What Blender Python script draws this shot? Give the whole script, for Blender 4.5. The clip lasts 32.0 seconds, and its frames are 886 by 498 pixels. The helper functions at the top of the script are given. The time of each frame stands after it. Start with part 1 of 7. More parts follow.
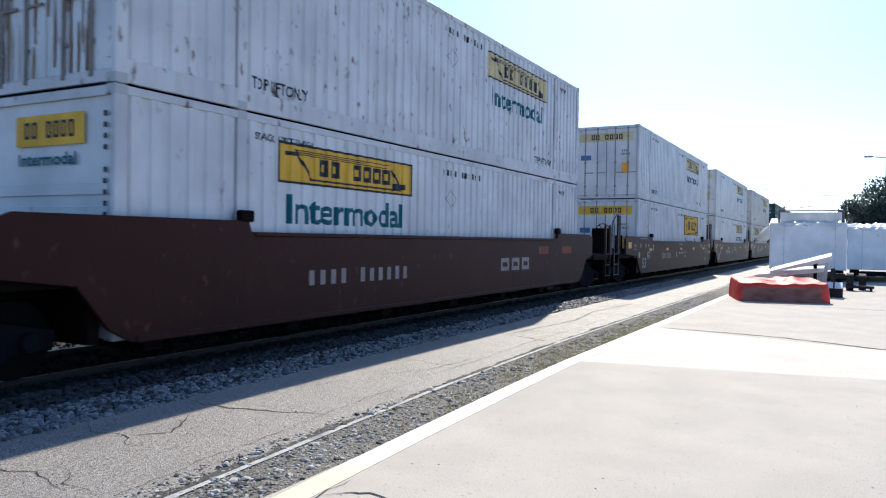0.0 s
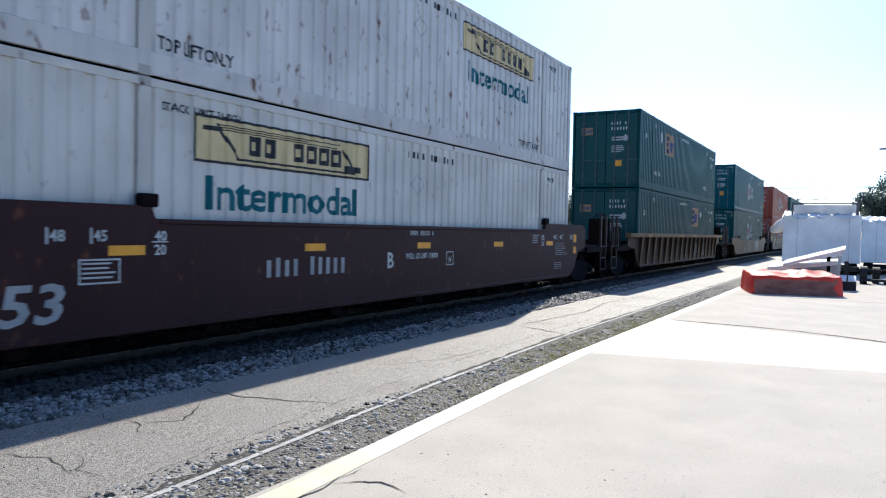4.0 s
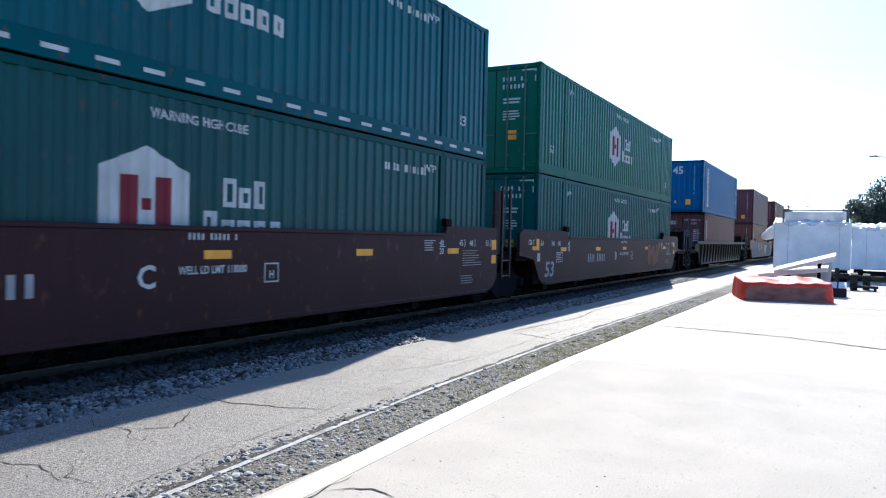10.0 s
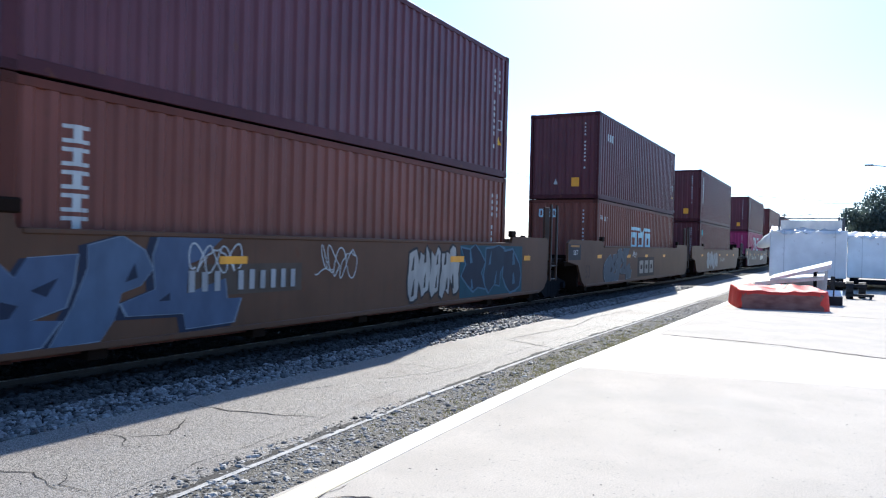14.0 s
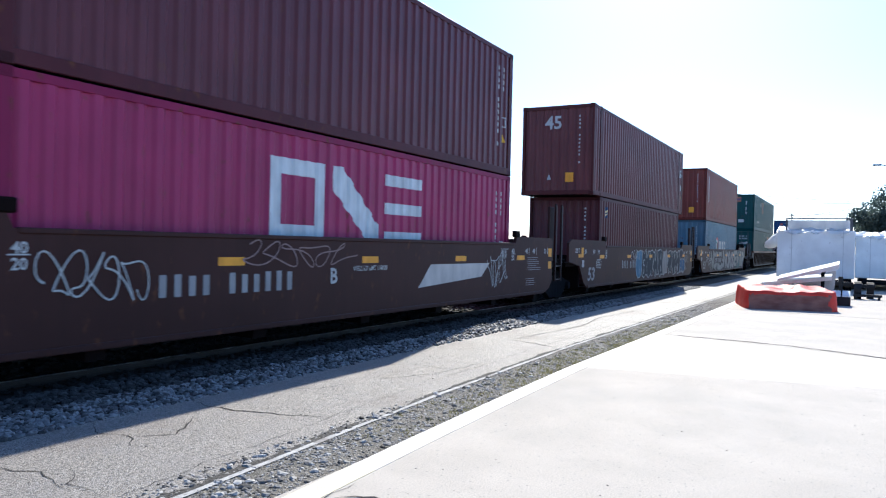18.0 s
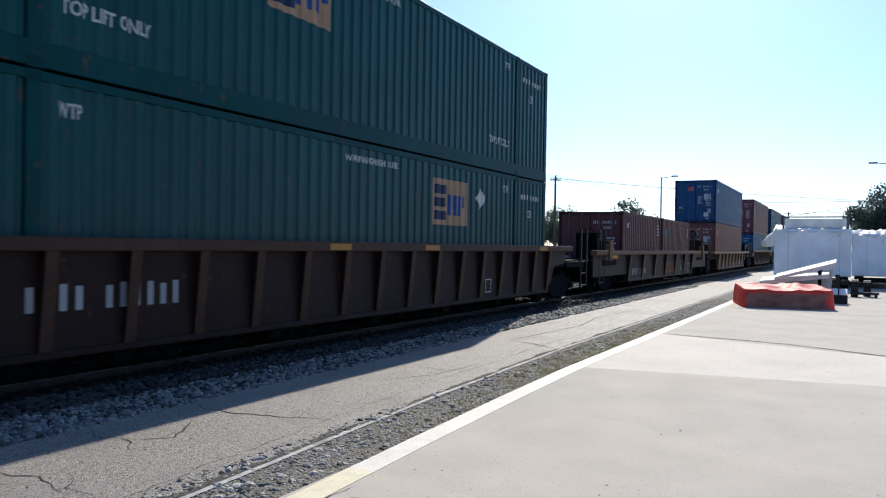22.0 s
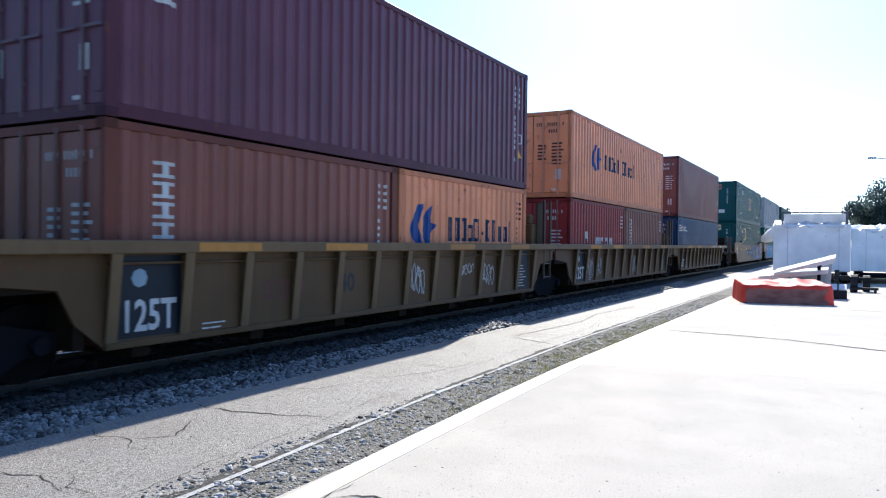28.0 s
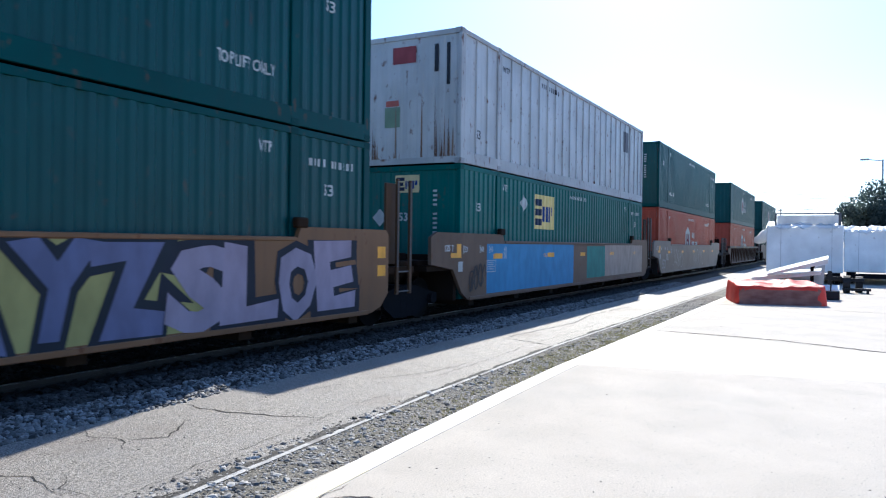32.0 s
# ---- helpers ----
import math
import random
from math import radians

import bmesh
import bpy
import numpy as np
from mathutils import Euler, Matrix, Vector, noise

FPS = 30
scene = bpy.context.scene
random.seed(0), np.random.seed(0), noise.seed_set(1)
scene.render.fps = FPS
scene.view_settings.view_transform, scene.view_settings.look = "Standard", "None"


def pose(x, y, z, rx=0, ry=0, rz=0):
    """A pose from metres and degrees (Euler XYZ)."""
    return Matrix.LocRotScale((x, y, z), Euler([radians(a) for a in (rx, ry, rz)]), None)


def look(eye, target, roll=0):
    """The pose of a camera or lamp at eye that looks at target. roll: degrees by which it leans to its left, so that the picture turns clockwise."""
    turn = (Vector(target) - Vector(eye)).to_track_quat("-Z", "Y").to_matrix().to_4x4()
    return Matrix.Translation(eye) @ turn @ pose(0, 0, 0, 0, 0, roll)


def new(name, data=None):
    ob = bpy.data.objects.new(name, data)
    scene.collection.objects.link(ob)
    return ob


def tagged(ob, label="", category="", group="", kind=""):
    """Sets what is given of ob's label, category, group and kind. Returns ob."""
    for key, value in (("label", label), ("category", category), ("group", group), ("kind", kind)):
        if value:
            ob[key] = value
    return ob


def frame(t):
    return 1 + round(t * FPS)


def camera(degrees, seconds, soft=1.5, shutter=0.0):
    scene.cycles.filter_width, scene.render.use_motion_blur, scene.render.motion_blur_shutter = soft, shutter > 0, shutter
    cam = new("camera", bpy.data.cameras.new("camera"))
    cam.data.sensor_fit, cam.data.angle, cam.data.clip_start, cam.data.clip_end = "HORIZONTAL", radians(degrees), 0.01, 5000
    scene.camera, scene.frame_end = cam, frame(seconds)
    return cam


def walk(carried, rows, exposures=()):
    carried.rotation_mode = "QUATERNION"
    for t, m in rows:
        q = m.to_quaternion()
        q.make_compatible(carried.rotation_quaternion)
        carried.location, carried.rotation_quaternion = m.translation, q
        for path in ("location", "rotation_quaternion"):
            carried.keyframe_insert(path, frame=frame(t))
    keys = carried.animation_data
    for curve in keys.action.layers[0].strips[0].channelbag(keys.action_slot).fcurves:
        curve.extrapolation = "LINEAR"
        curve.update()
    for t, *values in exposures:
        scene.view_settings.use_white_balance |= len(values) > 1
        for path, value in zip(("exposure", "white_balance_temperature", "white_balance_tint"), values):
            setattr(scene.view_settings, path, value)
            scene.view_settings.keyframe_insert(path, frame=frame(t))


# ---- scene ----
# ---- camera ----
TRACK, RAIL, EYE = -8.484, 0.10, 1.65


def run(t):
    """Metres that the train has rolled by t seconds."""
    return 16.165 * t - 0.024868 * t * t + 0.0003092 * t ** 3


cam = camera(61.53, 32.0, soft=1.15, shutter=0.08)
EXPOSE = [(t, e + (0.08 if t < 22 or t > 24.5 else 0.0), 4840 - (150 if 22.5 < t < 23.5 else 190 if 5 < t < 21 or t > 24.5 else 0), 10) for t, e in ((0.0, 0.60), (3.0, 0.62), (6.0, 0.74), (9.0, 0.88), (13.0, 0.80), (18.0, 0.80), (20.5, 0.70), (22.0, 0.34), (22.6, 0.20), (23.3, 0.18), (24.0, 0.44), (25.0, 0.78), (28.0, 0.86), (31.0, 0.82), (32.0, 0.82))]
walk(cam, [(t, pose(0, 0, EYE, 90 + p, r, y)) for t, y, p, r in [
    (0, 28.50, -0.75, -0.83), (0.5, 29.28, -0.78, -0.53), (1, 29.03, -0.85, -1.27), (1.5, 28.84, -0.84, -1.18), (2, 29.09, -0.86, -1.23),
    (2.5, 29.16, -1.31, -1.49), (3, 29.02, -1.32, -0.86), (3.5, 29.16, -1.50, -0.99), (5.5, 29.55, -1.06, -1.24), (6, 29.24, -0.99, -1.22),
    (6.5, 29.06, -0.93, -0.87), (7, 29.10, -0.86, -1.00), (7.5, 29.07, -0.85, -1.23), (8, 29.13, -0.99, -1.40), (8.5, 29.22, -1.04, -0.97),
    (9, 28.81, -1.18, -1.11), (9.5, 28.75, -1.05, -1.18), (10, 28.76, -0.99, -1.23), (10.5, 28.83, -0.98, -1.30), (11, 28.56, -0.79, -1.04),
    (11.5, 28.37, -0.59, -1.14), (12, 28.46, -0.59, -1.23), (12.5, 28.34, -0.45, -1.29), (13, 28.43, -0.39, -1.46), (13.5, 28.68, -0.53, -1.47),
    (14, 28.51, -0.41, -1.38), (14.5, 28.51, -0.58, -1.37), (15, 28.81, -0.65, -1.33), (15.5, 29.00, -0.74, -1.45), (17.5, 28.97, -0.61, -1.25),
    (18, 28.98, -0.41, -1.37), (18.5, 29.09, -0.62, -1.21), (19, 28.92, -0.53, -1.20), (19.5, 28.83, -0.46, -1.22), (20, 28.93, -0.46, -1.25),
    (20.5, 28.95, -0.42, -1.22), (21, 29.22, -0.42, -1.31), (21.5, 29.00, -0.54, -0.90), (22, 28.78, -0.33, -0.95), (22.5, 28.97, -0.36, -1.01),
    (23, 29.06, -0.47, -0.89), (23.5, 28.95, -0.41, -0.92), (24, 28.95, -0.41, -0.77), (24.5, 29.00, -0.43, -0.66), (25, 28.99, -0.42, -0.66),
    (25.5, 28.79, -0.46, -0.68), (27.5, 28.66, -0.52, -0.55), (28, 28.73, -0.54, -0.66), (28.5, 28.88, -0.53, -0.70), (29, 28.63, -0.54, -0.80),
    (29.5, 28.37, -0.60, -0.80), (30, 28.60, -0.53, -0.77), (30.5, 28.64, -0.48, -0.80), (31, 28.71, -0.54, -0.82), (31.5, 28.45, -0.58, -0.86),
    (32, 28.30, -0.48, -0.72),
]], EXPOSE)

# ---- world and sun ----
SUN = Vector((-0.295, 1.28, 1.0)).normalized()
world = bpy.data.worlds.new("sky")
scene.world = world
world.use_nodes = True
wn = world.node_tree.nodes
sky = wn.new("ShaderNodeTexSky")
sky.sky_type, sky.sun_disc = "NISHITA", False
sky.sun_elevation, sky.sun_rotation = math.asin(SUN.z), math.atan2(SUN.x, SUN.y)
sky.dust_density, sky.air_density, sky.ozone_density = 0.6, 1.0, 1.0
world.node_tree.links.new(sky.outputs[0], wn["Background"].inputs[0])
wn["Background"].inputs[1].default_value = 0.095
lamp = bpy.data.lights.new("sun", "SUN")
lamp.energy, lamp.angle, lamp.color = 5.0, radians(0.55), (1.0, 0.76, 0.46)
sun = new("sun", lamp)
sun.matrix_world = look(SUN * 100, (0, 0, 0))


# ---- materials ----
def material(name, rough=0.7, metal=0.0, spec=0.5):
    m = bpy.data.materials.new(name)
    m.use_nodes = True
    b = m.node_tree.nodes["Principled BSDF"]
    b.inputs["Roughness"].default_value, b.inputs["Metallic"].default_value = rough, metal
    b.inputs["Specular IOR Level"].default_value = spec
    return m, m.node_tree.nodes, m.node_tree.links, b


def tone(nodes, links, scale, low, high, detail=6.0, stretch=(1, 1, 1), spread=(0.35, 0.65), shift=0.0, grain=0.5):
    """A noise in object space, ramped from low to high; colours as RGB."""
    tc = nodes.new("ShaderNodeTexCoord")
    mp = nodes.new("ShaderNodeMapping")
    mp.inputs["Scale"].default_value = stretch
    mp.inputs["Location"].default_value = (shift, shift * 0.7, shift * 1.3)
    nz = nodes.new("ShaderNodeTexNoise")
    nz.inputs["Scale"].default_value, nz.inputs["Detail"].default_value, nz.inputs["Roughness"].default_value = scale, detail, grain
    rp = nodes.new("ShaderNodeValToRGB")
    rp.color_ramp.elements[0].position, rp.color_ramp.elements[1].position = spread
    rp.color_ramp.elements[0].color, rp.color_ramp.elements[1].color = (*low, 1), (*high, 1)
    links.new(tc.outputs["Object"], mp.inputs[0])
    links.new(mp.outputs[0], nz.inputs["Vector"])
    links.new(nz.outputs["Fac"], rp.inputs[0])
    return rp.outputs[0], nz.outputs["Fac"]


def mix(nodes, links, fac, a, b, kind="MIX"):
    mx = nodes.new("ShaderNodeMix")
    mx.data_type, mx.blend_type = "RGBA", kind
    for sock, v in ((mx.inputs["Factor"], fac), (mx.inputs["A"], a), (mx.inputs["B"], b)):
        if isinstance(v, (int, float)):
            sock.default_value = v
        elif isinstance(v, tuple):
            sock.default_value = (*v, 1) if len(v) == 3 else v
        else:
            links.new(v, sock)
    return mx.outputs["Result"]


def bump(nodes, links, b, height, strength=0.3, distance=0.01):
    bp = nodes.new("ShaderNodeBump")
    bp.inputs["Strength"].default_value, bp.inputs["Distance"].default_value = strength, distance
    links.new(height, bp.inputs["Height"])
    links.new(bp.outputs[0], b.inputs["Normal"])


def shade(c, k):
    return tuple(min(1.0, max(0.0, v * k)) for v in c)


PAINTS = {}


def paint(col, rough=0.36, wear=0.4, rust=(0.11, 0.045, 0.022), spec=0.22):
    """Weathered paint on steel: broad fading, rain streaks, specks of rust."""
    key = (col, rough, wear, rust, spec)
    if key in PAINTS:
        return PAINTS[key]
    m, n, l, b = material("painted_steel", rough, 0.0, spec)
    base, fac = tone(n, l, 0.9, shade(col, 0.86), shade(col, 1.1), 5, shift=len(PAINTS) * 3.1)
    streak, sf = tone(n, l, 3.0, (0, 0, 0), (1, 1, 1), 4, (1, 2.4, 0.12), (0.5, 0.78), len(PAINTS) * 1.7)
    grey = sum(col) / 3
    dirt = tuple(0.55 * c + 0.18 * grey for c in col)
    mm = n.new("ShaderNodeMath")
    mm.operation = "MULTIPLY"
    mm.inputs[1].default_value = 0.75 * wear
    l.new(streak, mm.inputs[0])
    out = mix(n, l, mm.outputs[0], base, dirt)
    spots, pf = tone(n, l, 7.0, (0, 0, 0), (1, 1, 1), 8, (1, 1, 0.6), (0.66 - 0.06 * wear, 0.74), len(PAINTS) * 2.3)
    m2 = n.new("ShaderNodeMath")
    m2.operation = "MULTIPLY"
    m2.inputs[1].default_value = min(1.0, 1.4 * wear)
    l.new(spots, m2.inputs[0])
    out = mix(n, l, m2.outputs[0], out, rust)
    l.new(out, b.inputs["Base Color"])
    grain, gf = tone(n, l, 40.0, (0.4, 0.4, 0.4), (0.6, 0.6, 0.6), 3)
    bump(n, l, b, gf, 0.12, 0.004)
    PAINTS[key] = m
    return m


PLAIN = {}


def plain(col, rough=0.6, metal=0.0):
    """Ink, vinyl and small metalwork: one colour with slight fading."""
    key = (col, rough, metal)
    if key not in PLAIN:
        m, n, l, b = material("coated_surface", rough, metal, 0.2)
        base, fac = tone(n, l, 4.0, shade(col, 0.82), shade(col, 1.06), 6, (1, 1, 0.5))
        l.new(base, b.inputs["Base Color"])
        PLAIN[key] = m
    return PLAIN[key]


def ground_material(name, low, high, scale, fine, speck, rough=0.9, patch=None, relief=0.5, crisp=0.2, chips=None, spec=0.25):
    """Mineral ground: broad stains, aggregate specks, relief; chips: single stones in the surface (cells a metre, share, colour)."""
    m, n, l, b = material(name, rough, 0.0, spec)
    base, f1 = tone(n, l, scale, low, high, 8)
    grain, f2 = tone(n, l, fine, shade(low, 0.55 if crisp > 0.1 else 0.38), shade(high, 1.35 if crisp > 0.1 else 1.55), 8, (1, 1, 1), (0.5 - crisp, 0.5 + crisp), 5.0, 0.5 if crisp > 0.1 else 0.8)
    out = mix(n, l, speck, base, grain)
    for k, (size, share, col) in enumerate(patch or ()):
        st, f3 = tone(n, l, size, (0, 0, 0), (1, 1, 1), 7, (1, 1, 1), (0.50, 0.66), 11.0 + 17.0 * k, 0.62)
        mm = n.new("ShaderNodeMath")
        mm.operation = "MULTIPLY"
        mm.inputs[1].default_value = share
        l.new(st, mm.inputs[0])
        out = mix(n, l, mm.outputs[0], out, col)
    height = f2
    if chips:
        tc, vo = n.new("ShaderNodeTexCoord"), n.new("ShaderNodeTexVoronoi")
        vo.inputs["Scale"].default_value = chips[0]
        l.new(tc.outputs["Object"], vo.inputs["Vector"])
        rp = n.new("ShaderNodeValToRGB")
        rp.color_ramp.elements[0].position, rp.color_ramp.elements[1].position = 0.25, 0.55
        rp.color_ramp.elements[0].color, rp.color_ramp.elements[1].color = (1, 1, 1, 1), (0, 0, 0, 1)
        l.new(vo.outputs["Distance"], rp.inputs[0])
        bw = n.new("ShaderNodeSeparateColor")
        l.new(vo.outputs["Color"], bw.inputs[0])
        th = n.new("ShaderNodeMath")
        th.operation = "GREATER_THAN"
        th.inputs[1].default_value = 1 - chips[1]
        l.new(bw.outputs[0], th.inputs[0])
        mm = n.new("ShaderNodeMath")
        mm.operation = "MULTIPLY"
        l.new(th.outputs[0], mm.inputs[0])
        l.new(rp.outputs[0], mm.inputs[1])
        out = mix(n, l, mm.outputs[0], out, chips[2])
        ad = n.new("ShaderNodeMath")
        ad.operation = "ADD"
        l.new(f2, ad.inputs[0])
        l.new(mm.outputs[0], ad.inputs[1])
        height = ad.outputs[0]
    l.new(out, b.inputs["Base Color"])
    bump(n, l, b, height, relief, 0.009)
    return m


ASPHALT = ground_material("asphalt", (0.134, 0.122, 0.107), (0.258, 0.237, 0.208), 1.1, 75.0, 0.9, 0.70, ((0.55, 0.5, (0.108, 0.080, 0.064)), (2.2, 0.35, (0.20, 0.19, 0.18))), 0.6, 0.055, (105.0, 0.40, (0.42, 0.40, 0.375)), 0.45)
CONCRETE = ground_material("platform_concrete", (0.43, 0.39, 0.328), (0.515, 0.468, 0.394), 1.6, 90.0, 0.34, 0.85, ((0.42, 0.38, (0.36, 0.338, 0.30)), (5.0, 0.22, (0.42, 0.375, 0.32))), 0.3, 0.10, (55.0, 0.03, (0.26, 0.245, 0.215)))
CONCRETE_SMOOTH = ground_material("trowelled_concrete", (0.55, 0.50, 0.425), (0.615, 0.56, 0.478), 0.7, 60.0, 0.18, 0.8, ((0.8, 0.3, (0.43, 0.405, 0.37)),), 0.15, 0.12, (20.0, 0.03, (0.36, 0.34, 0.31)))
DIRT = ground_material("dirt", (0.105, 0.097, 0.08), (0.205, 0.19, 0.158), 2.5, 38.0, 0.75, 0.9, ((1.2, 0.45, (0.075, 0.072, 0.048)),), 1.0, 0.07, (48.0, 0.22, (0.36, 0.34, 0.30)))
# near-black: the shade under the train is put into the bed's colour
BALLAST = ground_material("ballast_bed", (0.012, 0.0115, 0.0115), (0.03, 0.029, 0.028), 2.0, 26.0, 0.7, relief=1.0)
FIELD = ground_material("yard_ground", (0.17, 0.155, 0.135), (0.30, 0.28, 0.245), 0.15, 9.0, 0.6, 0.9, ((0.05, 0.4, (0.14, 0.14, 0.09)),), 1.0, 0.08, (14.0, 0.35, (0.42, 0.40, 0.37)))
LINE_WHITE = ground_material("worn_white_paint", (0.68, 0.63, 0.55), (0.80, 0.75, 0.66), 2.5, 60.0, 0.2, 0.7, ((7.0, 0.35, (0.50, 0.47, 0.42)),), 0.25)
LINE_YELLOW = ground_material("faded_yellow_paint", (0.67, 0.60, 0.40), (0.78, 0.71, 0.50), 2.5, 60.0, 0.2, 0.7, ((7.0, 0.4, (0.52, 0.49, 0.41)),), 0.25)


def see_through(m, col, share):
    """Lets part of the sun's light through a thin leaf or sheet."""
    n, l = m.node_tree.nodes, m.node_tree.links
    tr, mx = n.new("ShaderNodeBsdfTranslucent"), n.new("ShaderNodeMixShader")
    l.new(col, tr.inputs["Color"])
    mx.inputs[0].default_value = share
    l.new(n["Principled BSDF"].outputs[0], mx.inputs[1])
    l.new(tr.outputs[0], mx.inputs[2])
    l.new(mx.outputs[0], n["Material Output"].inputs["Surface"])


def random_tone(name, low, high, rough=0.85, island=False, thin=0.0):
    """Each piece its own tone."""
    m, n, l, b = material(name, rough, 0.0, 0.3)
    src = n.new("ShaderNodeNewGeometry").outputs["Random Per Island"] if island else n.new("ShaderNodeObjectInfo").outputs["Random"]
    rp = n.new("ShaderNodeValToRGB")
    rp.color_ramp.elements[0].color, rp.color_ramp.elements[1].color = (*low, 1), (*high, 1)
    l.new(src, rp.inputs[0])
    g, f = tone(n, l, 30.0, (0.75, 0.75, 0.75), (1.15, 1.15, 1.15), 4)
    col = mix(n, l, 1.0, rp.outputs[0], g, "MULTIPLY")
    l.new(col, b.inputs["Base Color"])
    if thin:
        see_through(m, col, thin)
    bump(n, l, b, f, 0.4, 0.004)
    return m


STONE = random_tone("crushed_stone", (0.026, 0.0255, 0.025), (0.29, 0.282, 0.272), 0.6, island=True)
# two darker copies of STONE, with the train's shade put into their colour
STONE_SHADED = random_tone("shaded_stone", (0.008, 0.008, 0.008), (0.062, 0.06, 0.058), island=True)
STONE_DEEP_SHADE = random_tone("deep_shade_stone", (0.005, 0.005, 0.005), (0.026, 0.025, 0.024), island=True)
LINE_THIN = ground_material("worn_edge_paint", (0.36, 0.35, 0.33), (0.54, 0.53, 0.50), 8.0, 60.0, 0.4, 0.8, ((2.5, 0.9, (0.24, 0.22, 0.2)),), 0.4)
PEBBLE = random_tone("grit", (0.045, 0.041, 0.035), (0.50, 0.475, 0.43), island=True)
LEAF = random_tone("foliage", (0.055, 0.078, 0.055), (0.12, 0.15, 0.105), 0.7, island=True, thin=0.55)
LEAF_DENSE = random_tone("dense_foliage", (0.06, 0.088, 0.08), (0.12, 0.15, 0.135), 0.6, island=True, thin=0.6)
LEAF_DRY = random_tone("autumn_foliage", (0.09, 0.095, 0.065), (0.20, 0.19, 0.125), 0.7, island=True, thin=0.5)
WEED = random_tone("weed", (0.12, 0.125, 0.05), (0.32, 0.30, 0.15), 0.8, island=True, thin=0.5)
RAILSTEEL = plain((0.03, 0.025, 0.022), 0.5)
TIE = paint((0.028, 0.023, 0.02), 0.9, 0.3)
GRIME = paint((0.009, 0.0092, 0.0115), 0.9, 0.3, (0.014, 0.009, 0.007), 0.06)
WHEEL = paint((0.005, 0.0048, 0.005), 0.8, 0.2, (0.012, 0.009, 0.008), 0.08)
RAILHEAD = plain((0.42, 0.41, 0.40), 0.28, 0.9)
WHITE, BLACK = plain((0.78, 0.78, 0.76)), plain((0.02, 0.02, 0.022))
GALV = plain((0.45, 0.45, 0.44), 0.45, 0.4)
AMBER = plain((0.75, 0.36, 0.03), 0.4)


# ---- mesh helpers ----
def mesh_of(name, bm, mat):
    me = bpy.data.meshes.new(name)
    bm.to_mesh(me)
    bm.free()
    if mat:
        me.materials.append(mat)
    return me


def part(name, bm, mat, parent, label="", m=None):
    """One mesh object under a thing or a part; bm may be a bmesh or a ready mesh."""
    ob = new(name, bm if isinstance(bm, bpy.types.Mesh) else mesh_of(name, bm, mat))
    ob.parent = parent
    if m is not None:
        ob.matrix_basis = m
    if label:
        tagged(ob, label)
    return ob


def box(bm, x0, x1, y0, y1, z0, z1, bevel=0.0):
    r = bmesh.ops.create_cube(bm, size=1.0)
    bmesh.ops.scale(bm, verts=r["verts"], vec=(x1 - x0, y1 - y0, z1 - z0))
    bmesh.ops.translate(bm, verts=r["verts"], vec=((x0 + x1) / 2, (y0 + y1) / 2, (z0 + z1) / 2))
    if bevel:
        es = list({e for v in r["verts"] for e in v.link_edges})
        bmesh.ops.bevel(bm, geom=es, offset=bevel, segments=1, affect="EDGES")
    return bm


def boxes(*rows, bevel=0.0):
    bm = bmesh.new()
    for r in rows:
        box(bm, *r, bevel=bevel)
    return bm


def rod(bm, a, b, r, n=8, r2=None):
    """A round bar from a to b."""
    a, b = Vector(a), Vector(b)
    d = b - a
    m = Matrix.Translation((a + b) / 2) @ d.to_track_quat("Z", "Y").to_matrix().to_4x4()
    bmesh.ops.create_cone(bm, cap_ends=True, segments=n, radius1=r, radius2=r if r2 is None else r2, depth=d.length, matrix=m)
    return bm


def rods(r, *segs, n=8):
    bm = bmesh.new()
    for a, b in segs:
        rod(bm, a, b, r, n)
    return bm


def plate(points, x0, x1):
    """A plate with the outline points (y, z), from x0 to x1."""
    bm = bmesh.new()
    vs = [bm.verts.new((x0, y, z)) for y, z in points]
    f = bm.faces.new(vs)
    r = bmesh.ops.extrude_face_region(bm, geom=[f])
    bmesh.ops.translate(bm, verts=[v for v in r["geom"] if isinstance(v, bmesh.types.BMVert)], vec=(x1 - x0, 0, 0))
    bmesh.ops.recalc_face_normals(bm, faces=bm.faces)
    return bm


def smooth(me):
    me.polygons.foreach_set("use_smooth", [True] * len(me.polygons))
    return me


TEXTS = {}


def text_mesh(s, fat=0.022):
    """The built-in font's letters as a flat mesh, one unit high, from 0 to its width."""
    if (s, fat) not in TEXTS:
        cu = bpy.data.curves.new("letters", "FONT")
        cu.body, cu.resolution_u, cu.offset = s, 2, fat
        ob = bpy.data.objects.new("letters", cu)
        scene.collection.objects.link(ob)
        bpy.context.view_layer.update()
        me = bpy.data.meshes.new_from_object(ob.evaluated_get(bpy.context.evaluated_depsgraph_get()))
        bpy.data.objects.remove(ob)
        co = np.empty(len(me.vertices) * 3)
        me.vertices.foreach_get("co", co)
        co = co.reshape(-1, 3)
        lo, hi = co.min(0), co.max(0)
        co = (co - (lo[0], 0, 0)) / 0.72
        TEXTS[s, fat] = (co, [tuple(p.vertices) for p in me.polygons], (hi[0] - lo[0]) / 0.72)
        bpy.data.meshes.remove(me)
    return TEXTS[s, fat]


for fat in (0.022, 0.055, 0.13):
    for ch in "ACDEHIKLMNOPRSUWYZ":
        text_mesh(ch, fat)
for s in ("Intermodal", "TOP LIFT ONLY", "STACK LIMIT 3 HIGH", "WARNING HIGH CUBE", "WELL LD LMT 118000", "WTP", "53", "53'", "48", "45", "40", "20", "125 T", "125T", "B", "H"):
    text_mesh(s)


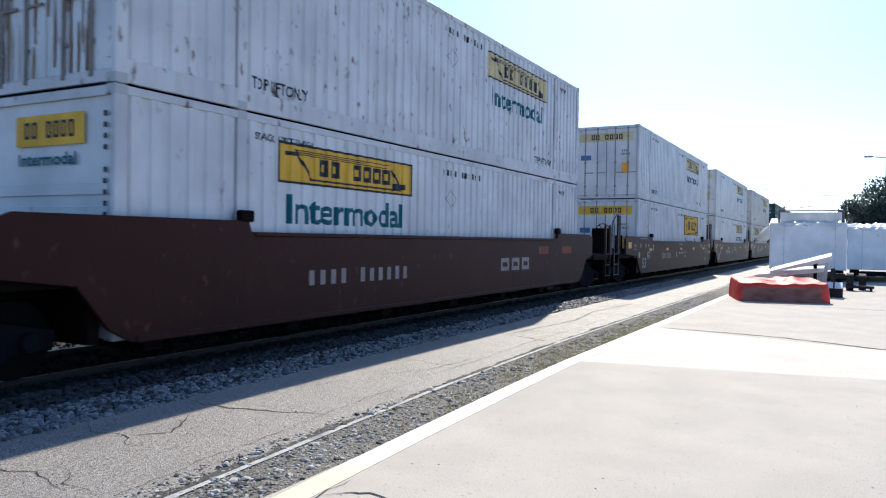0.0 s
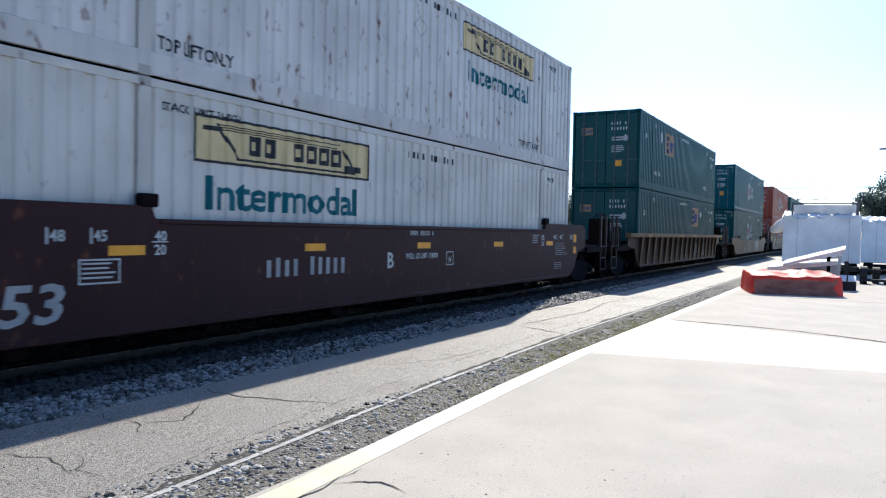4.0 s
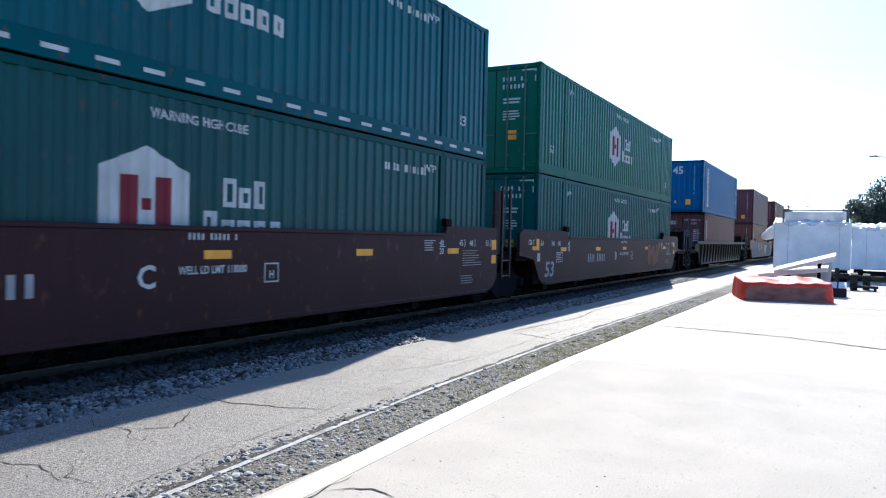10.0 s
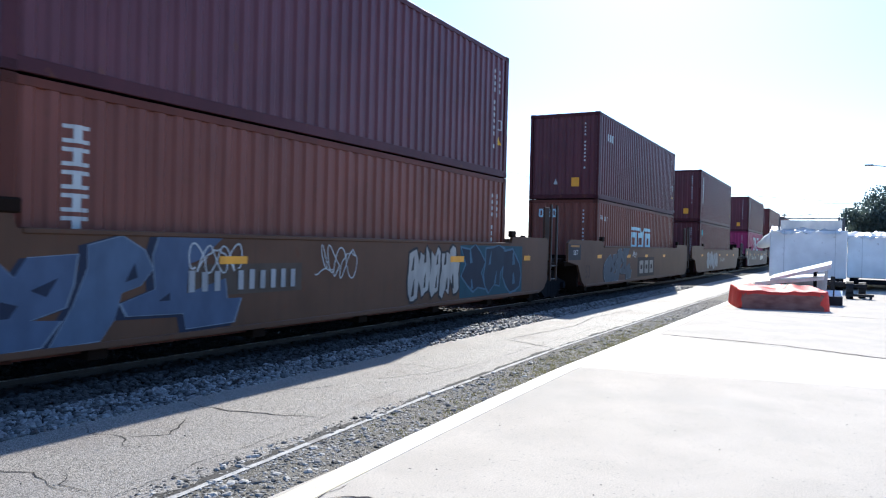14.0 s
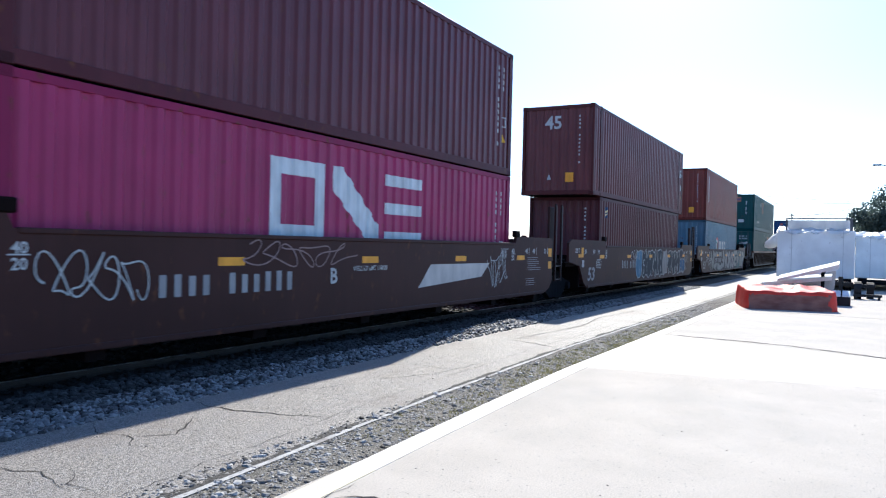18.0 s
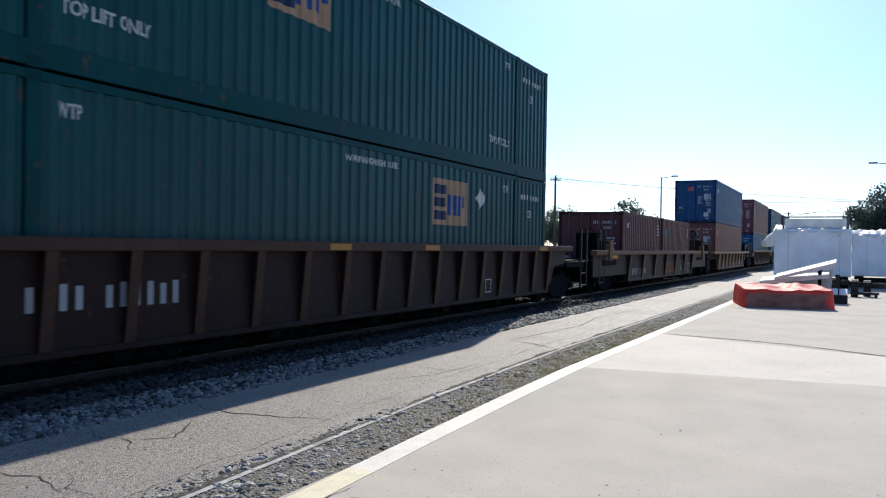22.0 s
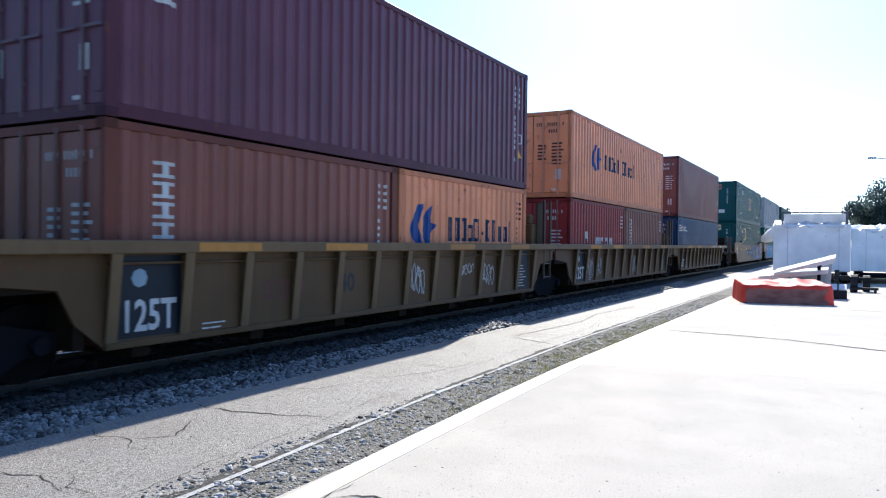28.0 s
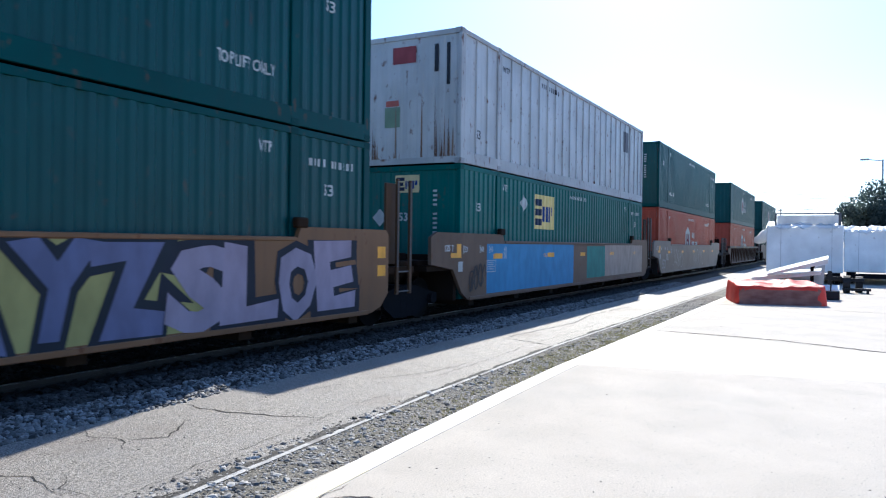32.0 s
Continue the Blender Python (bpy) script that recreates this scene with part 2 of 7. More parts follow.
KINDS = (("graffiti", "graffiti"), ("tag", "graffiti"), ("sprayed", "graffiti"), ("overpainted", "paint_patch"), ("reflect", "reflector"), ("dash", "reflector"), ("stripe", "reflector"), ("number", "painted_number"), ("letter", "lettering"), ("emblem", "emblem"), ("banner", "banner"), ("placard", "placard"), ("notice", "notice"), ("weight", "notice"), ("sticker", "sticker"), ("rust", "rust_streak"), ("panel", "panel"))
LOOSE = ("amber reflectors", "row of white reflective dashes", "orange patches", "white notices", "white flag bars", "red flag bars", "amber sill stripe", "white reflective corner strips")


def sort_of(label):
    for key, name in KINDS:
        if key in label:
            return name
    return "marking"


def stuck(bm, ink, parent, label):
    """What is painted or stuck on a thing: one part, or one for each loose plate."""
    if label not in LOOSE or len(bm.faces) < 2:
        return part(sort_of(label), bm, ink, parent, label)
    seen = set()
    for f in bm.faces:
        if f in seen:
            continue
        island, todo = [], [f]
        seen.add(f)
        while todo:
            g = todo.pop()
            island.append(g)
            for e in g.edges:
                for h in e.link_faces:
                    if h not in seen:
                        seen.add(h)
                        todo.append(h)
        one = bmesh.new()
        made = {}
        for g in island:
            one.faces.new([made.setdefault(v, None) or made.update({v: one.verts.new(v.co)}) or made[v] for v in g.verts])
        part(sort_of(label), one, ink, parent, label)
    bm.free()


# ---- flat markings in a plane (a, b): polygons, bars, letters ----
def m_poly(*polys):
    bm = bmesh.new()
    for pts in polys:
        bm.faces.new([bm.verts.new((0, a, b)) for a, b in pts])
    return bm


def m_rects(*rows):
    return m_poly(*[[(a0, b0), (a1, b0), (a1, b1), (a0, b1)] for a0, b0, a1, b1 in rows])


def m_frame(a0, b0, a1, b1, t):
    return m_rects((a0, b0, a1, b0 + t), (a0, b1 - t, a1, b1), (a0, b0 + t, a0 + t, b1 - t), (a1 - t, b0 + t, a1, b1 - t))


def m_text(s, a, b, height, width=None, down=False):
    """Letters from (a, b) on; down: one below the other."""
    bm = bmesh.new()
    if down:
        rows = [(ch, a, b - i * height * 1.22) for i, ch in enumerate(s)]
    else:
        rows = [(s, a, b)]
    for ch, pa, pb in rows:
        co, faces, wide = text_mesh(ch)
        k = (width / wide) if width and not down else height
        vs = [bm.verts.new((0, pa + x * k, pb + y * height)) for x, y, z in co]
        for f in faces:
            try:
                bm.faces.new([vs[i] for i in f])
            except ValueError:
                pass
    return bm


def slanted(bm, foot, k=0.18):
    """Leans figures to the right."""
    for v in bm.verts:
        v.co.y += k * (v.co.z - foot)
    return bm


def m_bars(groups, a, b, height, width, gap=0.54, down=False):
    """Bars for writing that is not spelled out: one upright bar a character, a space between groups."""
    n = sum(groups) + len(groups) - 1
    step = width / n
    rows, i = [], 0
    rnd = random.Random(int(a * 100) + n)
    for g in groups:
        for _ in range(g):
            h = height * rnd.uniform(0.86, 1.0)
            if down:
                rows.append((a, b - i * step - step * (1 - gap), a + height, b - i * step))
            else:
                rows.append((a + i * step, b, a + i * step + step * (1 - gap), b + h))
            i += 1
        i += 1
    return m_rects(*rows)


def m_lines(a, b, width, pitch, n, thick):
    rnd = random.Random(int(a * 37) + n)
    return m_rects(*[(a, b - i * pitch - thick, a + width * rnd.uniform(0.6, 1.0), b - i * pitch) for i in range(n)])


def follow(bm, breaks, depth, x, sign=1, lift=0.004):
    """Lays a marking on a corrugated wall at x, whose depth runs over y."""
    ys = [v.co.y for v in bm.verts]
    lo, hi = min(ys), max(ys)
    for c in breaks:
        if lo + 1e-4 < c < hi - 1e-4:
            bmesh.ops.bisect_plane(bm, geom=bm.verts[:] + bm.edges[:] + bm.faces[:], plane_co=(0, c, 0), plane_no=(0, 1, 0), dist=1e-5)
    for v in bm.verts:
        v.co.x = sign * (x - depth(v.co.y) + lift + v.co.x)
    bmesh.ops.recalc_face_normals(bm, faces=bm.faces)
    for f in bm.faces:
        if f.normal.x * sign < 0:
            f.normal_flip()
    return bm


def flip_to_end(bm, y, lift=0.004):
    """Lays a marking drawn in (a, b) on a face that looks along -y, a to the right as seen from there."""
    for v in bm.verts:
        v.co = (v.co.y, y - lift - v.co.x, v.co.z)
    for f in bm.faces:
        f.normal_update()
        if f.normal.y > 0:
            f.normal_flip()
    return bm


# ---- containers ----
class Wall:
    """A wall of pressed ribs between the posts: where it bends and how deep it lies."""

    def __init__(self, stretches, period, deep, kind="rib"):
        self.stretches, self.period, self.deep, self.kind = stretches, period, deep, kind
        self.pts = []
        for lo, hi in stretches:
            n = max(1, round((hi - lo) / period))
            p = (hi - lo) / n
            row = [(lo, deep)]
            for i in range(n):
                s = lo + i * p
                if kind == "deep":
                    row += [(s + p * 0.10, deep), (s + p * 0.20, 0.0), (s + p * 0.68, 0.0), (s + p * 0.78, deep)]
                elif kind == "rib":
                    row += [(s + p * 0.14, deep), (s + p * 0.30, 0.0), (s + p * 0.64, 0.0), (s + p * 0.80, deep)]
                else:
                    row += [(s + p * 0.02, deep), (s + p * 0.03, 0.0), (s + p * 0.09, 0.0), (s + p * 0.10, deep)]
            row.append((hi, deep))
            self.pts.append(row)
        self.breaks = sorted(c for r in self.pts for c, d in r)
        self.flat_y = np.array(self.breaks)
        self.flat_d = np.array([d for r in self.pts for c, d in r])

    def depth(self, y):
        return float(np.interp(y, self.flat_y, self.flat_d))

    def sheet(self, x, z0, z1, sign):
        bm = bmesh.new()
        for row in self.pts:
            lower = [bm.verts.new((sign * (x - d), y, z0)) for y, d in row]
            upper = [bm.verts.new((sign * (x - d), y, z1)) for y, d in row]
            for i in range(len(row) - 1):
                q = [lower[i], lower[i + 1], upper[i + 1], upper[i]]
                bm.faces.new(q if sign > 0 else q[::-1])
        return bm


MESHES = {}


def cached(key, make):
    if key not in MESHES:
        MESHES[key] = make()
    return MESHES[key]


def container(spec):
    """An intermodal box on the origin: its floor's centre at 0, its length along y."""
    L, h, col = spec["L"], spec.get("h", 2.896), spec["col"]
    w = 2.591 if L > 15 else 2.438
    near = spec.get("near", "doors")
    wear = spec.get("wear", 0.4)
    mat = paint(col, spec.get("rough", 0.40), wear, spec=0.25)
    trim = paint(shade(col, 0.94 if L > 15 else 0.70), 0.5, min(1.0, wear + 0.25), spec=0.13)
    cast = paint(shade(col, 0.72 if L > 15 else 0.42), 0.6, 0.8, (0.07, 0.032, 0.02), 0.13)
    root = tagged(new("intermodal_container" if L > 15 else "shipping_container"), spec["label"], "container", spec.get("group", "containers on the train"))
    ha, hw = L / 2, w / 2
    zb, zt = (0.28 if L > 15 else 0.17), h - 0.11
    posts = [-ha + 0.08, ha - 0.08]
    stretches = [(-ha + 0.16, ha - 0.16)]
    if L > 13:
        stretches = [(-ha + 0.16, -6.096 - 0.10), (-6.096 + 0.10, 6.096 - 0.10), (6.096 + 0.10, ha - 0.16)]
    wall = Wall(stretches, spec.get("period", 0.262 if L > 15 else 0.278), spec.get("deep", 0.03 if L > 15 else 0.036), spec.get("wall", "rib"))
    key = (L, h, mat.name, wall.period, wall.deep, wall.kind)
    for s in (1, -1):
        part("side_wall", cached((*key, "side", s), lambda: mesh_of("side_wall", wall.sheet(hw - 0.006, zb - 0.01, zt + 0.01, s), mat)), None, root)

    def roof():
        bm = box(bmesh.new(), -hw + 0.03, hw - 0.03, -ha + 0.05, ha - 0.05, h - 0.05, h - 0.018)
        for i in range(int(L / 0.6)):
            y = -ha + 0.4 + i * 0.6
            box(bm, -hw + 0.16, hw - 0.16, y, y + 0.22, h - 0.02, h - 0.004)
        return mesh_of("roof", bm, mat)

    part("roof", cached((*key, "roof"), roof), None, root)
    part("floor_frame", cached((*key, "floor"), lambda: mesh_of("floor_frame", box(bmesh.new(), -hw + 0.05, hw - 0.05, -ha + 0.05, ha - 0.05, 0.02, 0.16), GRIME)), None, root)
    for s in (1, -1):
        part("bottom_rail", cached((*key, trim.name, "br", s), lambda: mesh_of("bottom_rail", box(bmesh.new(), min(s * hw, s * (hw - 0.06)), max(s * hw, s * (hw - 0.06)), -ha + 0.1, ha - 0.1, 0.015, zb, 0.006), trim)), None, root)
        part("top_rail", cached((*key, trim.name, "tr", s), lambda: mesh_of("top_rail", box(bmesh.new(), min(s * hw, s * (hw - 0.06)), max(s * hw, s * (hw - 0.06)), -ha + 0.1, ha - 0.1, zt, h - 0.01, 0.006), trim)), None, root)
    ys = [-ha + 0.08, ha - 0.08] + ([-6.096, 6.096] if L > 13 else [])
    for y in ys:
        for s in (1, -1):
            post = part("corner_post" if abs(y) > 6.2 or L < 13 else "lift_post", cached((*key, trim.name, "post"), lambda: mesh_of("post", box(bmesh.new(), -0.08, 0.0, -0.085, 0.085, 0.1, h - 0.1, 0.008), trim)), None, root, m=pose(s * (hw + 0.001), y, 0, 0, 0, 0 if s > 0 else 180))
            for z in (0.0, h - 0.12):
                part("corner_casting", cached(("casting", cast.name), lambda: mesh_of("corner_casting", boxes((-0.162, 0.004, -0.089, 0.089, 0, 0.12), (-0.10, 0.006, -0.03, 0.03, 0.03, 0.08), bevel=0.008), cast)), None, post, m=pose(0, 0, z))
    for end, s in (("near", -1), ("far", 1)):
        kind = near if end == "near" else ("front" if near == "doors" else "doors")
        turn = pose(0, 0, 0, 0, 0, 0 if s < 0 else 180)
        fw = hw - 0.10
        part("end_sill", cached((*key, trim.name, "sill"), lambda: mesh_of("end_sill", boxes((-fw, fw, -ha + 0.005, -ha + 0.12, 0.02, 0.15)), trim)), None, root, m=turn)
        part("end_header", cached((*key, trim.name, "header"), lambda: mesh_of("end_header", boxes((-fw, fw, -ha + 0.005, -ha + 0.12, h - 0.12, h - 0.012)), trim)), None, root, m=turn)
        if kind == "doors":
            for side in (-1, 1):
                leaf = part("door", cached((*key, "door", side), lambda: mesh_of("door", door_leaf(fw, h, ha, side), mat)), None, root, m=turn)
                for k in (0.30, 0.72):
                    x = side * fw * k
                    part("lock_rod", cached((L, h, side, k, mat.name), lambda: mesh_of("lock_rod", lock_rod(x, ha, h), plain(spec.get("rods_col", tuple(0.6 * c + 0.07 for c in col)), 0.5))), None, leaf)
        elif spec.get("ribs_across"):
            part("front_wall", cached((*key, "front_across"), lambda: mesh_of("front_wall", front_across(fw, h, ha), mat)), None, root, m=turn)
        else:
            fr = Wall([(-fw, fw)], 0.28, 0.035 if L < 15 else 0.012)
            bm = fr.sheet(ha - 0.03, 0.15, h - 0.12, 1)
            for v in bm.verts:
                v.co = (v.co.y, -v.co.x, v.co.z)
            part("front_wall", bm, mat, root, m=turn)
    for mk in spec.get("marks", ()):
        where, bm, ink, label = mk
        if isinstance(bm, list):
            stuck(follow(bm[0], (), lambda y: 0.0, hw), ink, root, label)
        elif where == "side":
            stuck(follow(bm, wall.breaks, wall.depth, hw - 0.006, 1, 0.004), ink, root, label)
        else:
            stuck(flip_to_end(bm, -ha + 0.03), ink, root, label)
    return root


def door_leaf(fw, h, ha, side):
    x0, x1 = sorted((side * 0.012, side * fw))
    bm = box(bmesh.new(), x0, x1, -ha + 0.035, -ha + 0.08, 0.16, h - 0.13, 0.006)
    for i in range(4):
        z = 0.34 + i * (h - 0.62) / 3
        xe = side * fw
        box(bm, min(xe, xe - side * 0.10), max(xe, xe - side * 0.10), -ha + 0.012, -ha + 0.05, z - 0.05, z + 0.05)
    return bm


def lock_rod(x, ha, h):
    bm = rod(bmesh.new(), (x, -ha + 0.004, 0.10), (x, -ha + 0.004, h - 0.07), 0.022)
    for z in (0.12, 0.5, h * 0.5, h - 0.45, h - 0.10):
        box(bm, x - 0.045, x + 0.045, -ha + 0.004, -ha + 0.035, z - 0.03, z + 0.03)
    box(bm, x, x + 0.34, -ha - 0.008, -ha + 0.008, 1.02, 1.055)
    return bm


def front_across(fw, h, ha):
    bm = box(bmesh.new(), -fw, fw, -ha + 0.05, -ha + 0.08, 0.14, h - 0.12)
    for i in range(6):
        z = 0.30 + i * 0.27
        box(bm, -fw + 0.04, fw - 0.04, -ha + 0.026, -ha + 0.05, z, z + 0.15, 0.01)
    return bm


# ---- well cars ----
TRUCKS = []


def truck(parent, y):
    """A two-axle railway truck under a car: side frames, bolster, wheelsets."""
    def bolster_mesh():
        return mesh_of("truck", box(bmesh.new(), -1.05, 1.05, -0.2, 0.2, 0.42, 0.72, 0.03), GRIME)

    def frame_mesh(s):
        x0, x1 = sorted((s * 0.93, s * 1.07))
        return mesh_of("side_frame", plate([(-1.2, 0.52), (-1.2, 0.34), (-0.75, 0.30), (-0.45, 0.12), (0.45, 0.12), (0.75, 0.30), (1.2, 0.34), (1.2, 0.52), (0.7, 0.62), (0.4, 0.70), (-0.4, 0.70), (-0.7, 0.62)], x0, x1), GRIME)

    ob = part("truck", cached(("truck",), bolster_mesh), None, parent, m=pose(0, y, 0))
    for s in (-1, 1):
        part("side_frame", cached(("side_frame", s), lambda: frame_mesh(s)), None, ob)
        if s < 0:
            continue
        for k in (-0.22, 0, 0.22):
            part("spring", cached(("spring",), lambda: mesh_of("spring", rod(bmesh.new(), (1.0, 0, 0.16), (1.0, 0, 0.66), 0.075), GRIME)), None, ob, m=pose(0, k, 0))
        for k in (-0.89, 0.89):
            part("axle_cap", cached(("axle_cap",), lambda: mesh_of("axle_cap", rod(bmesh.new(), (1.06, 0, 0.42), (1.17, 0, 0.42), 0.10, 10), GRIME)), None, ob, m=pose(0, k, 0))

    def wheel_mesh():
        bm = bmesh.new()
        for s in (-1, 1):
            x = s * 0.76
            rod(bm, (x - 0.065, 0, 0), (x + 0.065, 0, 0), 0.42, 28)
            rod(bm, (x - s * 0.09, 0, 0), (x - s * 0.06, 0, 0), 0.445, 28)
            rod(bm, (x + s * 0.06, 0, 0), (x + s * 0.09, 0, 0), 0.12, 12)
            for k in range(3):
                a = k * 2.094
                box(bm, x - 0.07, x + 0.07, 0.2 * math.cos(a) - 0.03, 0.2 * math.cos(a) + 0.03, 0.2 * math.sin(a) - 0.03, 0.2 * math.sin(a) + 0.03)
        rod(bm, (-1.0, 0, 0), (1.0, 0, 0), 0.075, 12)
        return mesh_of("wheelset", bm, WHEEL)

    for k in (-0.89, 0.89):
        wh = part("wheelset", cached(("wheelset",), wheel_mesh), None, ob, m=pose(0, k, 0.42))
        TRUCKS.append((wh, k))
    return ob


def well_car(spec):
    """A car that carries boxes in a well between its trucks; its middle at the origin on the railhead."""
    half, ends, col = spec["half"], spec["ends"], spec["col"]
    sill, kind = spec.get("sill", 1.60), spec.get("kind", "smooth")
    mat = paint(col, 0.5, spec.get("wear", 0.6), spec=0.12)
    rail_mat = paint(spec.get("sill_col", col), 0.5, spec.get("wear", 0.6), spec=0.12)
    # a 14% copy of the car's paint: shade inside and between cars coloured in
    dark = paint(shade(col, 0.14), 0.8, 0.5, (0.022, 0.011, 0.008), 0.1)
    root = tagged(new("well_car"), spec["label"], "rail car", "well cars of the train")
    e = half + 1.48
    en = e + (0.72 if col_is(spec, CARBROWN_RGB) and ends[0] == "free" else 0.0)
    for s in (1, -1):
        if kind == "smooth":
            low, shelf, top = min(1.0, sill - 0.3), min(1.12, sill - 0.2), sill + 0.16
            f = half + 1.15
            if ends[1] == "link":
                tail = [(half - 0.1, 0.34), (half + 0.2, 0.44), (half + 0.42, 0.66), (half + 0.42, sill + 0.08), (half + 0.32, top)]
            else:
                tail = [(half - 0.15, 0.34), (half + 0.15, 0.5), (half + 0.55, low), (f, shelf), (f, sill + 0.06), (f - 0.25, top)]
            pts = tail + [(half - 1.98, top), (half - 2.05, sill), (-half + 2.05, sill), (-half + 1.98, top), (-en + 0.25, top), (-en, sill + 0.06), (-en, shelf), (-half - 0.55, low), (-half - 0.15, 0.5), (-half + 0.15, 0.34)]
            x0, x1 = sorted((s * 1.36, s * 1.43))
            side = part("side_wall", plate(pts, x0, x1), mat, root)
            x0, x1 = sorted((s * 1.34, s * 1.452))
            part("side_sill", boxes((x0, x1, -half + 2.1, half - 2.1, sill - 0.05, sill + 0.012), bevel=0.012), rail_mat, side)
            part("bottom_sill", boxes((x0, x1, -half + 0.2, half - 0.2, 0.325, 0.40), bevel=0.01), mat, side)
            for y in (-half + 1.95, half - 1.95):
                part("stacking_bracket", boxes((x0, x1, y - 0.13, y + 0.13, sill + 0.145, sill + 0.30), bevel=0.02), dark, side)
        else:
            r = spec.get("rib", 1.03)
            xi, xo = 1.36, 1.50
            foot = spec.get("foot", 0.34)
            ext = spec.get("ext", 1.68)
            pts = [(-half, foot), (half, foot), (half, sill - 0.12), (-half, sill - 0.12)] if spec.get("bare_ends") and ext < 4 else [(-half, foot), (half, foot), (half + 0.1, 0.6), (half + ext - 0.1, 0.6), (half + ext - 0.1, sill - 0.12), (-half - ext + 0.1, sill - 0.12), (-half - ext + 0.1, 0.6), (-half - 0.1, 0.6)] if spec.get("bare_ends") else [(-half, foot), (half, foot), (half + 0.35, 0.62), (half + 0.55, 1.0), (e, 1.1), (e, sill - 0.12), (-e, sill - 0.12), (-e, 1.1), (-half - 0.55, 1.0), (-half - 0.35, 0.62)]
            x0, x1 = sorted((s * (xi - 0.04), s * xi))
            side = part("side_wall", plate(pts, x0, x1), mat, root)
            x0, x1 = sorted((s * (xi - 0.05), s * (xo + 0.012)))
            # far-side sill takes the dark copy, its shade painted in
            part("side_sill", boxes((x0, x1, -half - ext, half + ext, sill - 0.15, sill), bevel=0.012), rail_mat if s > 0 else dark, side)
            x0, x1 = sorted((s * (xi - 0.05), s * (xi + 0.05)))
            part("bottom_sill", boxes((x0, x1, -half, half, foot - 0.02, foot + 0.06), bevel=0.01), mat, side)
            n = round(2 * half / r)
            for i in range(n + 1):
                y = -half + 0.06 + i * (2 * half - 0.12) / n
                rib = cached(("rib", mat.name, s, sill, foot), lambda: rib_mesh(s, xi, xo, foot + 0.05, sill - 0.14, mat, rail_mat))
                part("rib", rib, None, side, m=pose(0, y, 0))
            if s > 0 and not spec.get("bar") and not spec.get("bare_ends") and not col_is(spec, (0.022, 0.020, 0.022)):
                for i in range(6):
                    y = -half + 0.75 + i * 2.9
                    part("reflector", boxes((xo + 0.008, xo + 0.016, y, y + 0.55, sill - 0.13, sill - 0.03)), (AMBER_DULL, rail_mat, AMBER_DULL)[i % 3], side)
            if spec.get("bar"):
                part("pipe", rods(0.018, ((s * (xi + 0.04), -half, sill - 0.26), (s * (xi + 0.04), half, sill - 0.26))), mat, side)
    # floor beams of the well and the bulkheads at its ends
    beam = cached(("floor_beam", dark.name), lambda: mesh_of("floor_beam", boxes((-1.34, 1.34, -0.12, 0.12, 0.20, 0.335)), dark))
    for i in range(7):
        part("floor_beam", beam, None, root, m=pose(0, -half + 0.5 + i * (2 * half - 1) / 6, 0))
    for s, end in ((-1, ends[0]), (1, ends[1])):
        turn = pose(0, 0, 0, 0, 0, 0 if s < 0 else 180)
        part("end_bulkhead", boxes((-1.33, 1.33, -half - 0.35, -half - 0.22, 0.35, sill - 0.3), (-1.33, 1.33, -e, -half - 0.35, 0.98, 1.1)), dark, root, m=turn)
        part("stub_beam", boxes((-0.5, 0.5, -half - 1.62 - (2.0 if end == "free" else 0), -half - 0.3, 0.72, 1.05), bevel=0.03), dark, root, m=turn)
        if end == "free":
            platform_end(root, half, turn, mat, dark, spec, s)
            truck(root, s * (half + 1.75))
        elif s > 0:
            truck(root, s * (half + 1.66))
        if end != "free":
            linked_end(root, half, turn, mat, dark, s, spec)
    if spec.get("brake"):
        hand_brake(root, 0.8, spec["brake"], 2.38, mat)
        for y in spec["eyes"]:
            lifting_bracket(root, 1.515, y, rail_mat)
            part("eye_box", boxes((1.28, 1.5, y + 0.25, y + 0.52, sill + 0.003, sill + 0.24), bevel=0.02), rail_mat, root)
    for bm, ink, label in spec.get("marks", ()):
        x = 1.433 if kind == "smooth" else 1.363
        for v in bm.verts:
            v.co.x += x
        bmesh.ops.recalc_face_normals(bm, faces=bm.faces)
        for f in bm.faces:
            if f.normal.x < 0:
                f.normal_flip()
        stuck(bm, ink, root, label)
    return root


def rib_mesh(s, xi, xo, z0, z1, mat, edge):
    """A gusset that is deep under the top sill and runs out towards the foot, with a flange on its edge."""
    bm = bmesh.new()

    def wedge(half, lo, hi_top, hi_low, index):
        n = len(bm.faces)
        vs = [bm.verts.new((s * x, y, z)) for y in (-half, half) for x, z in ((lo, z0), (hi_low, z0), (hi_top, z1), (lo if index == 0 else hi_top - 0.016, z1))]
        if index:
            vs[0].co.x = vs[4].co.x = s * (hi_low - 0.016)
        for q in ((0, 1, 2, 3), (7, 6, 5, 4), (0, 4, 5, 1), (1, 5, 6, 2), (2, 6, 7, 3), (3, 7, 4, 0)):
            bm.faces.new([vs[k] for k in q])
        bm.faces.ensure_lookup_table()
        for f in bm.faces[n:]:
            f.material_index = index

    wedge(0.02, xi - 0.01, xo - 0.01, xi + 0.025, 0)
    wedge(0.07, xi, xo + 0.004, xi + 0.04, 1)
    bmesh.ops.recalc_face_normals(bm, faces=bm.faces)
    me = mesh_of("rib", bm, mat)
    me.materials.append(edge)
    return me


CARBROWN_RGB = (0.030, 0.012, 0.014)


def col_is(spec, col):
    return max(abs(a - b) for a, b in zip(spec["col"], col)) < 0.004


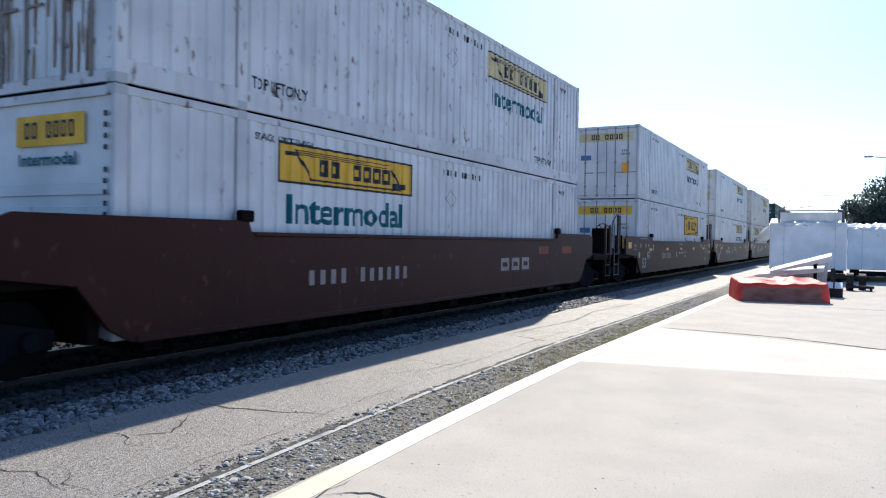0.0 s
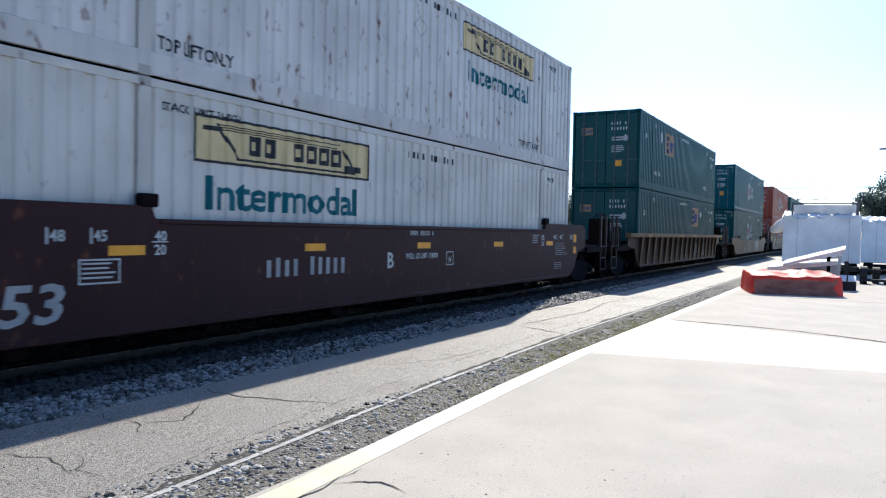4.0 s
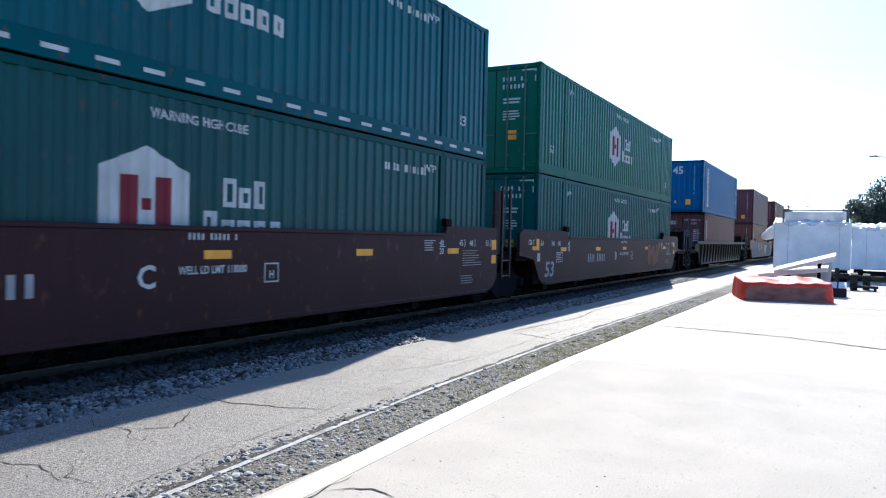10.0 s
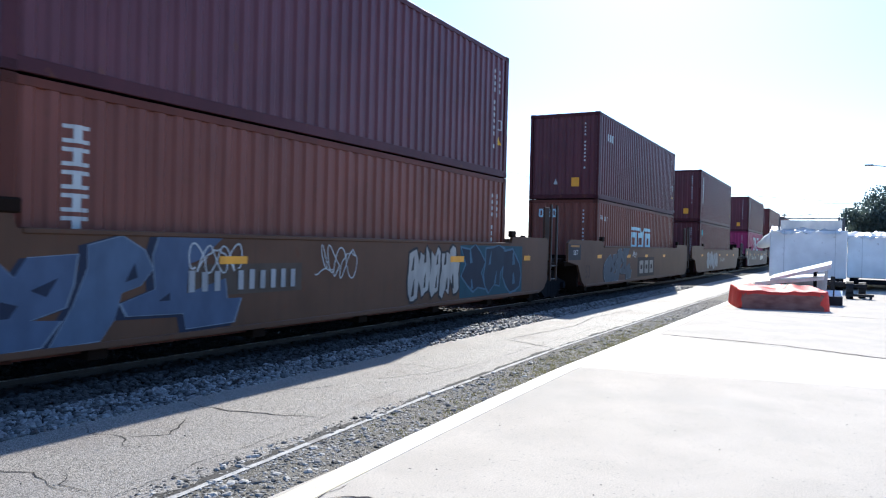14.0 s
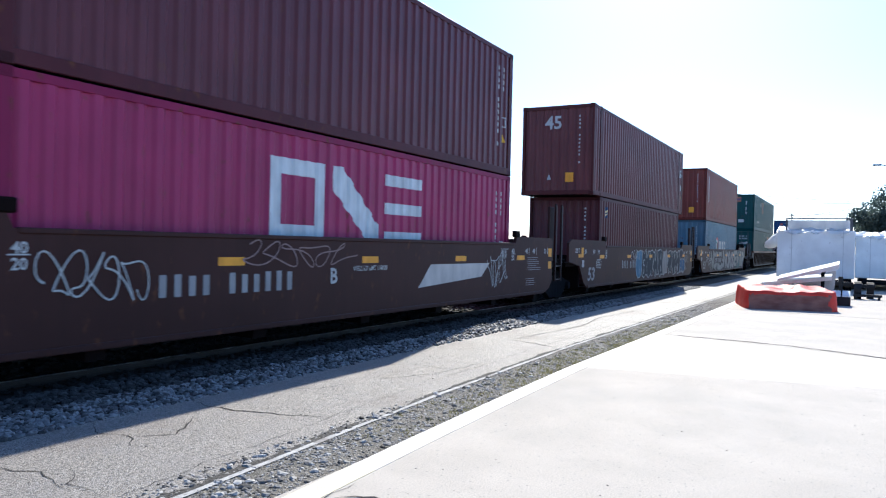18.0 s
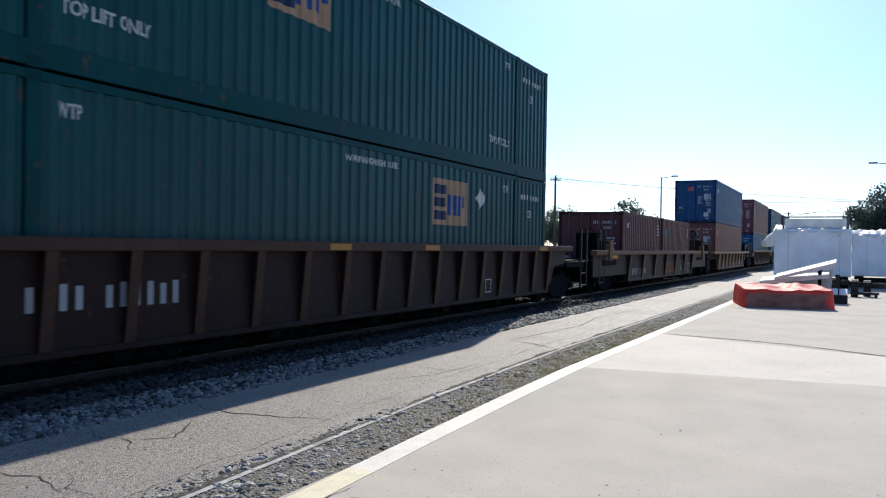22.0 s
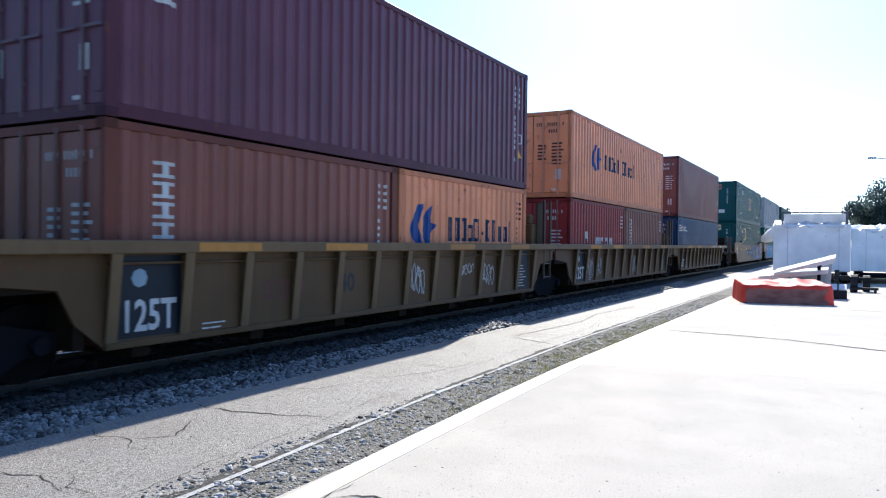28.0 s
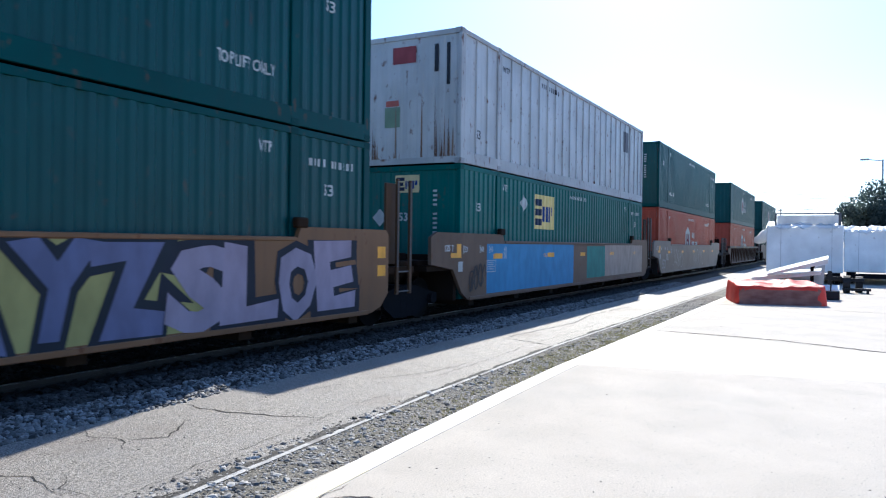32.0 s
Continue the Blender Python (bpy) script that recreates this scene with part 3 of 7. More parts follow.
def post_mat(spec):
    return paint(shade(spec["col"], 0.42), 0.6, 0.5)


def platform_end(root, half, turn, mat, dark, spec, s):
    """The end over a coupled truck: deck, grab irons, ladder, hand brake, coupler."""
    y0, y1 = -half - 1.48, -half - 3.3
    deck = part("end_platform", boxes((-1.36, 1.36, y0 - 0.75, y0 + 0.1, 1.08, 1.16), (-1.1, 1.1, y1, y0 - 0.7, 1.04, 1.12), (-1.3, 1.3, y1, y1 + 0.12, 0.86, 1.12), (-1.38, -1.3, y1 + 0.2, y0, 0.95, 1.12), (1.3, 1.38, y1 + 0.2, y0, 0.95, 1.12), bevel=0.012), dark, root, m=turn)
    slim = col_is(spec, CARBROWN_RGB) and s < 0
    for x in (-1.34, 1.34):
        ladder(root, x, -half - 3.42, -half - 2.88, 0.35, 2.12, ROD if slim else post_mat(spec), turn, slim)
    if slim:
        way = [(1.25, -half - 3.45, 1.1), (1.25, -half - 3.41, 2.16), (1.25, -half - 3.32, 2.27), (1.25, -half - 2.82, 2.53), (1.25, -half - 2.13, 2.55)]
        part("grab_rail", rods(0.024, *zip(way, way[1:])), ROD, deck, "bent steel grab rail")
        part("end_post", boxes((s * -1.25 - 0.03, s * -1.25 + 0.03, -half - 2.72, -half - 2.38, 1.1, 2.5), bevel=0.01), mat, deck)
    bm = boxes((0.05, 0.8, y0 - 0.45, y0 - 0.32, 1.16, 2.05), (0.9, 1.17, y0 - 0.4, y0 - 0.25, 1.16, 1.8), (0.4, 0.7, y0 - 0.5, y0 - 0.44, 1.6, 1.85), bevel=0.015)
    stand = part("brake_stand", bm, dark, root, m=turn)
    bm = bmesh.new()
    for k in range(10):
        a, b = k * 0.628, (k + 1) * 0.628
        rod(bm, (0.5 + 0.27 * math.cos(a), y0 - 0.53, 1.95 + 0.27 * math.sin(a)), (0.5 + 0.27 * math.cos(b), y0 - 0.53, 1.95 + 0.27 * math.sin(b)), 0.016, 6)
    for k in range(3):
        a = k * 1.047
        rod(bm, (0.5 - 0.27 * math.cos(a), y0 - 0.53, 1.95 - 0.27 * math.sin(a)), (0.5 + 0.27 * math.cos(a), y0 - 0.53, 1.95 + 0.27 * math.sin(a)), 0.012, 6)
    part("brake_wheel", bm, dark, stand)
    part("coupler", boxes((-0.13, 0.13, y1 - 0.36, y1 + 0.2, 0.70, 0.98), (-0.2, 0.16, y1 - 0.42, y1 - 0.2, 0.64, 1.0), bevel=0.03), GRIME, root, m=turn)
    part("air_hose", rods(0.03, ((0.35, y1, 0.8), (0.33, y1 - 0.2, 0.45)), ((0.33, y1 - 0.2, 0.45), (0.2, y1 - 0.42, 0.38))), BLACK, root, m=turn)


def hand_brake(root, x, y, z, mat):
    """A large spoked brake wheel on a tall housing."""
    bm = boxes((x - 0.09, x + 0.09, y - 0.06, y + 0.06, 1.1, z), bevel=0.02)
    rod(bm, (x, y - 0.05, z), (x, y + 0.10, z), 0.22, 18)
    rod(bm, (x + 0.05, y + 0.10, z - 0.05), (x + 0.05, y + 0.34, z - 0.05), 0.17, 14)
    stand = part("brake_stand", bm, mat, root)
    bm = bmesh.new()
    for k in range(16):
        a, b = k * 0.3927, (k + 1) * 0.3927
        rod(bm, (x + 0.30 * math.cos(a), y - 0.10, z + 0.30 * math.sin(a)), (x + 0.30 * math.cos(b), y - 0.10, z + 0.30 * math.sin(b)), 0.017, 6)
    for k in range(5):
        a = k * 1.2566
        rod(bm, (x, y - 0.10, z), (x + 0.30 * math.cos(a), y - 0.10, z + 0.30 * math.sin(a)), 0.013, 6)
    part("brake_wheel", bm, ROD, stand, "spoked steel brake wheel")


def lifting_bracket(root, x, y, mat):
    """A tall eye plate on the sill."""
    part("lifting_bracket", plate([(y - 0.09, 1.12), (y + 0.09, 1.12), (y + 0.15, 1.25), (y + 0.15, 1.72), (y + 0.09, 1.80), (y - 0.09, 1.80), (y - 0.15, 1.72), (y - 0.15, 1.25)], x, x + 0.06), mat, root)


def linked_end(root, half, turn, mat, dark, s, spec):
    """The end that shares a truck with the next unit: cover plate, ladder, posts."""
    y0 = -half - 1.48
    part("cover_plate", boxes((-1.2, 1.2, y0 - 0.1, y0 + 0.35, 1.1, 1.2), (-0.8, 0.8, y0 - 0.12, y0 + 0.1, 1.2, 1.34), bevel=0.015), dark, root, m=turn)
    if s > 0:
        ladder(root, -1.34, -half - 1.3, -half - 0.85, 0.6, 2.7, post_mat(spec), turn)
        if spec.get("bar"):
            gear = part("gear_box", boxes((-1.2, -0.75, -half - 0.80, -half - 0.35, 1.5, 2.05), (-1.1, -0.8, -half - 0.72, -half - 0.45, 2.05, 2.3), bevel=0.03), mat, root, m=turn)
            part("pipe", rods(0.03, ((-1.0, -half - 0.9, 1.2), (-1.0, -half - 0.9, 2.1)), ((-1.0, -half - 0.9, 2.1), (-0.9, -half - 0.6, 2.2))), ROD, gear)
        part("end_post", boxes((-1.25, -1.19, -half - 0.98, -half - 0.62, 1.15, 2.62), bevel=0.012), post_mat(spec), root, m=turn)
        part("end_post", boxes((0.85, 1.1, -half - 1.2, -half - 1.1, 1.15, 2.2), bevel=0.012), mat, root, m=turn)


def ladder(parent, x, y0, y1, z0, z1, mat, turn, slim=False):
    """Two flat stiles with rungs between them and thin grab rods in front."""
    root = None
    for y in (y0, y1):
        st = part("ladder" if root is None else "stile", (rods(0.016, ((x, y, z0), (x, y, z1))) if slim else boxes((x - 0.025, x + 0.025, y - 0.04, y + 0.04, z0, z1), bevel=0.006)), mat, parent if root is None else root, m=turn if root is None else None)
        root = root or st
    z = z0 + 0.05
    while z < 1.3:
        part("rung", rods(0.013, ((x, y0, z), (x, y1, z)), n=6), ROD, root)
        z += 0.36
    d = 0.06 if x > 0 else -0.06
    for y in () if slim else (y0 + 0.07, y1 + 0.07):
        part("grab_rod", rods(0.011, ((x + d, y, 1.1), (x + d, y, z1 - 0.06)), ((x + d, y, z1 - 0.06), (x, y - 0.07, z1 - 0.04)), n=6), ROD, root)
    return root


AMBER_DULL = plain((0.34, 0.17, 0.03), 0.5)
ROD = plain((0.13, 0.125, 0.12), 0.5)


# ---- the ground ----
def ribbon(name, left, right, z, mat, label, category="ground", thick=0.12, kind="structure"):
    """A paved strip between two lines of (x, y), with its own thickness."""
    bm = bmesh.new()
    a = [bm.verts.new((x, y, z)) for x, y in left]
    b = [bm.verts.new((x, y, z)) for x, y in right]
    c = [bm.verts.new((x, y, z - thick)) for x, y in left]
    d = [bm.verts.new((x, y, z - thick)) for x, y in right]
    for i in range(len(a) - 1):
        bm.faces.new((a[i], b[i], b[i + 1], a[i + 1]))
        bm.faces.new((a[i], a[i + 1], c[i + 1], c[i]))
        bm.faces.new((b[i + 1], b[i], d[i], d[i + 1]))
    bm.faces.new((a[0], c[0], d[0], b[0]))
    bm.faces.new((a[-1], b[-1], d[-1], c[-1]))
    bmesh.ops.recalc_face_normals(bm, faces=bm.faces)
    return tagged(new(name, mesh_of(name, bm, mat)), label, category, kind=kind)


def bent(points, ys):
    return [(float(np.interp(y, [p[1] for p in points], [p[0] for p in points])), y) for y in ys]


YS = [-60, -20, -5, 0, 2, 3.4, 5, 7, 9, 11.7, 15, 20, 28, 40, 60, 100, 200]
EDGE_BALLAST = [(-5.9, -60), (-5.9, 3.4), (-5.98, 6), (-5.8, 8), (-5.66, 15.8), (-5.7, 40), (-5.7, 200)]
EDGE_LINE = [(-3.6, -60), (-3.68, 2), (-3.73, 3.4), (-3.95, 7), (-4.1, 11.7), (-4.08, 28), (-4.08, 200)]
EDGE_KERB = [(-2.85, -60), (-2.93, 2), (-2.97, 3.4), (-3.1, 6), (-3.19, 9), (-3.17, 24), (-3.17, 200)]
off = lambda line, d: [(x + d, y) for x, y in line]
bm = bmesh.new()
bmesh.ops.create_grid(bm, x_segments=2, y_segments=2, size=1400)
ground = tagged(new("ground", mesh_of("ground", bm, FIELD)), "bare gravelly railway yard ground", "ground", kind="structure")
ground.location = (0, 600, -0.10)
ribbon("road", bent(off(EDGE_BALLAST, -0.5), YS), bent(off(EDGE_LINE, 0.02), YS), 0.0, ASPHALT, "old cracked grey asphalt strip beside the track", "asphalt")
ribbon("gravel_strip", bent(off(EDGE_LINE, 0.0), YS), bent(off(EDGE_KERB, 0.05), YS), -0.002, DIRT, "weedy strip of dirt and grit along the platform", "ground")
YK = [4.2] + [y for y in YS if y >= 5]
kerb = ribbon("kerb", bent(off(EDGE_KERB, 0.0), YK), bent(off(EDGE_KERB, 0.2), YK), 0.104, LINE_WHITE, "platform edge painted worn white", "kerb", 0.25)
YN = [y for y in YS if y < 4.2] + [4.2]
ribbon("kerb", bent(off(EDGE_KERB, 0.0), YN), bent(off(EDGE_KERB, 0.2), YN), 0.104, LINE_YELLOW, "platform edge painted faded yellow", "kerb", 0.25)
# concrete slabs of the platform, with open joints between them
JOINTS = [(-60, 0.0), (9.35, 0.2), (13.72, -0.28), (21.0, -0.1), (29.0, -0.1), (45.0, 0.0), (140.0, 0.0)]
platform = tagged(new("pavement"), "pale concrete platform in large slabs", "platform", kind="structure")
for i in range(len(JOINTS) - 1):
    (y0, k0), (y1, k1) = JOINTS[i], JOINTS[i + 1]
    bm = bmesh.new()
    rows = []
    for x in np.linspace(-3.02, 9.0, 25):
        wob = 0.03 * noise.noise((x * 1.3, y0, 0))
        wob1 = 0.03 * noise.noise((x * 1.3, y1, 0))
        g0, g1 = (0.001 if i == 1 else 0.012), (0.001 if i == 0 else 0.012)
        rows.append((x, y0 + k0 * (x + 2.7) + wob + g0, y1 + k1 * (x + 2.7) + wob1 - g1))
    top = [(bm.verts.new((x, a, 0.1)), bm.verts.new((x, b, 0.1))) for x, a, b in rows]
    low = [(bm.verts.new((x, a, -0.1)), bm.verts.new((x, b, -0.1))) for x, a, b in rows]
    for j in range(len(rows) - 1):
        bm.faces.new((top[j][0], top[j + 1][0], top[j + 1][1], top[j][1]))
        bm.faces.new((top[j + 1][0], top[j][0], low[j][0], low[j + 1][0]))
        bm.faces.new((top[j][1], top[j + 1][1], low[j + 1][1], low[j][1]))
    bmesh.ops.recalc_face_normals(bm, faces=bm.faces)
    slab = part("slab", bm, CONCRETE_SMOOTH if i == 1 else CONCRETE, platform)
ribbon("platform_bed", [(-2.95, -60), (-2.95, 140)], [(9.0, -60), (9.0, 140)], 0.055, DIRT, "dirt under the slabs' joints", "ground")


def crack(points, width, z, mat, name="crack", label="dark crack in the paving"):
    """A ragged crack along points (x, y)."""
    pts = []
    rnd = random.Random(len(points) + int(points[0][1] * 10))
    for (xa, ya), (xb, yb) in zip(points, points[1:]):
        n = max(2, int(math.hypot(xb - xa, yb - ya) / 0.09))
        pts += [(xa + (xb - xa) * k / n + rnd.uniform(-0.025, 0.025), ya + (yb - ya) * k / n + rnd.uniform(-0.025, 0.025)) for k in range(n)]
    pts.append(points[-1])
    bm = bmesh.new()
    prev = None
    for i, (x, y) in enumerate(pts):
        w = width * (0.35 + 0.65 * rnd.random()) * min(1, i / 3 + 0.1, (len(pts) - 1 - i) / 3 + 0.1)
        x2, y2 = pts[min(i + 1, len(pts) - 1)]
        x1, y1 = pts[max(i - 1, 0)]
        d = Vector((-(y2 - y1), x2 - x1)).normalized() * w
        cur = (bm.verts.new((x - d.x, y - d.y, z)), bm.verts.new((x + d.x, y + d.y, z)))
        if prev:
            bm.faces.new((prev[0], prev[1], cur[1], cur[0]))
        prev = cur
    bmesh.ops.recalc_face_normals(bm, faces=bm.faces)
    return tagged(new(name, mesh_of(name, bm, mat)), label, "crack", "cracks in the paving", "structure")


TAR = plain((0.045, 0.042, 0.04), 0.9)
for pts, w in (
    ([(-5.8, 5.35), (-5.5, 5.28), (-5.18, 5.3), (-4.7, 5.42), (-4.24, 5.58)], 0.014),
    ([(-5.3, 4.9), (-4.94, 4.4), (-5.15, 4.1)], 0.010),
    ([(-5.25, 11.95), (-4.7, 11.75), (-4.15, 11.45)], 0.018),
    ([(-5.2, 12.0), (-5.1, 13.2), (-4.95, 15.0), (-5.2, 17.0), (-5.0, 20.0)], 0.016),
    ([(-5.4, 3.0), (-4.9, 3.15), (-4.4, 3.05)], 0.007),
    ([(-4.75, 3.3), (-4.5, 3.1), (-4.2, 3.12)], 0.006),
    ([(-5.0, 7.4), (-4.6, 8.2), (-4.5, 9.4)], 0.007),
    ([(-4.02, 3.0), (-4.12, 3.9), (-4.2, 5.0), (-4.32, 6.3), (-4.38, 7.6)], 0.004),
    ([(-5.75, 4.2), (-5.5, 4.05), (-5.2, 4.12), (-4.95, 3.95), (-4.7, 4.02)], 0.007),
    ([(-4.4, 8.0), (-4.42, 9.5), (-4.5, 11.2), (-4.45, 13.0), (-4.5, 16.0)], 0.005),
    ([(-5.5, 6.3), (-5.2, 6.6), (-5.05, 7.2)], 0.006),
    ([(-5.55, 8.4), (-5.1, 8.7), (-4.7, 8.6), (-4.45, 8.8)], 0.008),
):
    crack(pts, w, 0.004, TAR)
crack([(-2.95, 13.75), (-2.0, 13.68), (-0.9, 13.5), (0.41, 12.9), (2.0, 12.3), (4.0, 11.9)], 0.035, 0.1045, TAR)
crack([(-2.9, 20.9), (-1.0, 20.75), (3.0, 20.3)], 0.012, 0.1045, TAR)
crack([(-2.74, 3.56), (-2.62, 3.70), (-2.50, 3.74), (-2.30, 3.69)], 0.016, 0.1045, TAR)
crack([(-2.70, 2.4), (-2.725, 2.9), (-2.745, 3.5), (-2.765, 3.9)], 0.007, 0.1045, TAR)
for i in range(34):
    rnd = random.Random(i)
    x, y = rnd.uniform(-2.5, 3.0), 3.2 + 15 * rnd.random() ** 1.4
    crack([(x, y), (x + rnd.uniform(0.03, 0.14), y + rnd.uniform(-0.03, 0.03))], rnd.uniform(0.004, 0.010), 0.1045, TAR, "chip_mark", "small dark chip in the concrete")


def stones(name, n, area, size, mat, label, seed, z=0.0, pile=None, flat=0.7):
    """Loose stones strewn over an area (x0, x1, y0, y1), in one mesh."""
    rnd = np.random.RandomState(seed)
    g = (1 + 5 ** 0.5) / 2
    ico = np.array([(-1, g, 0), (1, g, 0), (-1, -g, 0), (1, -g, 0), (0, -1, g), (0, 1, g), (0, -1, -g), (0, 1, -g), (g, 0, -1), (g, 0, 1), (-g, 0, -1), (-g, 0, 1)]) / 1.9
    tri = [(0, 11, 5), (0, 5, 1), (0, 1, 7), (0, 7, 10), (0, 10, 11), (1, 5, 9), (5, 11, 4), (11, 10, 2), (10, 7, 6), (7, 1, 8), (3, 9, 4), (3, 4, 2), (3, 2, 6), (3, 6, 8), (3, 8, 9), (4, 9, 5), (2, 4, 11), (6, 2, 10), (8, 6, 7), (9, 8, 1)]
    verts, faces = [], []
    x0, x1, y0, y1 = area
    for i in range(n):
        y = y0 + (y1 - y0) * rnd.rand() ** 1.7
        x = x0 + (x1 - x0) * rnd.rand()
        s = size * (0.5 + rnd.rand())
        q = ico * (1 + 0.5 * (rnd.rand(12, 1) - 0.5)) * s * np.array((1, 0.7 + 0.6 * rnd.rand(), flat))
        a = rnd.rand() * 6.28
        rot = np.array([(math.cos(a), -math.sin(a), 0), (math.sin(a), math.cos(a), 0), (0, 0, 1)])
        zz = z + (pile(x, y) if pile else 0) + s * 0.15
        q = q @ rot + (x, y, zz)
        k = len(verts)
        verts += [tuple(v) for v in q]
        faces += [(a + k, b + k, c + k) for a, b, c in tri]
    me = bpy.data.meshes.new(name)
    me.from_pydata(verts, [], faces)
    me.materials.append(mat)
    return tagged(new(name, me), label, "stones", kind="stuff")


def weeds(n, seed, label):
    """Tufts of short grass and weeds on the dirt strip, in one mesh."""
    rnd = random.Random(seed)
    verts, faces = [], []
    for i in range(n):
        y = rnd.triangular(5, 20, 10.5)
        x = -3.25 - 0.55 * rnd.random() ** 1.6 - (0.12 if y > 9 else 0)
        for j in range(7):
            a, l = rnd.uniform(0, 6.28), rnd.uniform(0.014, 0.042)
            bx, by = x + rnd.gauss(0, 0.03), y + rnd.gauss(0, 0.03)
            k = len(verts)
            verts += [(bx - 0.006, by, -0.01), (bx + 0.006, by, -0.01), (bx + l * math.cos(a) * 0.8, by + l * math.sin(a) * 0.8, -0.01 + l)]
            faces.append((k, k + 1, k + 2))
    me = bpy.data.meshes.new("weeds")
    me.from_pydata(verts, [], faces)
    me.materials.append(WEED)
    return tagged(new("weeds", me), label, "weeds", kind="stuff")


weeds(700, 8, "short yellowish weeds along the dirt strip")


def bed_height(x, y):
    """The ballast's shoulder: level between the ties, sloping to the asphalt."""
    edge = float(np.interp(y, [p[1] for p in EDGE_BALLAST], [p[0] for p in EDGE_BALLAST]))
    return min(0.03, 0.03 * (edge - x) / 0.9) + 0.01 * noise.noise((x * 3, y * 3, 0))


def ballast_bed(x0, x1, y0, y1, z, name):
    bm = bmesh.new()
    bmesh.ops.create_grid(bm, x_segments=1, y_segments=60, size=0.5)
    for v in bm.verts:
        v.co = (x0 + (v.co.x + 0.5) * (x1 - x0), y0 + (v.co.y + 0.5) * (y1 - y0), z)
    return tagged(new(name, mesh_of(name, bm, BALLAST)), "bed of crushed grey ballast under the track", "ballast", kind="structure")


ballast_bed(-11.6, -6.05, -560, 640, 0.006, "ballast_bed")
stones("ballast", 8500, (-6.55, -5.86, 2.2, 34), 0.027, STONE, "crushed pale grey ballast stones along the asphalt", 3, 0.0, bed_height)
# stone colours darken towards the rails, painting in the train's shade
stones("ballast", 7000, (-7.2, -6.5, 2.2, 32), 0.027, STONE_SHADED, "ballast stones beside the rail, coloured dark for the train's shade", 13, 0.0, bed_height)
stones("ballast", 8000, (-18.0, -11.3, 5.0, 40), 0.05, STONE, "pale ballast stones between the tracks", 23, -0.09)
stones("ballast", 6500, (-11.4, -7.1, 2.2, 34), 0.034, STONE_DEEP_SHADE, "ballast stones between the rails, coloured near-black for the train's shade", 4, 0.02)
stones("grit", 9000, (-4.06, -3.05, 2.2, 26), 0.011, PEBBLE, "loose grit and small stones on the dirt strip", 5, -0.003, None, 0.5)


def frayed(name, y0, y1, seed, near, width, rag, z, mat, label, category):
    """A narrow strip along the edging, with uneven outlines."""
    bm = bmesh.new()
    prev = None
    n = int((y1 - y0) / 0.06)
    for i in range(n + 1):
        y = y0 + (y1 - y0) * i / n
        x = float(np.interp(y, [p[1] for p in EDGE_LINE], [p[0] for p in EDGE_LINE]))
        w = width + rag * (noise.noise((y * 0.9, seed, 0)) + 0.6 * noise.noise((y * 4.1, seed, 5)) + 0.35 * noise.noise((y * 11, seed, 9)))
        g = near + 0.25 * rag * noise.noise((y * 2.3, seed, 3))
        cur = (bm.verts.new((x - g - max(0.0 if rag > 0.05 else 0.02, w), y, z)), bm.verts.new((x - g, y, z)))
        if prev:
            bm.faces.new((prev[0], prev[1], cur[1], cur[0]))
        prev = cur
    return tagged(new(name, mesh_of(name, bm, mat)), label, category, kind="structure")


CRUMBS = ground_material("crumbled_asphalt", (0.035, 0.032, 0.028), (0.08, 0.075, 0.067), 5.0, 50.0, 0.8, relief=0.5, crisp=0.07)
frayed("asphalt_edge", -20.0, 60.0, 3, 0.015, 0.055, 0.10, 0.004, CRUMBS, "dark crumbled edge of the asphalt", "asphalt")
frayed("edging", -50.0, 120.0, 7, -0.045, 0.052, 0.016, 0.006, LINE_THIN, "thin worn white line beside the asphalt", "edging")
stones("grit", 420, (-2.7, 4.0, 2.8, 22), 0.0055, random_tone("dark_grit", (0.14, 0.13, 0.11), (0.34, 0.31, 0.27), island=True), "specks of grit on the concrete platform", 16, 0.1, None, 0.5)
stones("grit", 2200, (-4.0, -3.1, 2.2, 26), 0.014, PEBBLE, "small loose stones on the dirt strip", 15, -0.004, None, 0.45)
stones("grit", 700, (-3.95, -3.15, 2.2, 22), 0.026, PEBBLE, "larger stones and lumps among the grit", 25, -0.004, None, 0.5)
stones("grit", 60, (-4.02, -3.86, 2.4, 9), 0.024, PEBBLE, "stones along the thin white line", 27, 0.0, None, 0.6)
stones("grit", 120, (-5.8, -4.3, 2.6, 14), 0.006, PEBBLE, "loose grit scattered on the asphalt", 6, 0.0)


def track_at(x, y0, y1, z, name, ties=True):
    """A railway track: two rails, and ties from y0 on."""
    root = tagged(new(name), "steel railway track on wooden ties", "track", kind="structure")
    for s in (-0.755, 0.755):
        bm = boxes((-0.036, 0.036, y0, y1, -0.045, 0.0), (-0.009, 0.009, y0, y1, -0.145, -0.04), (-0.075, 0.075, y0, y1, -0.165, -0.14), bevel=0.004)
        rail = part("rail", bm, RAILSTEEL, root, m=pose(x + s, 0, z))
        part("running_surface", boxes((-0.024, 0.024, y0, y1, -0.002, 0.0025)), RAILHEAD, rail, "polished steel running surface")
    if ties:
        tie = mesh_of("tie", boxes((-1.3, 1.3, -0.115, 0.115, -0.3, -0.08), bevel=0.015), TIE)
        for i in range(90):
            part("tie", tie, None, root, m=pose(x + 0.02 * noise.noise((i, 0, 0)), 1 + i * 0.53, z))
    return root


track_at(TRACK, -560, 640, RAIL, "track_1")
track_at(-25.0, -40, 200, RAIL, "track_2", False)
track_at(-30.0, -40, 200, RAIL, "track_3", False)


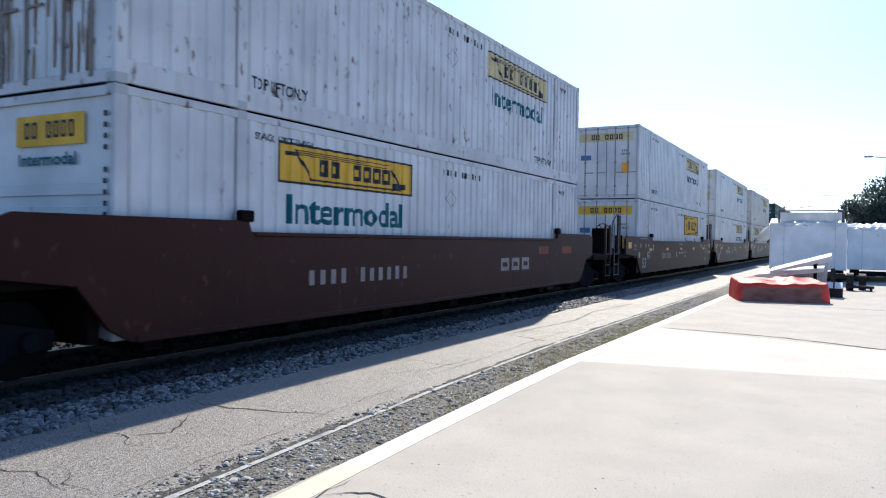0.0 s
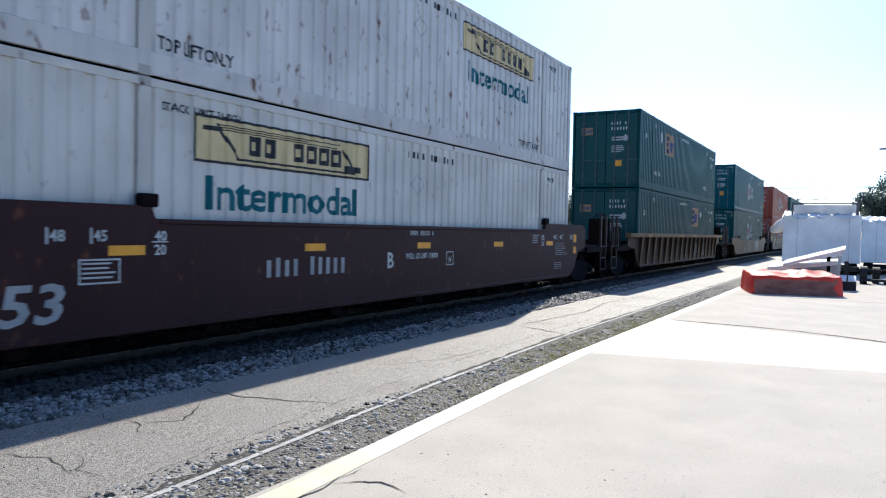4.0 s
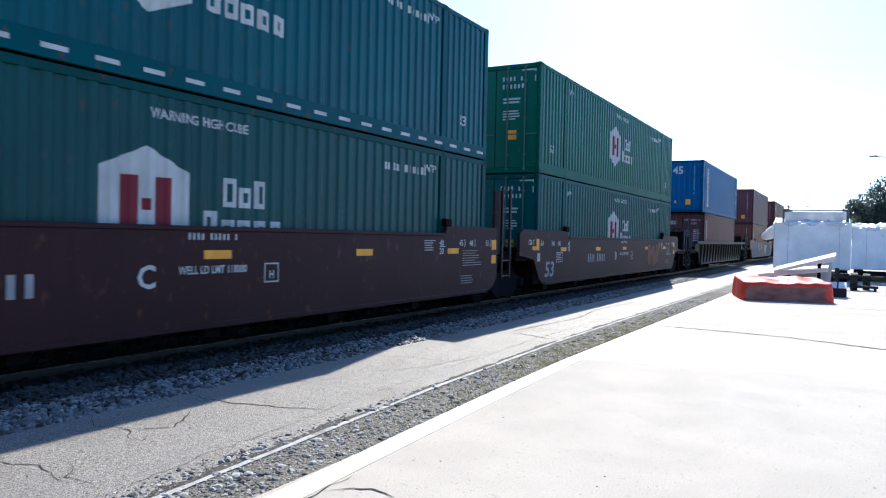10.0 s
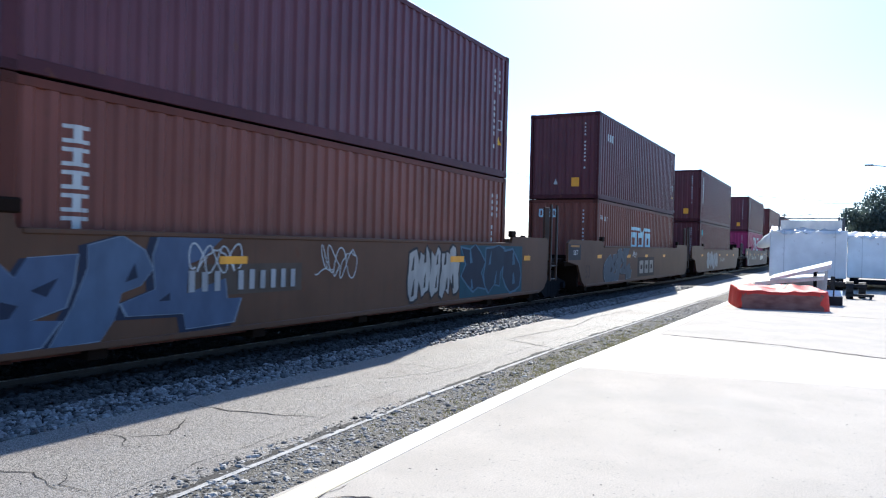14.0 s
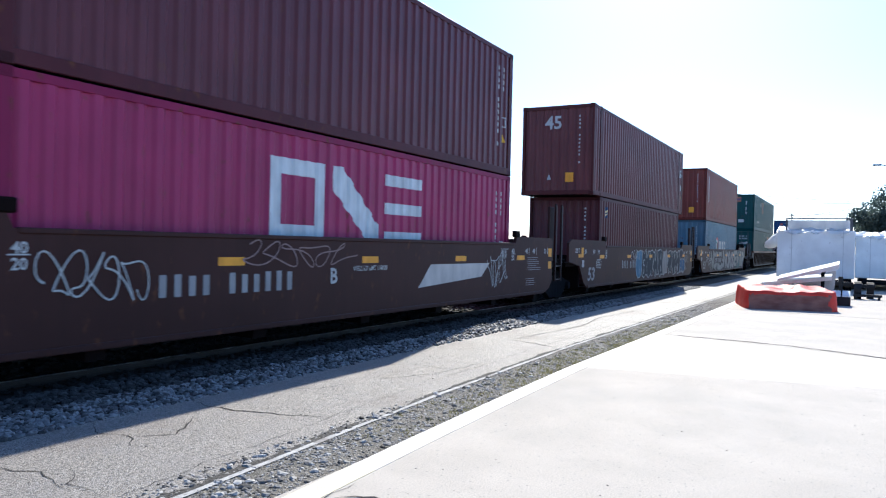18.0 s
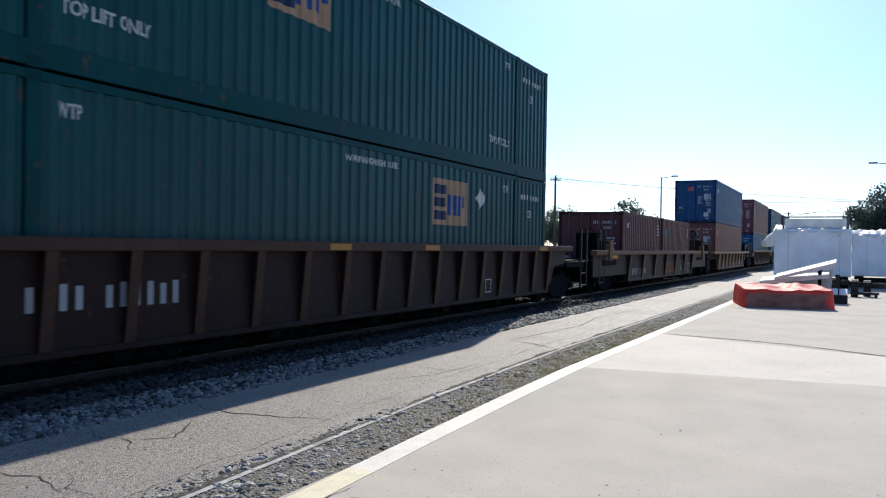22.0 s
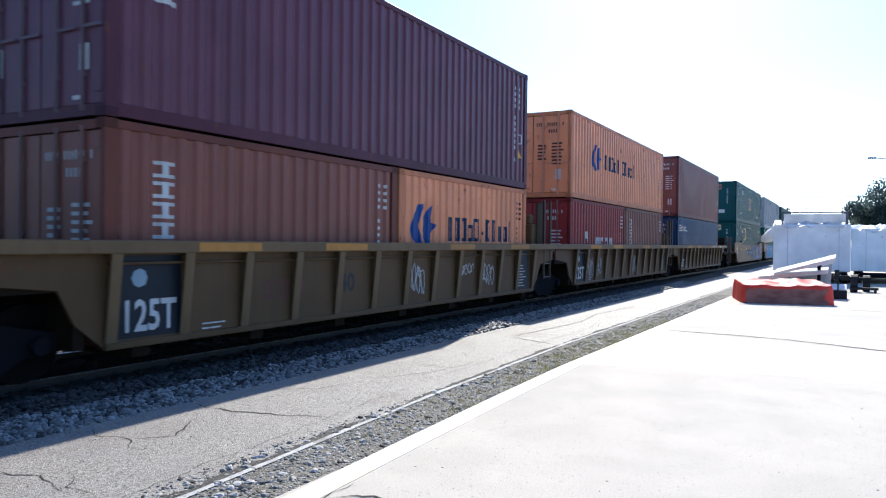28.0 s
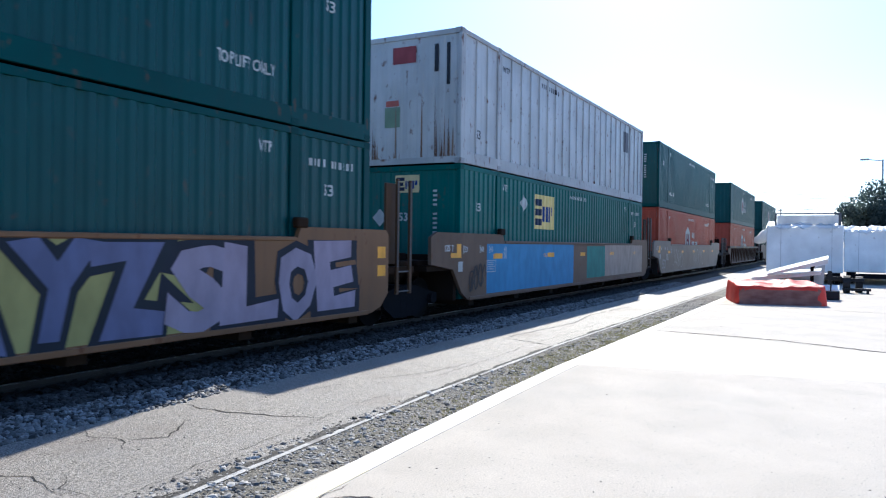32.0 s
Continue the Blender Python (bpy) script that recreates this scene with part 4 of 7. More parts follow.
# ---- things on the platform ----
def tarp_stack():
    """A low flat load under a red sheet: squared front, taut rounded edge, loose folds on top."""
    root = tagged(new("covered_pallet"), "low flat load under a creased red plastic sheet", "covered load")
    mat, n, l, b = material("red_plastic_sheet", 0.55, 0.0, 0.3)
    base, f = tone(n, l, 2.2, (0.56, 0.045, 0.03), (0.68, 0.085, 0.06), 6)
    l.new(base, b.inputs["Base Color"])
    bump(n, l, b, f, 0.5, 0.05)
    see_through(mat, base, 0.3)
    # darker, browner sheet colour for the lower front faces
    dull, n, l, b = material("dull_sheet_front", 0.7)
    base, f = tone(n, l, 3.0, (0.17, 0.06, 0.045), (0.26, 0.12, 0.09), 6, (1, 1, 2.5))
    l.new(base, b.inputs["Base Color"])
    bump(n, l, b, f, 0.4, 0.04)
    bm = bmesh.new()
    bmesh.ops.create_grid(bm, x_segments=72, y_segments=64, size=1.0)
    for v in bm.verts:
        u, w = v.co.x, v.co.y
        r = (abs(u) ** 9 + abs(w) ** 9) ** (1 / 9)
        k = min(1.0, max(0.0, (1 - r) / 0.16))
        rise = math.sin(k * 1.571) ** 0.7
        ridge = 0.05 * (1 - abs(noise.noise((u * 1.6 + 0.7, w * 1.3, 4)))) ** 3 + 0.015 * (1 - abs(noise.noise((u * 3 + w * 2, w * 3, 9)))) ** 3
        hump = 0.07 * math.exp(-((u - 0.38) / 0.16) ** 2 - ((w - 0.25) / 0.35) ** 2) - 0.07 * math.exp(-((u - 0.02) / 0.22) ** 2 - ((w - 0.1) / 0.4) ** 2)
        z = (0.50 + 0.05 * w + k * (ridge + hump)) * rise
        s = 0.94 / 0.84 if r < 0.84 else (0.94 + 0.05 * (1 - k)) / r
        pleat = 0.016 * math.sin(u * 19 + 3 * w) * (1 - k)
        v.co = (u * 1.18 * s + 0.015 * noise.noise((u * 6, w * 6, 1)), w * 1.25 * s + pleat, max(0, z))
    for fc in bm.faces:
        c = fc.calc_center_median()
        fc.material_index = 1 if c.y < -1.0 and -1.06 < c.x < 0.92 + 0.05 * math.sin(c.z * 20) and c.z < 0.40 + 0.03 * math.sin(c.x * 3) else 0
    me = mesh_of("plastic_sheet", bm, mat)
    me.materials.append(dull)
    part("plastic_sheet", smooth(me), None, root)
    part("pallet", boxes((-0.85, 0.85, -0.95, 0.95, 0.0, 0.14), (-0.85, 0.85, -0.95, 0.95, 0.14, 0.36), bevel=0.02), paint((0.35, 0.26, 0.16), 0.8, 0.3), root)
    root.matrix_basis = pose(-1.72, 22.9, 0.1, 0, 0, 14)
    return root


WRAP, wnn, wll, wb = material("white_plastic_wrap", 0.35)
wbase, wf = tone(wnn, wll, 2.2, (0.62, 0.63, 0.64), (0.80, 0.80, 0.79), 6, (1, 1, 0.5))
wll.new(wbase, wb.inputs["Base Color"])
bump(wnn, wll, wb, wf, 0.5, 0.05)
see_through(WRAP, wbase, 0.3)
VAN_WHITE = paint((0.82, 0.83, 0.84), 0.45, 0.25)


def wrinkled(x0, x1, y0, y1, z0, z1, seed, sag=0.12, nx=26, ny=14):
    """A crumpled sheet of plastic gathered over an edge."""
    bm = bmesh.new()
    bmesh.ops.create_grid(bm, x_segments=nx, y_segments=ny, size=0.5)
    for v in bm.verts:
        u, w = v.co.x + 0.5, v.co.y + 0.5
        p = noise.noise((u * 5 + seed, w * 3, seed)) + 0.6 * noise.noise((u * 13, w * 7 + seed, 2))
        v.co = (x0 + u * (x1 - x0), y0 + w * (y1 - y0) + 0.08 * p, z0 + (z1 - z0) * math.sin(min(1, w * 1.4) * 1.571) + sag * p * 1.1)
    return smooth(mesh_of("plastic_wrap", bm, None))


def box_trailer(x0, x1, y0, y1, top, label, flap):
    """A white box trailer seen end on, with plastic gathered over its roof bows."""
    root = tagged(new("box_trailer"), label, "trailer", "white trailers parked on the platform")
    zb = 0.62
    part("body", boxes((x0, x1, y0, y1, zb, top), bevel=0.03), VAN_WHITE, root)
    for x in (x0 + 0.55, x1 - 0.42):
        part("panel_seam", boxes((x - 0.012, x + 0.012, y0 - 0.008, y0 + 0.02, zb, top)), plain((0.62, 0.63, 0.65)), root)
    me = wrinkled(x0 - 0.02, x1 - 0.15, y0 - 0.10, y0 + 2.4, top - 0.10, top + 0.16, 3.0 + x0, 0.13, 60, 22)
    me.materials.append(WRAP)
    part("plastic_wrap", me, None, root)
    if flap:
        bm = bmesh.new()
        bmesh.ops.create_icosphere(bm, subdivisions=3, radius=1.0)
        for v in bm.verts:
            p = noise.noise(v.co * 2.3)
            v.co = Vector((x0 + 0.04 + (v.co.x - 0.75) * (0.04 + 0.20 * (1 - v.co.z) + 0.06 * p), y0 + 0.25 + v.co.y * 0.3, 2.14 + v.co.z * (0.36 + 0.05 * p)))
        part("loose_wrap", smooth(mesh_of("loose_wrap", bm, WRAP)), None, root)
        part("roof_bow", boxes((x0 + 0.3, x1 - 0.1, y0 + 0.2, y0 + 0.26, 3.02, 3.07), (x0 + 0.3, x0 + 0.36, y0 + 0.2, y0 + 0.26, top, 3.05), (x1 - 0.2, x1 - 0.1, y0 + 0.15, y0 + 0.26, top - 0.2, 3.05)), plain((0.12, 0.12, 0.13), 0.6), root)
        part("roof_sheet", boxes((x0 + 0.34, x1 - 0.16, y0 + 0.8, y0 + 0.82, top + 0.05, 3.0)), WRAP, root, "thin white sheet between the roof bows")
        part("roof_bow", boxes((x0 + 0.3, x1 - 0.1, y0 + 2.2, y0 + 2.26, 3.0, 3.04), (x1 - 0.2, x1 - 0.1, y0 + 2.15, y0 + 2.26, top - 0.2, 3.04)), plain((0.12, 0.12, 0.13), 0.6), root)
    part("chassis", boxes((x0 + 0.3, x0 + 0.45, y0 - 0.1, y1, 0.42, zb), (x1 - 0.45, x1 - 0.3, y0 - 0.1, y1, 0.42, zb), (x0 + 0.1, x1 - 0.1, y0 + 0.05, y0 + 0.2, 0.36, 0.56)), GRIME, root)
    for x in (x0 + 0.25, x1 - 0.25):
        for y in (y0 + 3.2, y0 + 4.3):
            wh = part("wheel", smooth(mesh_of("wheel", rod(bmesh.new(), (x - 0.13, y, 0.5), (x + 0.13, y, 0.5), 0.4, 20), BLACK)), None, root)
        part("landing_leg", boxes((x - 0.06, x + 0.06, y0 + 1.4, y0 + 1.52, 0.12, zb), (x - 0.14, x + 0.14, y0 + 1.3, y0 + 1.62, 0.10, 0.15)), GRIME, root)
    return root


tarp_stack()
box_trailer(-2.86, 0.0, 34.0, 42.0, 2.55, "white box trailer with torn plastic over its roof bows", True)
box_trailer(0.012, 2.75, 36.0, 44.5, 2.42, "white box trailer with crumpled plastic along the top", False)


def ramp():
    """A white slab propped up on a low trailer frame."""
    root = tagged(new("loading_ramp"), "white slab propped at a slant on a low frame", "ramp")
    part("slab", plate([(0.0, 0.50), (1.95, 0.76), (1.95, 0.86), (0.0, 0.62)], -0.55, 0.55), WRAP, root, m=pose(0, 0, 0, 5, 0, 0) @ pose(0, 0, 0, 0, 0, -90))
    part("slab", plate([(0.45, 0.72), (2.15, 1.16), (2.15, 1.30), (0.45, 0.79)], -0.1, 0.8), WRAP, root, m=pose(0, 0, 0, 6, 0, 0) @ pose(0, 0, 0, 0, 0, -90))
    part("crate", boxes((0.0, 1.75, -0.35, 0.6, 0.0, 0.48), bevel=0.03), WRAP, root)
    part("side_board", plate([(0.9, 0.30), (2.0, 0.20), (2.05, 1.0), (0.9, 0.66)], -0.45, -0.38), plain((0.40, 0.40, 0.42)), root, m=pose(0, 0, 0, 0, 0, -90))
    for x in (0.35, 1.7):
        for y in (-0.3, 0.45):
            part("leg", boxes((x - 0.05, x + 0.05, y, y + 0.1, 0.0, 0.50 + 0.28 * x)), GRIME, root)
    root.matrix_basis = pose(-2.56, 26.3, 0.1)
    return root


ramp()


def tow_gear():
    """Black hitch gear: jack stand, wheel, draw bar, battery box."""
    root = tagged(new("hitch_gear"), "black trailer hitch with jack, wheel and drawbar", "hitch")
    part("drawbar", boxes((-0.95, 0.1, -0.05, 0.08, 0.42, 0.56), (-0.2, 0.75, 0.0, 0.12, 0.38, 0.5), bevel=0.015), BLACK, root)
    part("jack", boxes((-0.36, -0.22, -0.08, 0.06, 0.05, 0.74), (-0.5, -0.08, -0.15, 0.13, 0.0, 0.06), bevel=0.01), BLACK, root)
    part("wheel", rod(bmesh.new(), (0.12, -0.1, 0.3), (0.34, -0.1, 0.3), 0.30, 18), BLACK, root)
    part("wheel", rod(bmesh.new(), (0.5, 0.5, 0.28), (0.72, 0.5, 0.28), 0.28, 18), BLACK, root)
    part("step_board", boxes((0.1, 0.95, -0.5, -0.2, 0.10, 0.18), (0.15, 0.22, -0.5, -0.2, 0, 0.1), (0.82, 0.9, -0.5, -0.2, 0, 0.1)), BLACK, root)
    root.matrix_basis = pose(-0.12, 29.2, 0.1)
    bx = tagged(new("battery_box"), "small black crate with white lid beside the red load", "crate")
    part("crate", boxes((-0.24, 0.24, -0.2, 0.2, 0, 0.26), bevel=0.02), BLACK, bx)
    for x in (-0.23, 0.02):
        part("lid", boxes((x, x + 0.21, 0.0, 0.36, 0.0, 0.03), bevel=0.004), WHITE, bx, "white lid propped open", m=pose(0, -0.19, 0.265, 24, 0, 0))
    bx.matrix_basis = pose(-0.32, 25.0, 0.1)


tow_gear()


# ---- engines on the far tracks ----
ENGINE = paint((0.007, 0.014, 0.034), 0.4, 0.2, (0.02, 0.018, 0.018), 0.14)


def locomotive(x, y_front, label, cab_end, roof, marks, stack=3.85, horns=1.95):
    """A black six-axle road engine along y; y_front is its +y end."""
    root = tagged(new("locomotive"), label, "locomotive", "parked locomotives")
    y1, y0 = y_front, y_front - 22.3
    part("frame", boxes((-1.5, 1.5, y0, y1, 1.2, 1.55), (-1.52, 1.52, y0 + 0.2, y1 - 0.2, 1.52, 1.6), bevel=0.02), ENGINE, root)
    part("fuel_tank", boxes((-1.4, 1.4, y0 + 8.6, y0 + 13.4, 0.35, 1.2), bevel=0.12), ENGINE, root)
    hood_end = y1 - (5.0 if cab_end else 1.3)
    part("long_hood", boxes((-1.05, 1.05, y0 + 1.0, hood_end, 1.58, roof - 0.25), bevel=0.08), ENGINE, root)
    part("hood_roof", boxes((-1.25, 1.25, y0 + 6.0, hood_end + 0.1, roof - 0.3, roof - 0.05), (-1.5, 1.5, y0 + 1.0, y0 + 6.0, roof - 0.75, roof), bevel=0.06), ENGINE, root)
    for k in range(9):
        yy = y0 + 7.0 + k * 1.25
        if yy < hood_end - 1:
            part("hood_door", boxes((1.045, 1.075, yy, yy + 1.12, 1.75, roof - 0.55), bevel=0.01), ENGINE, root)
    if cab_end:
        c0 = hood_end
        cab = part("cab", plate([(c0, 1.58), (y1 - 1.2, 1.58), (y1 - 1.2, 2.6), (c0 + 2.5, 3.0), (c0 + 2.25, roof - 0.05), (c0, roof + 0.05)], -1.5, 1.5), ENGINE, root)
        part("nose", boxes((-0.9, 0.9, c0 + 2.4, y1 - 0.9, 1.58, 3.1), bevel=0.15), ENGINE, root)
        glass = plain((0.30, 0.36, 0.42), 0.08)
        for k in (0.35, 1.2):
            part("side_window", boxes((1.495, 1.512, c0 + k, c0 + k + 0.7, 3.05, 3.75)), glass, cab)
        for k in (-1.1, 0.1):
            part("windscreen", boxes((k, k + 1.0, c0 + 2.42, c0 + 2.46, 3.2, 3.9)), glass, cab)
        part("cab_roof", boxes((-1.5, 1.5, c0 - 0.1, c0 + 2.6, roof, roof + 0.09), (-0.5, 0.5, c0 + 0.6, c0 + 1.7, roof + 0.09, roof + 0.2), bevel=0.03), plain((0.35, 0.36, 0.38), 0.5), cab)
    for s in (-1, 1):
        segs = [((s * 1.48, y0 + 0.3, 2.65), (s * 1.48, hood_end, 2.65))]
        k = y0 + 0.3
        while k < hood_end:
            segs.append(((s * 1.48, k, 1.58), (s * 1.48, k, 2.65)))
            k += 1.8
        for sg in segs[1:]:
            part("handrail_post", rods(0.02, sg, n=6), plain((0.10, 0.10, 0.11), 0.5), root)
        part("handrail", rods(0.024, segs[0], n=6), plain((0.55, 0.56, 0.57), 0.35, 0.5), root)
    for k in (y0 + 4.0, y1 - 4.4):
        tr = part("truck", boxes((-1.35, -1.15, k - 2.2, k + 2.2, 0.45, 0.95), (1.15, 1.35, k - 2.2, k + 2.2, 0.45, 0.95), (-1.2, 1.2, k - 0.3, k + 0.3, 0.5, 1.1), bevel=0.04), GRIME, root)
        for j in (-1.7, 0, 1.7):
            for s in (-0.83, 0.70):
                part("wheel", rods(0.5, ((s, k + j, 0.5), (s + 0.13, k + j, 0.5)), n=24), WHEEL, tr)
    part("exhaust_pipe", rod(bmesh.new(), (0, hood_end - stack, roof - 0.1), (0, hood_end - stack, roof + 0.3), 0.5, 16), ENGINE, root)
    hb = rods(0.05, ((0.2, hood_end - horns, roof - 0.1), (0.2, hood_end - horns, roof + 0.2)), ((0.2, hood_end - horns - 0.4, roof + 0.22), (0.2, hood_end - horns + 0.4, roof + 0.22)))
    for k in (-1, 1):
        rod(hb, (0.2, hood_end - horns + k * 0.1, roof + 0.22), (0.2, hood_end - horns + k * 0.5, roof + 0.22), 0.04, 8, 0.13)
        rod(hb, (0.45, hood_end - horns + k * 0.1, roof + 0.28), (0.45, hood_end - horns + k * 0.42, roof + 0.28), 0.04, 8, 0.1)
    part("horn", hb, BLACK, root)
    for a0, b0, a1, b1, lean in marks:
        part("emblem", plate([(a0, b0), (a1, b0), (a1 + lean, b1), (a0 + lean, b1)], 1.076, 1.084), plain((0.30, 0.32, 0.36)), root)
    root.matrix_basis = pose(x, 0, RAIL)
    return root


stripes = [(15.0, 2.44 + i * 0.14, 18.35 + i * 0.04, 2.55 + i * 0.14, 0.03) for i in range(5)]
emblem = [(18.5, 2.45, 18.68, 3.13, 0.14), (18.72, 2.75, 18.86, 3.13, -0.02), (18.9, 2.45, 19.1, 3.13, 0.14), (19.28, 2.45, 20.1, 2.6, 0.03), (19.95, 2.6, 20.15, 2.72, 0.02), (19.36, 2.72, 20.14, 2.86, 0.03), (19.38, 2.86, 19.58, 2.98, 0.02), (19.4, 2.98, 20.22, 3.13, 0.04)]
under = [(18.3 + i * 0.2, 2.2, 18.44 + i * 0.2, 2.36, 0.0) for i in range(10)] + [(18.25 + i * 0.2, 1.95, 18.39 + i * 0.2, 2.1, 0.0) for i in range(12)]
locomotive(-24.6, 21.8, "black road locomotive with pale stripes along the hood", False, 3.92, stripes + emblem + under)
eng = locomotive(-30.0, 39.6, "black road locomotive with a wide cab", True, 4.65, [], 8.1, 5.0)
part("painted_number", m_bars([4], 0, 0, 0.36, 1.7), plain((0.6, 0.6, 0.6)), eng, m=pose(1.52, 34.95, 2.55))
part("walkway_stripe", boxes((1.525, 1.535, 30.0, 39.4, 1.62, 1.68)), GALV, eng)


# ---- poles, wires, trees and far buildings ----
def utility_pole(x, y, h, arms=1, tank=False):
    root = tagged(new("utility_pole"), "weathered wooden utility pole with crossarm and wires", "pole", "utility poles")
    wood = paint((0.10, 0.085, 0.07), 0.9, 0.3)
    part("pole", rod(bmesh.new(), (0, 0, 0), (0, 0, h), 0.17, 10, 0.11), wood, root)
    for k in range(arms):
        arm = part("crossarm", boxes((-0.62, 0.62, -0.06, 0.06, h - 0.55 - k, h - 0.42 - k)), wood, root)
        for xx in (-0.55, -0.2, 0.2, 0.55):
            part("insulator", rod(bmesh.new(), (xx, 0, h - 0.42 - k), (xx, 0, h - 0.2 - k), 0.05, 8), GALV, arm)
    if tank:
        part("transformer", rod(bmesh.new(), (-0.35, -0.1, h - 2.9), (-0.35, -0.1, h - 2.2), 0.16, 14), plain((0.14, 0.14, 0.14)), root)
        part("transformer", rod(bmesh.new(), (0.35, -0.1, h - 2.8), (0.35, -0.1, h - 2.2), 0.14, 14), plain((0.14, 0.14, 0.14)), root)
    root.matrix_basis = pose(x, y, -0.1, 0, 0, 35)
    return root


utility_pole(-35.3, 38.8, 11.1, 1, True)
utility_pole(-34.2, 70.1, 10.1)
utility_pole(-30.8, 83.4, 10.1)
utility_pole(-52.0, -2.0, 11.6)
utility_pole(-12.0, 175.0, 10.0)
utility_pole(14.0, 160.0, 10.0)


def wire(a, b, sag, r=0.012):
    a, b = Vector(a), Vector(b)
    cu = bpy.data.curves.new("wire", "CURVE")
    cu.dimensions, cu.bevel_depth, cu.bevel_resolution = "3D", r, 1
    sp = cu.splines.new("POLY")
    sp.points.add(16)
    for i in range(17):
        k = i / 16
        p = a.lerp(b, k)
        sp.points[i].co = (p.x, p.y, p.z - 4 * sag * k * (1 - k), 1)
    cu.materials.append(BLACK)
    return tagged(new("overhead_wire", cu), "thin black overhead wire between the poles", "wire", "overhead wires")


for dx, dz in ((-0.05, 0.28), (0.45, 0.0), (-0.5, -0.05)):
    wire((-52 + dx, -2, 11.5 + dz * 2 + dx * 0.3), (-35.3 + dx, 38.8, 10.8 + dz), 0.45, 0.016)
    wire((-35.3 + dx, 38.8, 10.8 + dz), (-34.2 + dx, 70.1, 9.8 + dz), 0.7)
    wire((-34.2 + dx, 70.1, 9.8 + dz), (-30.8 + dx, 83.4, 9.8 + dz), 0.4)
    wire((-30.8 + dx, 83.4, 9.8 + dz), (-12 + dx, 175, 9.6 + dz), 1.0)
wire((-52, -2, 8.8), (-35.3, 38.8, 7.4), 0.7)
wire((-52, -2, 8.4), (-33.0, 36.0, 5.0), 0.5)
wire((-35.3, 38.8, 7.4), (-39.5, 33.8, 0.3), 0.0)
wire((-30.8, 83.4, 9.7), (14, 160, 10.6), 0.5, 0.03)
wire((-12, 175, 9.6), (14, 160, 10.3), 0.4, 0.045)
wire((-12, 175, 9.0), (8, 172, 12.4), 0.2, 0.045)
wire((-26, 150, 10.9), (14, 160, 11.6), 0.5, 0.045)


def street_lamp(x, y, h, turn):
    root = tagged(new("street_lamp"), "grey street lamp with a short arm", "street lamp", "street lamps")
    part("pole", rod(bmesh.new(), (0, 0, 0), (0, 0, h), 0.10, 10, 0.07), GALV, root)
    part("arm", rods(0.04, ((0, 0, h - 0.1), (1.2, 0, h + 0.05))), GALV, root)
    part("lamp_head", boxes((1.0, 1.65, -0.14, 0.14, h - 0.02, h + 0.12), bevel=0.04), GALV, root)
    root.matrix_basis = pose(x, y, -0.1, 0, 0, turn)


street_lamp(-17.1, 77.1, 9.0, 0)
street_lamp(2.75, 71.5, 9.1, 180)


def tree(x, y, h, spread, mat, seed, leaves=5200, low=0.25, label="leafy tree behind the railway yard"):
    """A trunk that forks into limbs, and a loose crown of small leaf clumps."""
    rnd = random.Random(seed)
    root = tagged(new("tree"), label, "tree", "trees round the yard")
    bm = bmesh.new()
    rod(bm, (0, 0, 0), (0.1, 0, h * 0.45), 0.05 * h * 0.5, 9, 0.03 * h * 0.5)
    tips = []
    for i in range(9):
        a, r = rnd.uniform(0, 6.28), rnd.uniform(0.35, 0.9) * spread
        tip = Vector((math.cos(a) * r, math.sin(a) * r, h * rnd.uniform(0.45, 0.93)))
        st = Vector((0.05, 0, h * rnd.uniform(0.25, 0.45)))
        mid = st.lerp(tip, 0.5) + Vector((0, 0, 0.06 * h))
        rod(bm, st, mid, 0.012 * h, 6, 0.008 * h)
        rod(bm, mid, tip, 0.008 * h, 6, 0.003 * h)
        tips += [tip, mid, st.lerp(tip, 0.75)]
    tips.append(Vector((0, 0, h * 0.95)))
    part("trunk", bm, paint((0.09, 0.075, 0.06), 0.9, 0.2), root)
    verts, faces = [], []
    blobs = [(t + Vector((rnd.gauss(0, 0.15), rnd.gauss(0, 0.15), rnd.gauss(0, 0.1))) * spread, rnd.uniform(0.20, 0.46) * spread) for t in tips]
    for i in range(leaves):
        c, r = rnd.choice(blobs)
        d = Vector((rnd.gauss(0, 1), rnd.gauss(0, 1), rnd.gauss(0, 0.8)))
        p = c + d.normalized() * r * rnd.random() ** 0.4
        if p.z < h * low:
            continue
        s = rnd.uniform(0.06, 0.15) * (h / 8)
        q = Euler((rnd.uniform(0, 6.28), rnd.uniform(0, 6.28), rnd.uniform(0, 6.28))).to_matrix()
        k = len(verts)
        verts += [tuple(p + q @ Vector(v) * s) for v in ((-1, -0.5, 0), (0.1, -0.8, 0.25), (1, 0.1, 0), (0.2, 0.9, -0.2), (-0.8, 0.5, 0.1))]
        faces += [(k, k + 1, k + 2), (k, k + 2, k + 3), (k, k + 3, k + 4)]
    me = bpy.data.meshes.new("crown")
    me.from_pydata(verts, [], faces)
    me.materials.append(mat)
    part("crown", me, None, root)
    root.matrix_basis = pose(x, y, -0.1, 0, 0, seed * 40)
    return root


